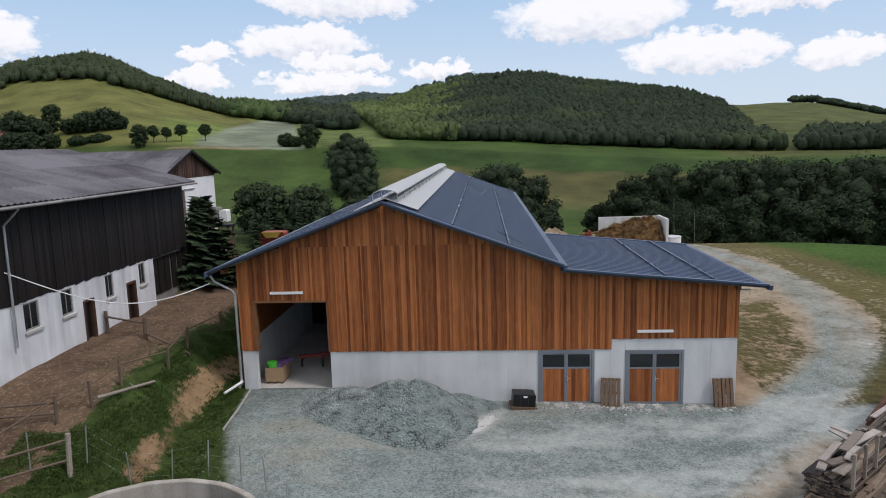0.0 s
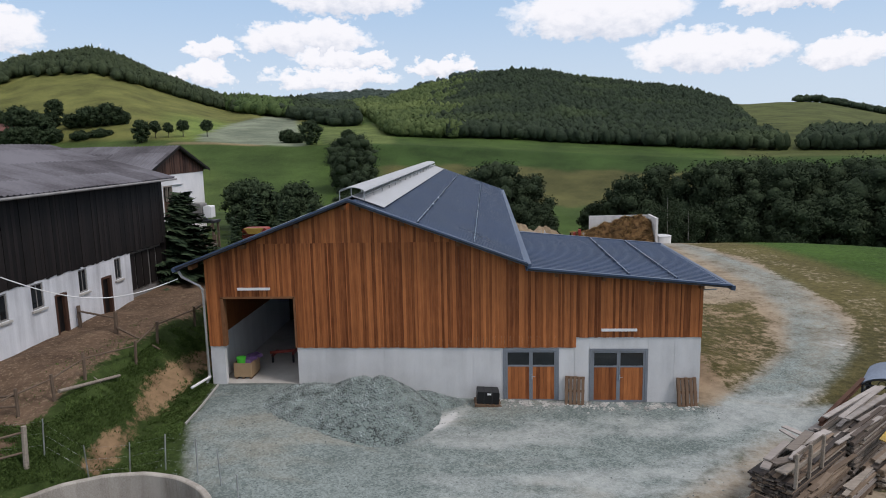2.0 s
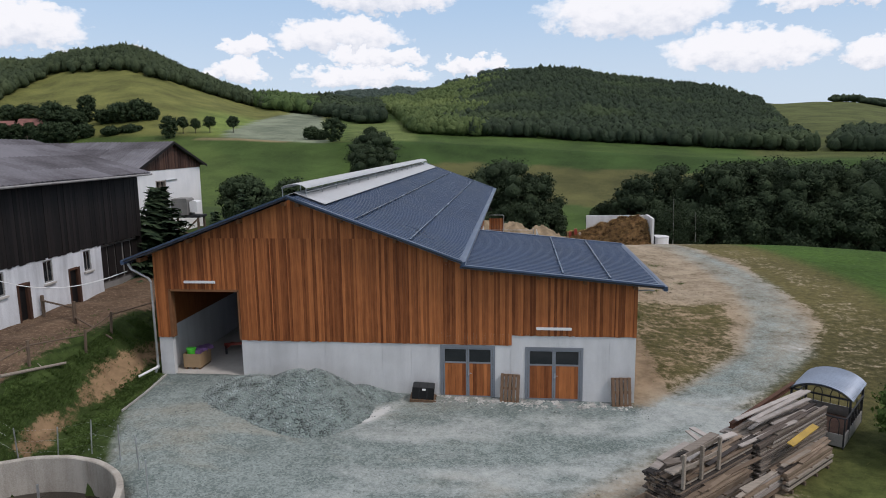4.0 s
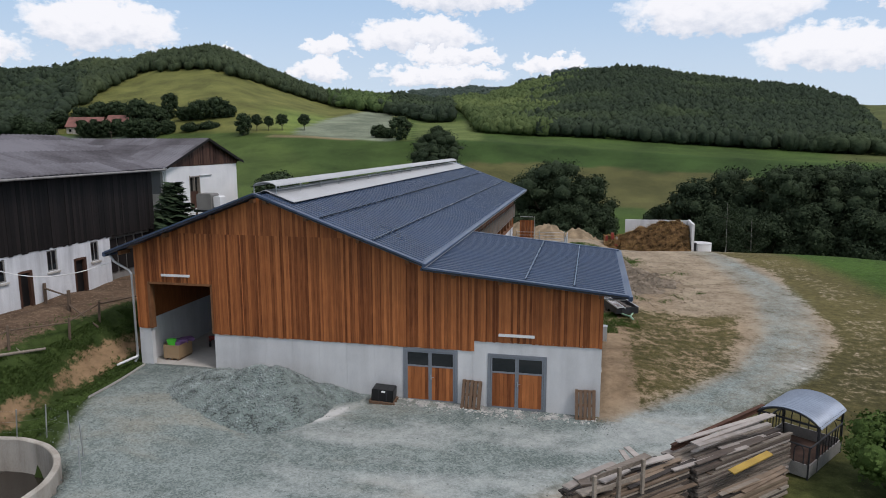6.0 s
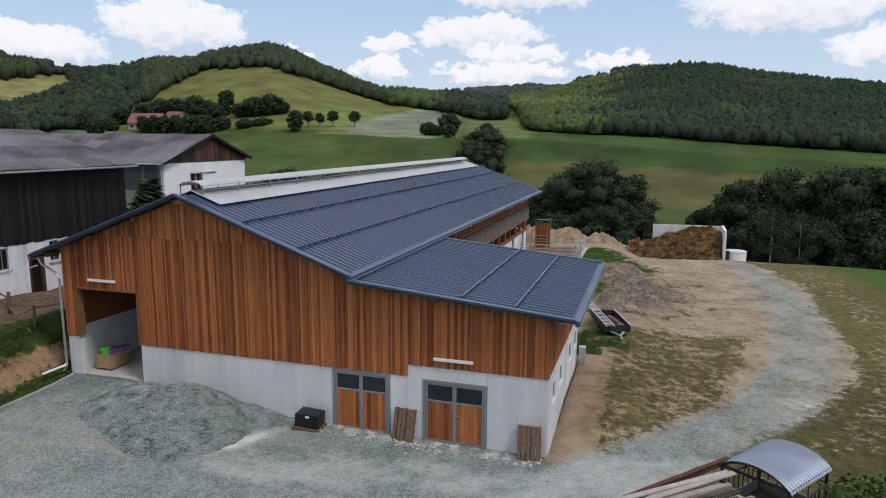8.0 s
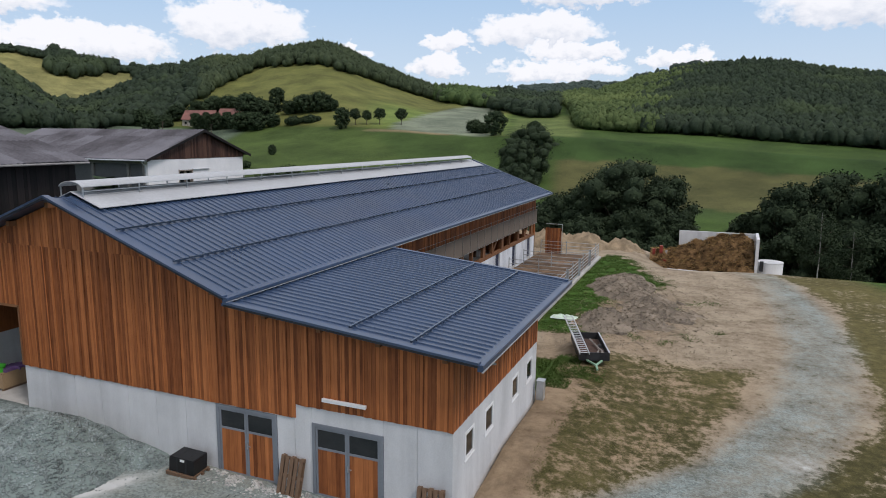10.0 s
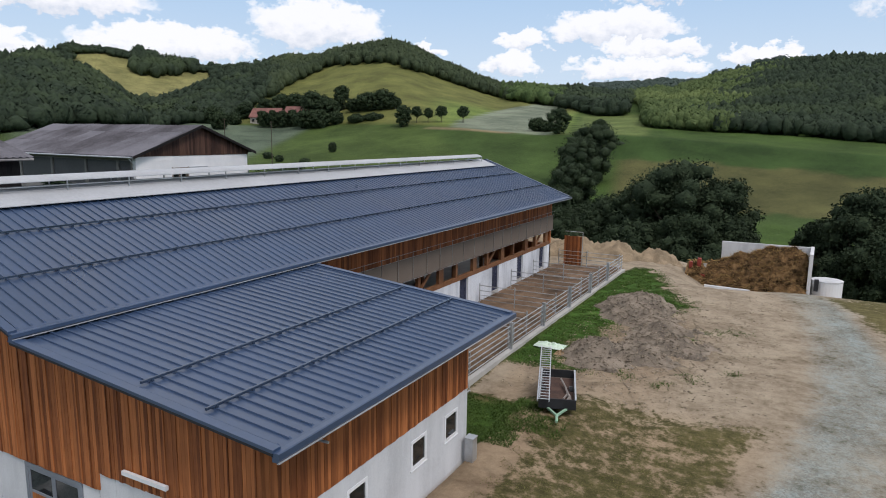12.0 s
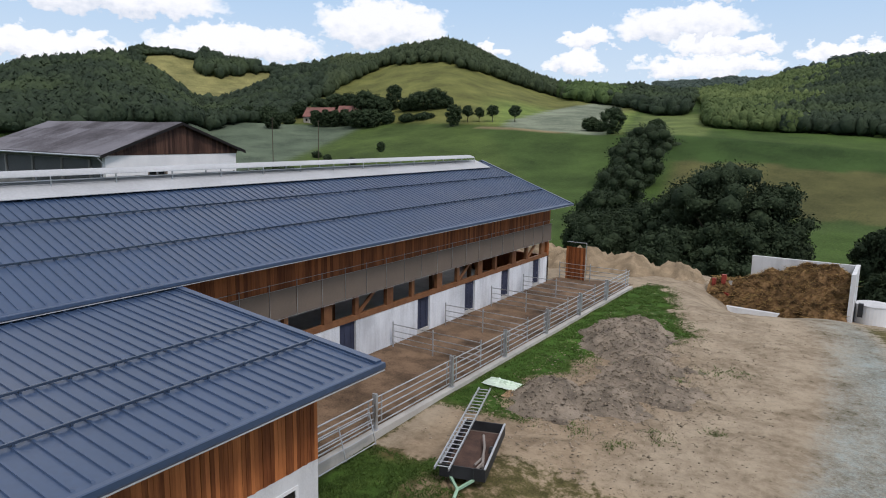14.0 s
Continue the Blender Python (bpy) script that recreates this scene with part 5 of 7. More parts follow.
def broadleaf(name, x, y, z0, height, width, leaves, size, label, mat=None, seed=1, group="", low=0.24):
    rnd = np.random.RandomState(seed)
    tr = thing(name, label, "tree", pose(x, y, z0), group)
    t = Mesh()
    fork = height * 0.35
    t.tube((0, 0, -0.6), (0.1, 0, fork), width * 0.035, 8, width * 0.025)
    cs, rs = [], []
    for i in range(9):
        a = i * 2.4 + rnd.rand()
        e = rnd.uniform(0.15, 0.95)
        rr = width * 0.5 * (0.25 + 0.55 * math.sin(math.pi * (0.15 + 0.7 * e)))
        tip = (rr * math.cos(a), rr * math.sin(a), height * (0.34 + 0.52 * e))
        t.tube((0.1, 0, fork * (0.7 + 0.3 * e)), tip, width * 0.014, 6, width * 0.004)
        cs.append(tip)
        rs.append(width * rnd.uniform(0.13, 0.18))
    for i in range(34):
        a, e = rnd.uniform(0, 6.28), rnd.rand()
        rr = width * 0.44 * math.sin(math.pi * (0.12 + 0.78 * e)) * rnd.uniform(0.75, 1.05)
        cs.append((rr * math.cos(a), rr * math.sin(a), height * (low + (0.90 - low) * e)))
        rs.append(width * rnd.uniform(0.08, 0.13))
    cs.append((0, 0, height * 0.84))
    rs.append(width * 0.2)
    for i in range(22):
        a, e = i * 2.4 + rnd.uniform(-0.4, 0.4), (i + 0.5) / 22
        rr = width * 0.36 * math.sin(math.pi * (0.16 + 0.76 * e)) ** 0.7
        cs.append((rr * math.cos(a), rr * math.sin(a), height * (low + 0.06 + (0.84 - low) * e)))
        rs.append(width * rnd.uniform(0.10, 0.15))
    for e in (0.2, 0.4, 0.6, 0.75):
        cs.append((0, 0, height * (low + (0.95 - low) * e)))
        rs.append(width * 0.24)
    part("trunk", t, BARK, tr)
    v, q = leaf_cloud(cs, rs, leaves, size, rnd)
    tri = np.concatenate([q[:, [0, 1, 2]], q[:, [0, 2, 3]]])
    bv, bf = ico(1)
    lumps = [v]
    faces = [tri]
    k = len(v)
    for c, r in zip(cs, rs):
        lumps.append(np.array(c) + bv * (1 + rnd.normal(size=(len(bv), 1)) * 0.16) * r * 0.72 * np.array([1, 1, 0.85]))
        faces.append(bf + k)
        k += len(bv)
    part("crown", quads("crown", np.concatenate(lumps), np.concatenate(faces), mat or LEAF), None, tr)
    return tr


def spruce(name, x, y, z0, height, width, label, seed=1, boughs=26, group=""):
    rnd = np.random.RandomState(seed)
    tr = thing(name, label, "tree", pose(x, y, z0), group)
    part("trunk", Mesh().tube((0, 0, -0.4), (0, 0, height * 0.97), width * 0.05, 8, 0.02), BARK, tr)
    vs = []
    for i in range(boughs):
        e = (i + 0.5) / boughs
        z = height * (0.06 + 0.9 * e)
        rr = width * 0.5 * (1 - e) ** 0.85 + 0.12
        for k in range(9):
            a = k * 0.698 + i * 0.37 + rnd.uniform(-0.15, 0.15)
            ln = rr * rnd.uniform(0.6, 1.12)
            zk = z + rnd.uniform(-0.5, 0.5) * height / boughs
            for s in np.linspace(0.12, 1.0, max(4, int(ln / 0.16))):
                p = np.array([math.cos(a) * ln * s, math.sin(a) * ln * s, zk - 0.22 * ln * s + 0.12 * ln * s * s])
                for w in (-1, 1):
                    q = 0.20 * width / 3 * (1.15 - 0.6 * s) * rnd.uniform(0.8, 1.3)
                    side = np.array([-math.sin(a), math.cos(a), rnd.uniform(-0.5, 0.1)]) * w
                    fw = np.array([math.cos(a), math.sin(a), -0.25])
                    vs += [p, p + side * q * 0.6 + fw * q * 0.2, p + side * q * 1.3 + fw * q, p + fw * q * 0.8]
    v = np.array(vs)
    part("crown", quads("crown", v, np.arange(len(v)).reshape(-1, 4), NEEDLE), None, tr)
    return tr


# trees along the brook below the barn: x, y, top, width
BROOK = [(3.2, 124, 8.4, 17), (-2.5, 127, 5.6, 13), (9.0, 125, 6.2, 11), (-9, 133, 1.5, 13), (-1.5, 117, -1.0, 12), (5.5, 116, 1.0, 12), (10.5, 120, 0.5, 9), (-13, 125, -2.0, 12), (-18, 137, -1.5, 12),
         (22.0, 123, 1.0, 8), (26.5, 121, 6.0, 11), (33, 125, 7.8, 13), (39, 119, 8.3, 14), (45, 125, 8.4, 13), (51, 117, 8.2, 15), (58, 122, 7.6, 15), (65, 114, 7.8, 16), (74, 117, 7.0, 16), (83, 110, 7.4, 17),
         (29, 114, 0.6, 10), (35.5, 110, 1.0, 9), (41, 111, 2.4, 11), (49, 107, 1.6, 10), (56, 108, 2.8, 12), (65, 103, 1.6, 12), (74, 100, 3.2, 13), (95, 104, 6.0, 18), (52, 131, 8.4, 15), (70, 129, 8.0, 17), (86, 124, 8.4, 18), (23.5, 116, -3.4, 7)]
for i, (x, y, top, w) in enumerate(BROOK):
    zb = height_at(x, y)
    broadleaf("brook_tree", x, y, zb - 0.3, top - zb, w, 12500, 0.20, "dense dark green broad-leaved tree by the brook", LEAF, 30 + i, "trees along the brook", 0.12)
PALE_BARK = plain("birch_bark", (0.24, 0.235, 0.22), 0.8, 0.0, 0.5, 3.0, 0.2)


def birch(x, y, h, seed):
    rnd = np.random.RandomState(seed)
    z = height_at(x, y)
    tr = thing("birch", "slender birch with a pale trunk", "tree", pose(x, y, z), "birches below the yard")
    t = Mesh().tube((0, 0, -0.4), (0.15, 0.1, h * 0.55), 0.10, 8, 0.07).tube((0.15, 0.1, h * 0.55), (0.0, 0.2, h), 0.07, 8, 0.02)
    limbs = Mesh()
    cs, rs = [], []
    for i in range(12):
        e = 0.45 + 0.5 * i / 12
        a = i * 2.4
        tip = (math.cos(a) * h * 0.13, math.sin(a) * h * 0.13, h * e + 0.6)
        limbs.tube((0.1, 0.1, h * e), tip, 0.03, 6, 0.01)
        cs.append(tip)
        rs.append(h * rnd.uniform(0.06, 0.09))
    part("trunk", t, PALE_BARK, tr)
    part("limbs", limbs, BARK, tr)
    v, q = leaf_cloud(cs, rs, 2600, 0.12, rnd)
    part("crown", quads("crown", v, q, LEAF), None, tr)


birch(28.5, 101.5, 12.5, 301)
birch(32.5, 104.5, 11.5, 302)
# a line of old trees that climbs the field
for i, (x, y, top, w) in enumerate([(-56, 286, 16.2, 25), (-46.5, 240, 9.5, 19), (-36.5, 196, 4.0, 14), (-30.5, 168, -0.6, 12), (-25.0, 147, -3.6, 11)]):
    zb = min(height_at(x, y), top - (24.0, 17.0, 13.0, 9.0, 7.0)[i])
    broadleaf("field_tree", x, y, zb, top - zb, w, 11000, 0.26 if i < 2 else 0.20, "large dark broad-leaved tree in the fields", LEAF, 161 + i, "line of trees in the fields", 0.06)
spruce("spruce", -17.6, 40.9, 2.4, 5.9, 6.2, "young dark green spruce beside the old barn", 71, 30)


def woodland(name, keep, count, seed, mat, hgt, wid, label, conifer=0.35, r0=300, r1=1050, a0=-45, a1=75):
    """A far wood: crowns of many shapes where keep(r, az) allows."""
    rnd = np.random.RandomState(seed)
    bv, bf = ico(1)
    pts = []
    while len(pts) < count:
        az = rnd.uniform(a0, a1, 4000)
        r = r0 * (r1 / r0) ** rnd.rand(4000)
        ok = keep(r, az) > rnd.rand(4000)
        if ok.sum() == 0:
            break
        pts += list(zip(r[ok], az[ok]))
    pts = np.array(pts[:count])
    x = HX - pts[:, 0] * np.sin(np.radians(pts[:, 1]))
    y = HY + pts[:, 0] * np.cos(np.radians(pts[:, 1]))
    z = ground_height(x, y)
    h = hgt * rnd.uniform(0.62, 1.15, count)
    w = wid * rnd.uniform(0.6, 1.5, count)
    con = rnd.rand(count) < conifer
    V = np.repeat(bv[None], count, 0)
    lump = 0.96 + 0.16 * np.sin(V[..., 0] * 5 + rnd.rand(count, 1) * 9) * np.sin(V[..., 1] * 5 + rnd.rand(count, 1) * 9) + rnd.normal(size=V.shape[:2]) * 0.13
    V = V * lump[..., None] * 0.88
    # ragged leaf clumps round each crown
    k = 20
    d = rnd.normal(size=(count, k, 3))
    d /= np.linalg.norm(d, axis=2)[..., None]
    rad = rnd.uniform(0.72, 0.95, (count, k, 1))
    t = np.cross(d, rnd.normal(size=(count, k, 3)))
    t /= np.linalg.norm(t, axis=2)[..., None]
    u = np.cross(d, t)
    s = rnd.uniform(0.12, 0.26, (count, k, 1))
    tip = d * rad
    L = np.stack([tip - t * s, tip + t * s + d * s * 0.4, tip + u * s * 1.3 + d * s * 0.2], 2).reshape(count, k * 3, 3)
    V = np.concatenate([V, L], 1)
    lf = np.arange(k * 3).reshape(-1, 3) + len(bv)
    bf = np.concatenate([bf, lf], 0)
    cone = np.clip(1.05 - (V[..., 2] + 1) / 2, 0.05, 1.2) * 0.9
    sx = np.where(con[:, None], cone, 1.0)
    V[..., 0] *= sx * np.where(con, w * 0.42, w * 0.5)[:, None]
    V[..., 1] *= sx * np.where(con, w * 0.42, w * 0.5)[:, None]
    V[..., 2] = V[..., 2] * (h * np.where(con, 0.55, 0.50))[:, None] + (h * np.where(con, 0.48, 0.44))[:, None]
    V += np.stack([x, y, z], -1)[:, None]
    F = (bf[None] + (np.arange(count) * V.shape[1])[:, None, None]).reshape(-1, 3)
    me = quads(name, V.reshape(-1, 3), F, mat)
    me.polygons.foreach_set("use_smooth", np.tile(np.arange(len(bf)) < len(bf) - k, count))
    return tagged(new(name, me), label, "woodland", kind="stuff")


def wood_right(r, az):
    on = (az < np.interp(r, [330, 860], [6.0, 3.0]) + 1.5 * np.sin(r * 0.05)) & (r > 336) & (r < 885)
    open_r = (az < np.interp(r, [340, 450, 840], [-22.6, -20.5, -18.6])) & (az > np.interp(r, [340, 450, 560], [-23.6, -24.6, -45])) & (r < 900)
    return on & ~open_r


def wood_flank(r, az):
    return (az > np.interp(r, [330, 860], [5.0, 2.0]) + 1.5 * np.sin(r * 0.05)) & (az < np.interp(r, [330, 860], [9.8, 13.3])) & (r > 336) & (r < 885)


def wood_mid(r, az):
    return (az > 12.0) & (az < 18.2) & (r > np.interp(az, [12.0, 14, 15, 17, 18.2], [430, 430, 450, 480, 520])) & (r < 720)


def wood_far(r, az):
    return (az > 1) & (az < 17) & (r > 850) & (r < 1430)


def wood_crest(r, az):
    return (az > 21.5) & (az < 41) & (r > np.interp(az, *MEADOW_TOP) + 4 * np.sin(az * 6)) & (r < 646)


def wood_sunny(r, az):
    return (az > 17.2) & (az < 22.3) & (r > np.interp(az, *MEADOW_TOP) + 5 * np.sin(az * 5)) & (r < 660)


def wood_left(r, az):
    l1 = (az > np.interp(r, [420, 500, 640], [43.0, 41.0, 37.2])) & (az < 54) & (r > np.interp(az, [41, 45, 56], [450, 415, 335])) & (r < 650)
    l2 = (az > 51) & (az < 75) & (r > np.interp(az, [47, 52, 60], [390, 330, 300])) & (r < 595)
    return l1 | l2


def wood_back(r, az):
    l3 = (az > 40) & (az < 46.2) & (r > np.interp(az, [40, 44, 46.2], [640, 700, 790])) & (r < 855) | (az > 55.5) & (r > 790) & (r < 850)
    return l3


def wood_copse(r, az):
    foot = np.interp(az, *COPSE_FOOT) + 6 * np.sin(az * 5)
    return (az > 47.3) & (az < 51.6) & (r > foot) & (r < foot + 75)


woodland("far_wood", wood_right, 10500, 5, LEAF_FAR, 9, 5.8, "dense dark mixed wood on the hillside", 0.03, 336, 885, -40, 8)
woodland("far_wood", lambda r, az: (az < -23.5) & (r > 842) & (r < 872), 420, 19, LEAF_FAR, 8, 9, "row of trees along the meadow crest", 0.0, 840, 874, -36, -23)
woodland("far_wood", wood_flank, 3200, 9, LEAF_FLANK_LIT, 9, 6.2, "broad-leaved wood on the hill flank, sunlight put into its lighter green", 0.05, 336, 885, 0, 14)
woodland("far_wood", wood_mid, 1100, 6, LEAF_FAR, 11, 8.5, "dense mixed wood in the valley", 0.02, 312, 720, 11, 21)
woodland("far_wood", wood_sunny, 900, 26, LEAF_VALE_LIT, 11, 8.0, "broad-leaved wood at the hill's foot, light green to look sunlit", 0.03, 400, 670, 17, 23)
woodland("far_wood", wood_far, 2000, 16, LEAF_HAZE, 11, 13, "distant wooded ridge across the valley, haze put into its leaf colour", 0.0, 850, 1430, 1, 17)
woodland("far_wood", wood_crest, 3300, 7, LEAF_CREST, 11, 6.2, "pine and oak wood along the hilltop", 0.08, 400, 650, 21, 41)
woodland("far_wood", wood_back, 1400, 12, LEAF_FAR, 11, 8, "dark wood along the far ridge", 0.04, 630, 860, 39, 75)
woodland("far_wood", lambda r, az: (az > 44.5) & (az < 56.5) & (r > 824) & (r < 842), 420, 13, LEAF_FAR, 7, 8, "row of trees on the skyline", 0.0, 822, 844, 44, 57)
woodland("far_copse", wood_copse, 420, 27, LEAF_FAR, 15, 9.5, "dark copse in the high meadow", 0.0, 640, 900, 47, 52)
woodland("far_wood", wood_left, 5600, 8, LEAF_FAR, 10, 7.5, "dense mixed wood on the valley side", 0.01, 300, 860, 37, 75)


# ---- pen behind the lean-to ----
def pen():
    x = 7.4
    ys = [37.6, 42.1, 46.95, 51.5, 56.05, 60.45, 64.8, 69.3]
    part("kerb", Mesh().box(x - 0.02, x + 0.26, 36.6, 69.6, -0.3, 0.50), SLAB, None).name = "pen_kerb"
    tagged(bpy.data.objects["pen_kerb"], "pale concrete kerb under the pen rails", "kerb", kind="structure")
    tagged(part("pen_floor", Mesh().box(XM + 0.02, x - 0.03, YL + 0.1, 69.6, -0.3, 0.43), PEN, None), "dung-strewn concrete yard of the pen", "floor", kind="structure")
    base = 0.50
    for a, b in zip(ys, ys[1:]):
        f = thing("pen_rail_panel", "galvanised five-rail cattle fence panel", "fence", pose(x + 0.1, a, base), "cattle fence round the pen")
        n = b - a
        for px in (-0.05, 0.05):
            part("post", Mesh().box(px - 0.035, px + 0.035, -0.05, 0.05, -0.04, 1.30), STEEL, f)
        part("post_foot", Mesh().box(-0.11, 0.11, -0.11, 0.11, -0.002, 0.015), STEEL, f)
        for z in (0.18, 0.42, 0.66, 0.90, 1.14):
            part("rail", Mesh().tube((0, 0.06, z), (0, n - 0.08, z), 0.026, 8), STEEL, f)
        for s in (0.35, n - 0.35):
            part("stay", Mesh().box(-0.02, 0.02, s - 0.02, s + 0.02, 0.16, 1.16), STEEL, f)
    for y in (49.8, 54.4, 59.4, 63.6, 69.4):
        f = thing("pen_divider", "galvanised tube gate across the pen", "fence", pose(XM + 0.25, y, 0.43), "tube gates across the pen")
        for s in (0.0, 2.3, 4.85):
            part("post", Mesh().tube((s, 0, 0), (s, 0, 1.25), 0.035, 8), STEEL, f)
        for z in (0.25, 0.52, 0.80, 1.12):
            part("rail", Mesh().tube((0, 0, z), (4.85, 0, z), 0.022, 8), STEEL, f)
    g = thing("leaning_gate", "loose galvanised gate leaning on the pen fence", "gate", pose(7.95, 38.6, 0.28, 0, -16, 0))
    for z in (0.05, 0.4, 0.75, 1.1):
        part("rail", Mesh().tube((0, 0, z), (0, 3.0, z), 0.022, 8), STEEL, g)
    for s in (0.0, 1.5, 3.0):
        part("stay", Mesh().tube((0, s, 0.0), (0, s, 1.15), 0.022, 8), STEEL, g)
    sc = thing("board_screen", "brown boarded screen at the end of the pen", "fence", pose(2.6, 69.9, 0.35))
    for i in range(9):
        part("board", Mesh().box(i * 0.16, i * 0.16 + 0.15, 0, 0.03, 0, 2.35 + random.uniform(-0.02, 0.02)), CLAD, sc)
    part("frame", Mesh().tube((1.5, 0.02, 0), (1.5, 0.02, 2.7), 0.03).tube((0, 0.05, 2.7), (1.5, 0.02, 2.7), 0.03), STEEL, sc)


PEN = plain("trampled_dung_floor", (0.150, 0.100, 0.064), 0.9, 0.0, 0.7, 2.2, 0.5, 0.15)
pen()


# ---- forecourt ----
def lumpy(name, x0, x1, y0, y1, fn, step, mat, label, category, sink=0.25):
    """A heap: a height field that ends in the ground."""
    xs, ys = np.arange(x0, x1 + step, step), np.arange(y0, y1 + step, step)
    X, Y = np.meshgrid(xs, ys)
    Z = ground_height(X, Y) - sink + np.maximum(fn(X, Y), 0)
    v = np.stack([X, Y, Z], -1).reshape(-1, 3)
    n = len(xs)
    idx = np.arange(len(v)).reshape(len(ys), n)
    q = np.stack([idx[:-1, :-1], idx[:-1, 1:], idx[1:, 1:], idx[1:, :-1]], -1).reshape(-1, 4)
    me = quads(name, v, q, mat)
    me.polygons.foreach_set("use_smooth", np.ones(len(q), bool))
    return tagged(new(name, me), label, category)


def cones(X, Y, tops, rough, seed):
    z = np.full_like(X, -9.0)
    for cx, cy, h, rx, ry in tops:
        d = np.hypot((X - cx) / rx, (Y - cy) / ry)
        z = np.maximum(z, h * (1.12 - np.sqrt(d * d + 0.015)))
    return z + rough * (fnoise(X, Y, 1.3, seed) * 0.5 + fnoise(X, Y, 0.45, seed + 1) * 0.3 + fnoise(X, Y, 3.1, seed + 2) * 0.6)


STONE_TOPS = [(-2.65, 25.2, 1.72, 2.15, 2.6), (-3.4, 25.3, 1.58, 2.4, 2.5), (-4.9, 25.5, 0.80, 2.5, 2.2), (-1.2, 26.7, 0.60, 1.7, 0.9)]


def stone_height(X, Y):
    return cones(X, Y, STONE_TOPS, 0.035, 3) * smooth01((27.5 - Y) / 0.3) + 0.2


lumpy("gravel_heap", -9.6, 1.6, 21.6, Y0 + 0.02, stone_height, 0.10, HEAP, "heap of blue-grey crushed stone", "heap", 0.27)


def pebbles(name, count, seed, spot, size, mat, label, squash=0.7):
    """Loose stones and clods lying on the ground."""
    rnd = np.random.RandomState(seed)
    v0 = np.array([(1, 0, 0), (-1, 0, 0), (0, 1, 0), (0, -1, 0), (0, 0, 1), (0, 0, -1)], float)
    f0 = np.array([(0, 2, 4), (2, 1, 4), (1, 3, 4), (3, 0, 4), (2, 0, 5), (1, 2, 5), (3, 1, 5), (0, 3, 5)])
    x, y, z = spot(rnd, count)
    n = len(x)
    V = v0[None] * (1 + rnd.uniform(-0.35, 0.35, (n, 6, 1)))
    a = rnd.uniform(0, 6.28, n)
    c, s = np.cos(a)[:, None], np.sin(a)[:, None]
    V = np.stack([V[..., 0] * c - V[..., 1] * s, V[..., 0] * s + V[..., 1] * c, V[..., 2] * squash], -1)
    V *= (size * (0.4 + 1.2 * rnd.rand(n) ** 2))[:, None, None]
    V += np.stack([x, y, z], -1)[:, None]
    F = (f0[None] + (np.arange(n) * 6)[:, None, None]).reshape(-1, 3)
    return tagged(new(name, quads(name, V.reshape(-1, 3), F, mat)), label, "stones", kind="stuff")


STONE = plain("broken_stone", (0.20, 0.235, 0.23), 0.9, 0.0, 0.7, 6.0, 0.3, 0.15)
CLOD = plain("dry_clods", (0.26, 0.215, 0.16), 0.95, 0.0, 0.6, 5.0, 0.4, 0.1)


def on_heap(rnd, n):
    x, y = rnd.uniform(-8.8, 1.2, n), rnd.uniform(21.8, 27.0, n)
    h = np.maximum(stone_height(x, y), 0) - 0.27
    k = h > -0.15
    return x[k], y[k], (ground_height(x, y) + h)[k]


pebbles("heap_stones", 18000, 11, on_heap, 0.05, STONE, "loose crushed stones on the gravel heap")


def on_yard(rnd, n):
    x, y = rnd.uniform(-10.3, 11, n), rnd.uniform(17, 27.1, n)
    k = (rnd.rand(n) < 0.25 + 0.75 * (y > 25.8)) & ((x < 2) | (y > 25.3) | (rnd.rand(n) < 0.3))
    return x[k], y[k], ground_height(x, y)[k]


pebbles("yard_stones", 20000, 12, on_yard, 0.026, STONE, "scattered crushed stones on the yard")


RUBBLE = plain("pale_rubble", (0.42, 0.42, 0.40), 0.9, 0.0, 0.5, 5.0, 0.3, 0.15)


def on_foot(rnd, n):
    x, y = rnd.uniform(1.2, 10.2, n), 27.1 - np.abs(rnd.normal(size=n)) * 0.35
    k = fnoise(x, y, 0.9, 81) + rnd.normal(size=n) * 0.4 > 0.1
    return x[k], y[k], ground_height(x, y)[k]


pebbles("foot_rubble", 2600, 17, on_foot, 0.055, RUBBLE, "pale rubble along the foot of the wall", 0.6)


def pallet():
    p = thing("pallet", "weathered wooden pallet leaning on the concrete wall", "pallet", pose(0, 0, 0), "pallets by the doors")
    for i in range(5):
        part("deck_board", Mesh().box(-0.4 + i * 0.1665, -0.4 + i * 0.1665 + 0.12, 0, 0.022, 0, 1.2), PALLET_WOOD, p)
    for z in (0.0, 0.55, 1.10):
        part("cross_board", Mesh().box(-0.4, 0.4, 0.024, 0.044, z, z + 0.10), PALLET_WOOD, p)
        for x in (-0.4, -0.06, 0.28):
            part("block", Mesh().box(x, x + 0.12, 0.045, 0.12, z, z + 0.10), PALLET_WOOD, p)
    for x in (-0.4, -0.06, 0.28):
        part("runner", Mesh().box(x, x + 0.12, 0.121, 0.143, 0, 1.2), PALLET_WOOD, p)
    return p


p1 = pallet()
p1.matrix_basis = pose(5.14, 26.74, -0.12, -13, 2, -2)
copy_thing(p1, pose(9.78, 26.76, -0.17, -12, -1, 2))


def rounded_box(m, x0, x1, y0, y1, z0, z1, r):
    ring = []
    for cx, cz, a0 in ((x1 - r, z1 - r, 0), (x0 + r, z1 - r, 90)):
        ring += [(cx + r * math.cos(radians(a0 + t)), y0, cz + r * math.sin(radians(a0 + t))) for t in (0, 22, 45, 67, 90)]
    ring += [(x0, y0, z0), (x1, y0, z0)]
    return m.prism(ring, (0, y1 - y0, 0))


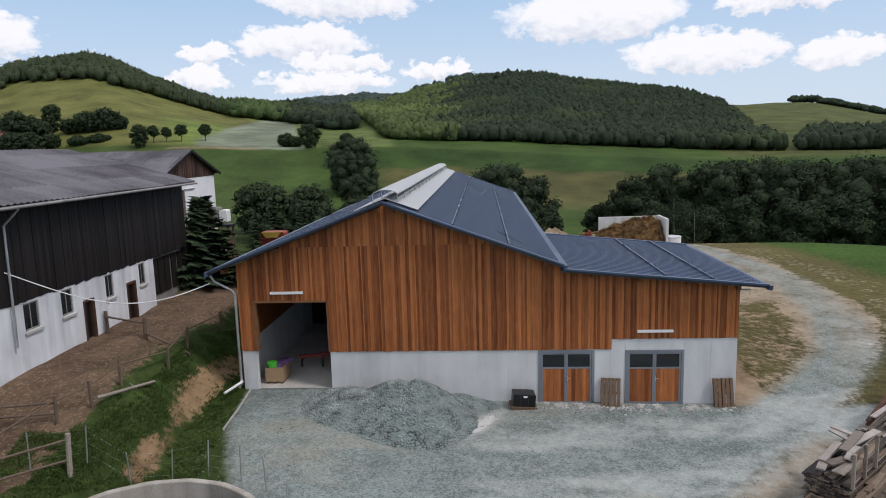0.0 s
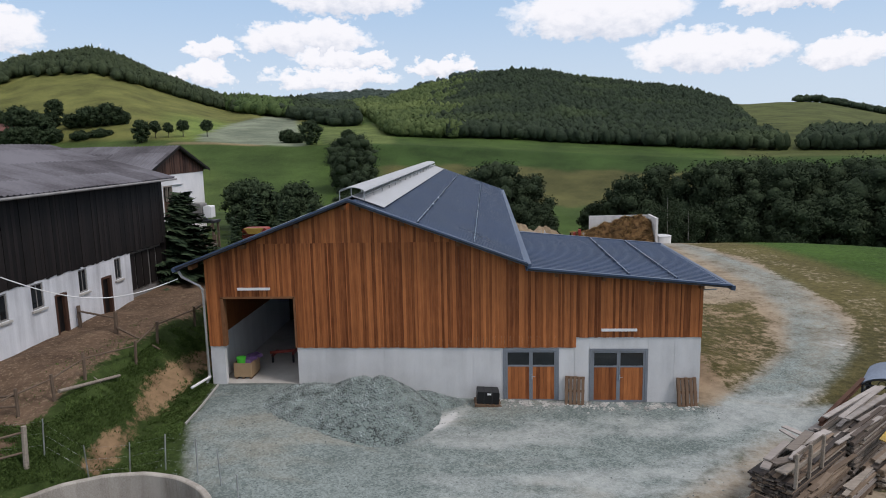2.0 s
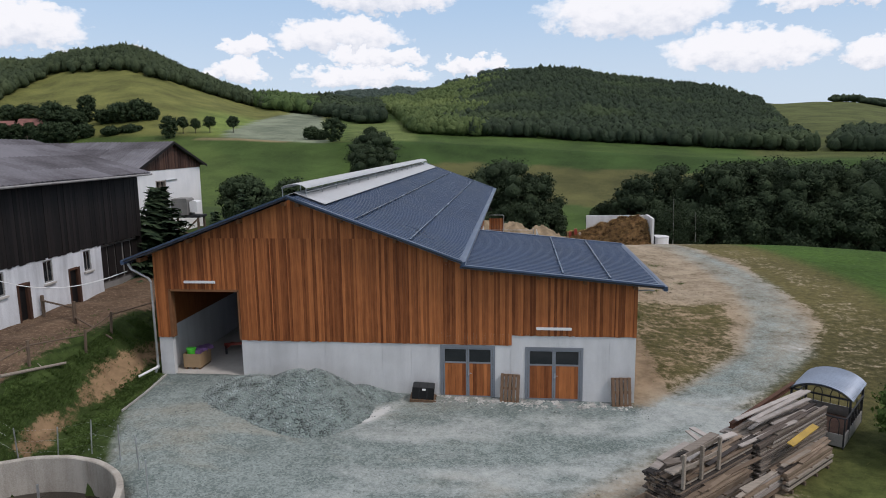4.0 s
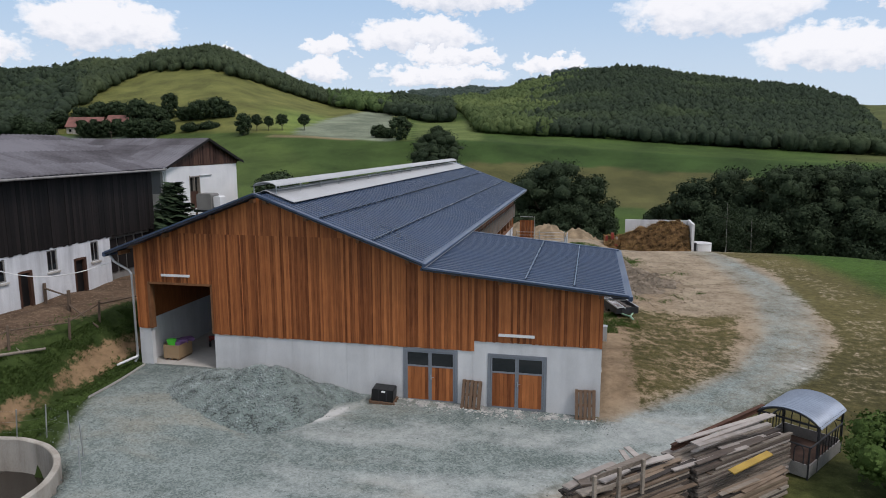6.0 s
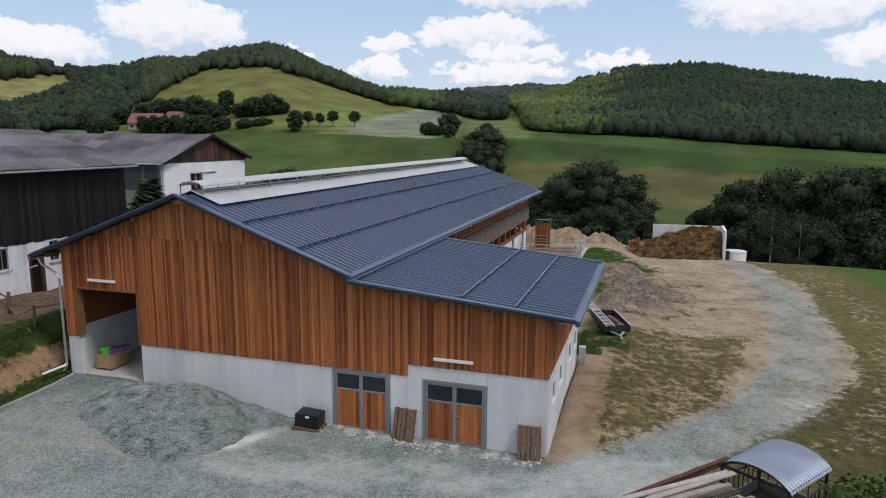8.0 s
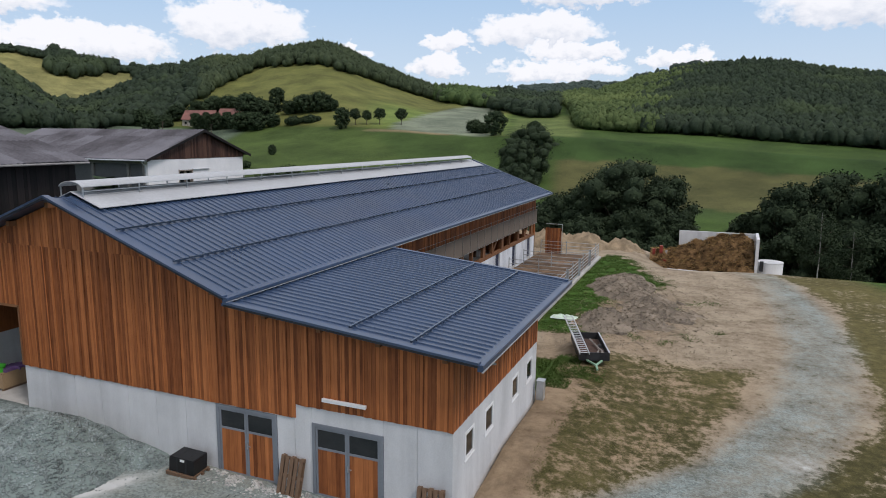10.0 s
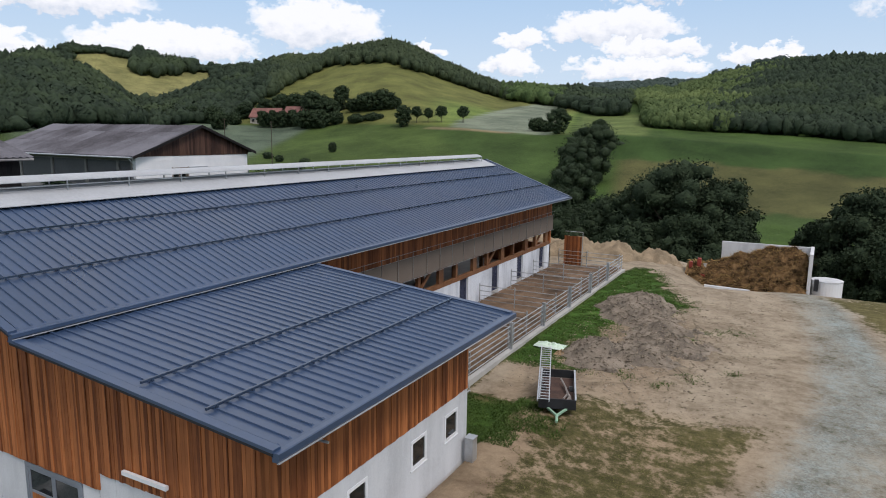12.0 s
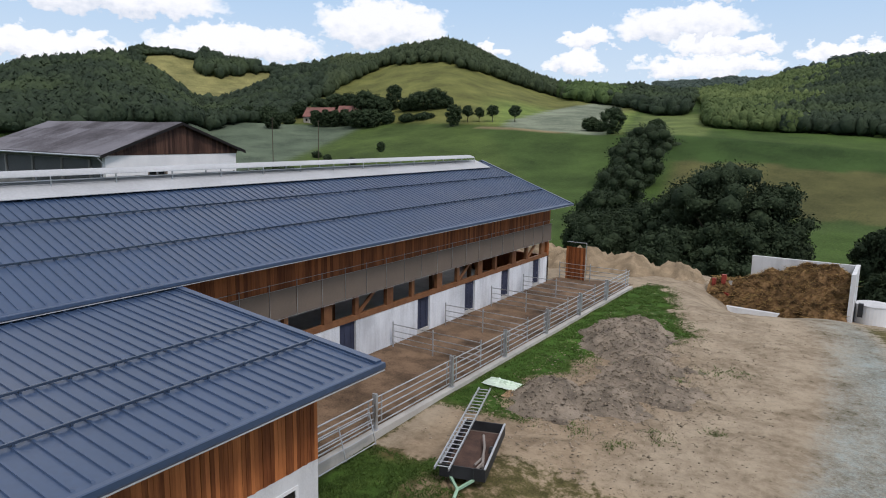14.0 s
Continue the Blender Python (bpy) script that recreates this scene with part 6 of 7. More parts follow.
ct = thing("black_crate", "black wrapped package on a small pallet", "package", pose(1.52, 26.55, 0.02, 0, 4, 4))
part("package", rounded_box(Mesh(), -0.47, 0.45, -0.32, 0.34, 0.118, 0.62, 0.05), BLACK, ct)
part("strap", Mesh().box(-0.20, -0.16, -0.326, 0.346, 0.118, 0.626).box(0.14, 0.18, -0.326, 0.346, 0.118, 0.626), DARK_STEEL, ct)
part("label_sheet", Mesh().box(-0.06, 0.10, -0.332, -0.327, 0.50, 0.58), WHITE_PLASTIC, ct)
for i in range(5):
    part("slat", Mesh().box(-0.55 + i * 0.23, -0.42 + i * 0.23, -0.4, 0.4, 0.09, 0.115), PALLET_WOOD, ct)
for y in (-0.38, 0, 0.3):
    part("bearer", Mesh().box(-0.55, 0.55, y, y + 0.08, 0.0, 0.088), PALLET_WOOD, ct)

bx = thing("pallet_box", "tan plywood box on pallet feet inside the gateway", "box", pose(-9.72, 27.85, 0.6))
bx.scale = (0.74, 0.9, 0.8)
part("side_panel", Mesh().box(0, 1.1, 0, 0.03, 0.12, 0.90), CARDBOARD, bx)
part("side_panel", Mesh().box(0, 1.1, 1.17, 1.2, 0.12, 0.90), CARDBOARD, bx)
part("side_panel", Mesh().box(0, 0.03, 0.03, 1.17, 0.12, 0.90), CARDBOARD, bx)
part("side_panel", Mesh().box(1.07, 1.1, 0.03, 1.17, 0.12, 0.90), CARDBOARD, bx)
part("bottom", Mesh().box(0.03, 1.07, 0.03, 1.17, 0.12, 0.80), CARDBOARD, bx)
for x in (0.05, 0.48, 0.92):
    part("foot", Mesh().box(x, x + 0.13, 0.02, 1.18, 0, 0.119), PALLET_WOOD, bx)
bk = thing("green_tub", "bright green plastic tub on the plywood box", "tub", pose(-9.47, 28.15, 1.24))
part("tub", Mesh().tube((0, 0, 0), (0, 0, 0.26), 0.17, 16, 0.21), GREEN, bk)
part("rim", Mesh().tube((0, 0, 0.24), (0, 0, 0.275), 0.225, 16), GREEN, bk)
PURPLE = plain("purple_sacking", (0.16, 0.09, 0.22), 0.9, 0.0, 0.4, 6.0, 0.6)
sk = thing("feed_sacks", "purple sacks lying in the plywood box", "sack", pose(-9.25, 28.55, 1.24))
for i in range(3):
    part("sack", rounded_box(Mesh(), -0.3, 0.3, -0.2, 0.2, 0, 0.16, 0.07), PURPLE, sk, m=pose(0.12 * i - 0.1, 0.25 * i - 0.2, 0.02 * i, 0, 0, 25 * i))
rt = thing("red_implement", "red farm implement parked inside the gateway", "implement", pose(-8.2, 30.4, 0.6))
part("frame", Mesh().beam((-0.7, 0, 0.4), (0.8, 0.2, 0.5), 0.12, 0.12).beam((-0.5, -0.3, 0.35), (-0.5, 0.5, 0.35), 0.1, 0.1).beam((0.5, -0.3, 0.45), (0.5, 0.6, 0.45), 0.1, 0.1), RED, rt)
for x in (-0.5, 0.5):
    part("leg", Mesh().box(x - 0.04, x + 0.04, -0.3, -0.22, 0, 0.4), DARK_STEEL, rt)

# white drain pipe and kerb by the corner
dr = thing("drain_pipe", "white plastic drain pipe under the downpipe", "pipe", pose(0, 0, 0))
part("pipe", Mesh().tube((-10.44, 26.95, 1.02), (-10.95, 26.2, 0.80), 0.055, 10), WHITE_PLASTIC, dr)
part("socket", Mesh().tube((-10.50, 27.0, 0.92), (-10.44, 26.95, 1.06), 0.07, 10), STEEL, dr)
kb = Mesh()
for i in range(9):
    a, b = 27.0 - i * 0.45, 26.57 - i * 0.45
    xa, xb = -10.12 + 0.092 * (27.0 - a), -10.12 + 0.092 * (27.0 - b)
    kb.beam((xa, a, height_at(xa, a) - 0.02), (xb, b, height_at(xb, b) - 0.02), 0.05, 0.20)
tagged(part("yard_edging", kb, SLAB, None), "narrow concrete edging along the gravel", "edging", kind="structure")
gb = thing("grey_meter_box", "small grey cabinet at the barn corner", "box", pose(10.62, 36.15, 0.38))
part("body", rounded_box(Mesh(), -0.14, 0.14, -0.16, 0.16, -0.2, 0.78, 0.03), STEEL, gb)
part("lid", Mesh().box(-0.16, 0.16, -0.18, 0.18, 0.781, 0.81), STEEL, gb)
br = thing("roof_bracket", "pale pipe stub under the lean-to eave", "pipe", pose(10.45, 28.2, 4.45))
part("pipe", Mesh().tube((-0.15, 0, 0), (0.75, 0.0, 0.02), 0.03), STEEL, br)


# ---- lumber and feeder ----
RUST_EARTH = plain("earth_load", (0.075, 0.045, 0.035), 0.95, 0.0, 0.5, 5.0, 0.6)
PILE = pose(9.5, 18.2, 0.0, 0, 0, math.degrees(math.atan2(0.69, 0.72)))


def lumber(name, u0, u1, v0, v1, top, seed, label, mats, thick=0.05, z0=0.0):
    rnd = random.Random(seed)
    v0, v1 = -v1, -v0
    st = thing(name, label, "lumber", PILE @ pose(0, 0, height_at(9.5 + 0.72 * (u0 + u1) / 2, 18.2 + 0.69 * (u0 + u1) / 2)), "timber stacks beside the track")
    z = z0 + 0.10
    for u in np.linspace(u0 + 0.3, u1 - 0.3, 4):
        part("bearer", Mesh().box(u - 0.05, u + 0.05, v0 - 0.05, v1 + 0.05, z0 - 0.15, z), POST_WOOD, st)
    layer = 0
    while z < top:
        if layer and layer % 4 == 0:
            for u in np.linspace(u0 + 0.5, u1 - 0.5, 3):
                part("batten", Mesh().box(u - 0.03, u + 0.03, v0 - rnd.uniform(0, 0.1), v1 + rnd.uniform(0, 0.15), z, z + 0.03), POST_WOOD, st)
            z += 0.032
        v = v0 + rnd.uniform(-0.05, 0.05)
        last = z + thick + 0.01 >= top
        while v < v1 - 0.05:
            w = rnd.choice((0.10, 0.13, 0.16, 0.2))
            loose = 3.0 if last else 1.0
            a, b = u0 + rnd.uniform(-0.03, 0.06) * loose, u1 + rnd.uniform(-0.10, 0.06) * loose
            if rnd.random() < (0.4 if last else 0.06):
                a += (u1 - u0) * rnd.uniform(0, 0.4)
            part("plank", Mesh().box(a, b, v, v + w - 0.006, z, z + thick - 0.004), rnd.choice(mats), st)
            v += w + (rnd.uniform(0, 0.08) if last else rnd.uniform(0, 0.015))
        z += thick
        layer += 1
    for i in range(7):
        u, v, a = rnd.uniform(u0 + 0.8, u1 - 0.8), rnd.uniform(v0 + 0.1, v1 - 0.1), rnd.uniform(-4, 4)
        ln = rnd.uniform(0.7, 1.7)
        part("plank", Mesh().box(-ln, ln, -0.07, 0.07, 0, 0.035), rnd.choice(mats), st, m=pose(u, v, z + 0.01 + i * 0.012, 0, rnd.uniform(-1.5, 1.5), a))
    return st


PALE_WOOD = board_wood("pale_planks", (0.24, 0.215, 0.195), (0.52, 0.48, 0.45), stretch=(1.5, 1.5, 9))
DARK_WOOD = board_wood("dark_shuttering_boards", (0.035, 0.030, 0.028), (0.16, 0.13, 0.11), stretch=(1.5, 1.5, 9))
WARM_WOOD = board_wood("warm_planks", (0.13, 0.095, 0.068), (0.32, 0.25, 0.185), stretch=(1.5, 1.5, 9))
lumber("lumber_stack", 0.1, 4.0, -0.56, 0.60, 1.38, 1, "stack of dark shuttering boards with loose planks on top", [DARK_WOOD, DARK_WOOD, DARK_WOOD, GREY_WOOD, WARM_WOOD], 0.05)
lumber("lumber_stack", 0.35, 3.4, 0.64, 0.90, 0.92, 2, "narrow stack of long brown boards", [WARM_WOOD, WARM_WOOD, GREY_WOOD], 0.06)
lumber("lumber_stack", 4.15, 8.8, -0.50, 0.80, 1.40, 3, "stack of pale and grey planks", [GREY_WOOD, PALE_WOOD, GREY_WOOD, DARK_WOOD], 0.06)
lumber("lumber_stack", 2.1, 4.9, 1.05, 1.38, 0.55, 4, "low stack of weathered planks and beams", [WARM_WOOD, GREY_WOOD, PALE_WOOD], 0.09)
lumber("lumber_stack", 4.3, 7.4, 0.98, 1.60, 0.66, 5, "stack of weathered planks and beams", [WARM_WOOD, GREY_WOOD, WARM_WOOD, DARK_WOOD], 0.085)
yb = thing("yellow_board", "yellow shuttering board lying on the planks", "board", PILE @ pose(6.0, -0.93, 0.08, 14, 0, 4))
part("board", Mesh().box(-1.05, 1.05, -0.10, 0.10, 1.16, 1.19), YELLOW, yb)
part("edge", Mesh().box(-1.05, 1.05, -0.115, -0.101, 1.15, 1.20), YELLOW, yb)
for k, (u, v, a, ln) in enumerate(((6.6, -0.15, 2, 2.2), (6.75, 0.12, -1, 2.1), (6.3, 0.42, 2, 1.7))):
    wb = thing("loose_plank", "long pale plank on the timber stack", "plank", PILE @ pose(u, -v, 1.66 + 0.03 * (k % 3) - (0.08 if u < 4 else 0), 0, 0.5, -a), "pale planks on the stacks")
    part("plank", Mesh().box(-ln, ln, -0.085, 0.085, 0, 0.04), PALE_WOOD, wb)
rk = thing("wooden_rack", "upright grey slatted rack on the timber stack", "rack", PILE @ pose(0.12, -0.63, 0.0))
for u in (0.05, 0.95, 1.87):
    part("post", Mesh().box(u - 0.045, u + 0.045, -0.04, 0.04, 1.10, 2.12), GREY_WOOD, rk)
for z in (1.62, 2.03):
    part("rail", Mesh().box(-0.05, 1.98, 0.041, 0.075, z - 0.06, z + 0.06), GREY_WOOD, rk)
# short ends and offcuts lying across the first stack
for k, (u, v, a, ln, w) in enumerate(((0.55, 0.25, 12, 0.75, 0.12), (0.8, -0.1, -18, 0.55, 0.14), (1.1, 0.3, 4, 0.8, 0.10), (1.35, -0.2, 9, 0.6, 0.12), (0.45, -0.35, -6, 0.5, 0.16), (2.5, 0.45, 62, 0.5, 0.08), (2.85, 0.5, 70, 0.45, 0.10), (2.2, 0.1, 5, 0.9, 0.13), (3.0, 0.0, -8, 0.8, 0.12))):
    ob = thing("offcut", "short greyish offcut lying on the timber stack", "plank", PILE @ pose(u, v, 1.50 + 0.035 * (k % 4), 0, 2 - k % 3, a), "offcuts on the stack")
    part("plank", Mesh().box(-ln, ln, -w, w, 0, 0.045), (PALE_WOOD, GREY_WOOD, PALE_WOOD)[k % 3], ob)
wx = thing("open_crate", "open wooden crate with blue canisters", "crate", pose(9.0, 17.6, 0.28, 0, 0, 40))
part("wall", Mesh().box(-0.5, 0.5, -0.4, -0.37, 0, 0.5).box(-0.5, 0.5, 0.37, 0.4, 0, 0.5).box(-0.5, -0.47, -0.37, 0.37, 0, 0.5).box(0.47, 0.5, -0.37, 0.37, 0, 0.5).box(-0.5, 0.5, -0.4, 0.4, -0.38, 0.0), WARM_WOOD, wx)
for i in range(3):
    part("canister", rounded_box(Mesh(), -0.42 + i * 0.28, -0.18 + i * 0.28, -0.25, 0.2, 0.0, 0.42, 0.05), BLUE, wx)
rb = thing("rusty_beam", "long rusty steel beam lying on the timber stack", "beam", pose(0, 0, 0))
RUST = plain("rusty_steel", (0.085, 0.042, 0.028), 0.85, 0.2, 0.4, 5.0, 0.3)
part("web", Mesh().beam((12.40, 21.45, 1.47), (15.92, 25.50, 1.47), 0.05, 0.13), RUST, rb)
part("flange", Mesh().beam((12.40, 21.45, 1.548), (15.92, 25.50, 1.548), 0.14, 0.022).beam((12.40, 21.45, 1.392), (15.92, 25.50, 1.392), 0.14, 0.022), RUST, rb)


def feeder():
    fz = height_at(17.0, 25.4)
    f = thing("hay_feeder", "roofed steel hay feeder for cattle", "feeder", pose(17.32, 24.0, fz, 0, 0, math.degrees(math.atan2(0.81, 0.58))))
    L, W, H = 2.3, 2.0, 1.55
    F0 = -0.7  # the tray reaches out in front of the roof
    part("tray_floor", Mesh().box(F0 + 0.05, L - 0.05, 0.05, W - 0.05, 0.091, 0.12), RUST_EARTH, f)
    part("tray", Mesh().box(F0, L, 0, 0.04, 0.05, 0.50).box(F0, L, W - 0.04, W, 0.05, 0.50).box(F0, F0 + 0.04, 0.04, W - 0.04, 0.05, 0.50).box(L - 0.04, L, 0.04, W - 0.04, 0.05, 0.50).box(F0 + 0.04, L - 0.04, 0.04, W - 0.04, 0.05, 0.09), DULL_STEEL, f, "dull grey steel hay tray")
    for x in (0.03, L - 0.03):
        for y in (0.03, W - 0.03):
            part("post", Mesh().box(x - 0.035, x + 0.035, y - 0.035, y + 0.035, 0, H), DARK_STEEL, f)
    part("top_frame", Mesh().box(0, L, 0, 0.06, H, H + 0.06).box(0, L, W - 0.06, W, H, H + 0.06).box(0, 0.06, 0.06, W - 0.06, H, H + 0.06).box(L - 0.06, L, 0.06, W - 0.06, H, H + 0.06), DARK_STEEL, f)
    part("mid_rail", Mesh().tube((F0, 0, 1.12), (L, 0, 1.12), 0.03).tube((F0, W, 1.12), (L, W, 1.12), 0.03).tube((F0, 0, 1.12), (F0, W, 1.12), 0.03).tube((F0, 0.03, 0), (F0, 0.03, 1.12), 0.03).tube((F0, W - 0.03, 0), (F0, W - 0.03, 1.12), 0.03).tube((L, 0, 1.15), (L, W, 1.15), 0.025), DARK_STEEL, f)

    def hoop(a, b):
        a, b = Vector(a), Vector(b)
        pts = [a, a + Vector((0, 0, 0.38))]
        for t in (30, 60, 90, 120, 150):
            pts.append((a + b) / 2 + (a - b) / 2 * math.cos(radians(t)) + Vector((0, 0, 0.38 + 0.22 * math.sin(radians(t)))))
        pts += [b + Vector((0, 0, 0.38)), b]
        part("feed_hoop", Mesh().path(pts, 0.018, 6), DARK_STEEL, f)

    for i in range(4):
        s = 0.18 + i * 0.56
        for y in (0.02, W - 0.02):
            hoop((s, y, 0.5), (s + 0.3, y, 0.5))
    for i in range(3):
        s = 0.2 + i * 0.6
        for x in (F0 + 0.02, L - 0.02):
            hoop((x, s, 0.5), (x, s + 0.3, 0.5))
    # arched corrugated roof, corrugations over the arch
    vs, fs = [], []
    nu, nv = 64, 14
    for j in range(nv + 1):
        t = math.pi * (0.14 + 0.72 * j / nv)
        y, z = W / 2 - 1.16 * math.cos(t), H - 0.30 + 0.70 * math.sin(t)
        for i in range(nu + 1):
            x = -0.05 + (L + 0.1) * i / nu
            vs.append((x, y, z + 0.034 * (1, 0, -1, 0)[i % 4]))
    for j in range(nv):
        for i in range(nu):
            k = j * (nu + 1) + i
            fs.append((k, k + 1, k + nu + 2, k + nu + 1))
    part("roof", Mesh().add(vs, fs), GALV_SHEET, f, "bluish corrugated arched roof", smooth=True)
    for x in (0.0, L):
        pts = [(x, W / 2 - 1.11 * math.cos(math.pi * (0.14 + 0.72 * j / 10)), H - 0.32 + 0.68 * math.sin(math.pi * (0.14 + 0.72 * j / 10))) for j in range(11)]
        part("roof_bow", Mesh().path(pts, 0.02, 6), DARK_STEEL, f)


feeder()


# ---- slurry pit, bank and old yard ----
PX, PY, PR = -9.6, 16.1, 3.5


def pit():
    p = thing("slurry_pit", "round concrete slurry pit with worn rim", "tank", pose(PX, PY, 0))
    n = 64
    vs, fs = [], []
    for r, z in ((PR, -1.8), (PR, 0.45), (PR - 0.03, 0.48), (PR - 0.19, 0.48), (PR - 0.22, 0.45), (PR - 0.22, -1.8)):
        vs += [(r * math.cos(2 * math.pi * i / n), r * math.sin(2 * math.pi * i / n), z + 0.01 * math.sin(i * 1.7)) for i in range(n)]
    for k in range(5):
        fs += [(k * n + i, k * n + (i + 1) % n, (k + 1) * n + (i + 1) % n, (k + 1) * n + i) for i in range(n)]
    part("ring_wall", Mesh().add(vs, fs), OLD_CONCRETE, p)
    part("slurry", Mesh().add([(3.3 * math.cos(2 * math.pi * i / n), 3.3 * math.sin(2 * math.pi * i / n), -0.75) for i in range(n)], [tuple(range(n))]), SLURRY, p, "dark still slurry")
    part("post", Mesh().tube((0.2, 1.7, -1.5), (0.15, 1.75, 0.35), 0.04), STEEL, p)


SLURRY = plain("dark_slurry", (0.035, 0.030, 0.024), 0.25, 0.0, 0.3, 1.0, 0.03, 0.5)
pit()


def wood_post(x, y, h, r, mat, name="fence_post", label="weathered round wooden fence post"):
    z = height_at(x, y)
    ob = part(name, Mesh().tube((0, 0, -0.3), (0.02, 0.01, h), r, 8, r * 0.92), mat, None, m=pose(x, y, z, random.uniform(-3, 3), random.uniform(-3, 3), 0))
    return tagged(ob, label, "post", "posts of the yard fence")


def rails(name, pts, hs, r, label):
    f = thing(name, label, "rail", pose(0, 0, 0), "rails of the yard fence")
    for h in hs:
        for (x0, y0), (x1, y1) in zip(pts, pts[1:]):
            part("pole", Mesh().tube((x0, y0, height_at(x0, y0) + h + random.uniform(-0.05, 0.05)), (x1, y1, height_at(x1, y1) + h + random.uniform(-0.05, 0.05)), r, 7, r * 0.8), POST_WOOD, f)


YARD_FENCE = [(-15.8, 18.4), (-14.7, 20.96), (-14.0, 21.9), (-13.64, 23.25), (-13.15, 26.0), (-13.18, 27.95), (-13.4, 32.3), (-13.5, 37.5)]
for x, y in YARD_FENCE:
    wood_post(x, y, 1.0, 0.062, POST_WOOD)
rails("yard_rails", YARD_FENCE, (0.80,), 0.034, "crooked wooden pole rail along the bank")
rails("yard_rails", [(-20.2, 19.6), (-17.2, 20.6), (-14.7, 20.96)], (0.35, 0.72), 0.045, "crooked wooden pole rails into the yard")
BARN_FENCE = [(-17.8, 29.7), (-15.4, 28.6)]
for x, y in BARN_FENCE:
    wood_post(x, y, 1.05, 0.09, POST_WOOD)
rails("yard_rails", BARN_FENCE, (0.75,), 0.05, "wooden pole rail by the byre door")
rails("yard_rails", [(-15.4, 28.6), (-12.8, 27.4)], (0.3,), 0.05, "fallen wooden pole by the byre door")
LOW = [(-13.75, 21.85), (-12.92, 24.35)]
lg = thing("grey_log", "weathered grey log lying on the bank", "log", pose(0, 0, 0))
log_line = [(LOW[0][0] + (LOW[1][0] - LOW[0][0]) * k / 6, LOW[0][1] + (LOW[1][1] - LOW[0][1]) * k / 6) for k in range(7)]
log_top = max(height_at(*p) - height_at(*LOW[0]) - (height_at(*LOW[1]) - height_at(*LOW[0])) * k / 6 for k, p in enumerate(log_line)) + 0.05
part("log", Mesh().tube((*LOW[0], height_at(*LOW[0]) + log_top), (*LOW[1], height_at(*LOW[1]) + log_top), 0.07, 8, 0.055), GREY_WOOD, lg)
part("branch_stub", Mesh().tube((-13.2, 23.5, height_at(-13.2, 23.5) + 0.0), (-13.32, 23.3, height_at(-13.2, 23.5) + 0.3), 0.02, 6), GREY_WOOD, lg)
tagged(wood_post(-12.9, 18.7, 1.35, 0.085, GREY_WOOD, "gate_post", "greyed wooden gate post"), "", "post")
rails("pit_rails", [(-15.7, 16.0), (-12.9, 18.7)], (0.55, 1.15), 0.045, "grey pole rails beside the pit")
for x, y in ((-14.3, 18.9), (-12.7, 19.3), (-11.6, 19.75), (-10.4, 20.1), (-9.2, 20.2), (-8.0, 19.95), (-7.0, 19.4), (-5.9, 18.0)):
    ob = part("wire_fence_stake", Mesh().tube((0, 0, -0.3), (0.03, 0, 1.25), 0.022, 6), STEEL, None, m=pose(x, y, height_at(x, y), 0, random.uniform(-4, 4), 0))
    tagged(ob, "thin steel fence stake beside the pit", "post", "stakes round the slurry pit")
wf = Mesh()
ST = [(-14.3, 18.9), (-12.7, 19.3), (-11.6, 19.75), (-10.4, 20.1), (-9.2, 20.2), (-8.0, 19.95), (-7.0, 19.4), (-5.9, 18.0)]
for h in (0.35, 0.75, 1.15):
    for a, b in zip(ST, ST[1:]):
        wf.tube((*a, height_at(*a) + h), (*b, height_at(*b) + h), 0.0013, 4)
tagged(part("fence_wire", wf, STEEL, None), "thin fence wires between the stakes", "wire", kind="stuff")
cb = Mesh()
pts = []
for i in range(25):
    t = i / 24
    pts.append((-18.0 + 6.5 * t, 23.7 + 3.25 * t, 6.55 - 1.2 * t - 1.15 * math.sin(math.pi * t) * (0.75 + 0.25 * t)))
tagged(part("sagging_cable", cb.path(pts, 0.022, 6), WHITE_PLASTIC, None), "white cable sagging between the barns", "cable")

# behind the old barn
tk = thing("water_container", "grey and white containers on a timber stand", "container", pose(-20.6, 50.2, 4.6))
part("tank", rounded_box(Mesh(), -0.9, 0.4, -0.6, 0.6, 0.7, 2.0, 0.15), GREY_WALL, tk)
part("tank", rounded_box(Mesh(), 0.5, 1.1, -0.4, 0.4, 0.9, 1.8, 0.12), WHITE_PLASTIC, tk)
part("frame", Mesh().box(-1.2, 1.4, -0.6, 0.6, 0.5, 0.69), DARK_STEEL, tk)
for x in (-1.0, 1.2):
    for y in (-0.5, 0.5):
        part("leg", Mesh().box(x - 0.07, x + 0.07, y - 0.07, y + 0.07, -2.8, 0.5), POST_WOOD, tk)
part("brace", Mesh().beam((-1.0, -0.58, -1.6), (1.2, -0.58, 0.4), 0.04, 0.12), POST_WOOD, tk)
tf = thing("stacked_pallets", "weathered platform of planks and posts", "platform", pose(-19.4, 46.5, 2.4))
part("deck", Mesh().box(-1.2, 1.2, -1, 1, 1.35, 1.5), GREY_WOOD, tf)
for x in (-1.1, 1.1):
    for y in (-0.9, 0.9):
        part("leg", Mesh().box(x - 0.08, x + 0.08, y - 0.08, y + 0.08, -1, 2.1), POST_WOOD, tf)
rm = thing("red_machine", "red and yellow farm machine behind the barn", "machine", pose(-14.9, 46.6, 3.2))
part("body", rounded_box(Mesh(), -0.9, 0.9, -0.5, 0.5, 0.9, 1.9, 0.2), RED, rm)
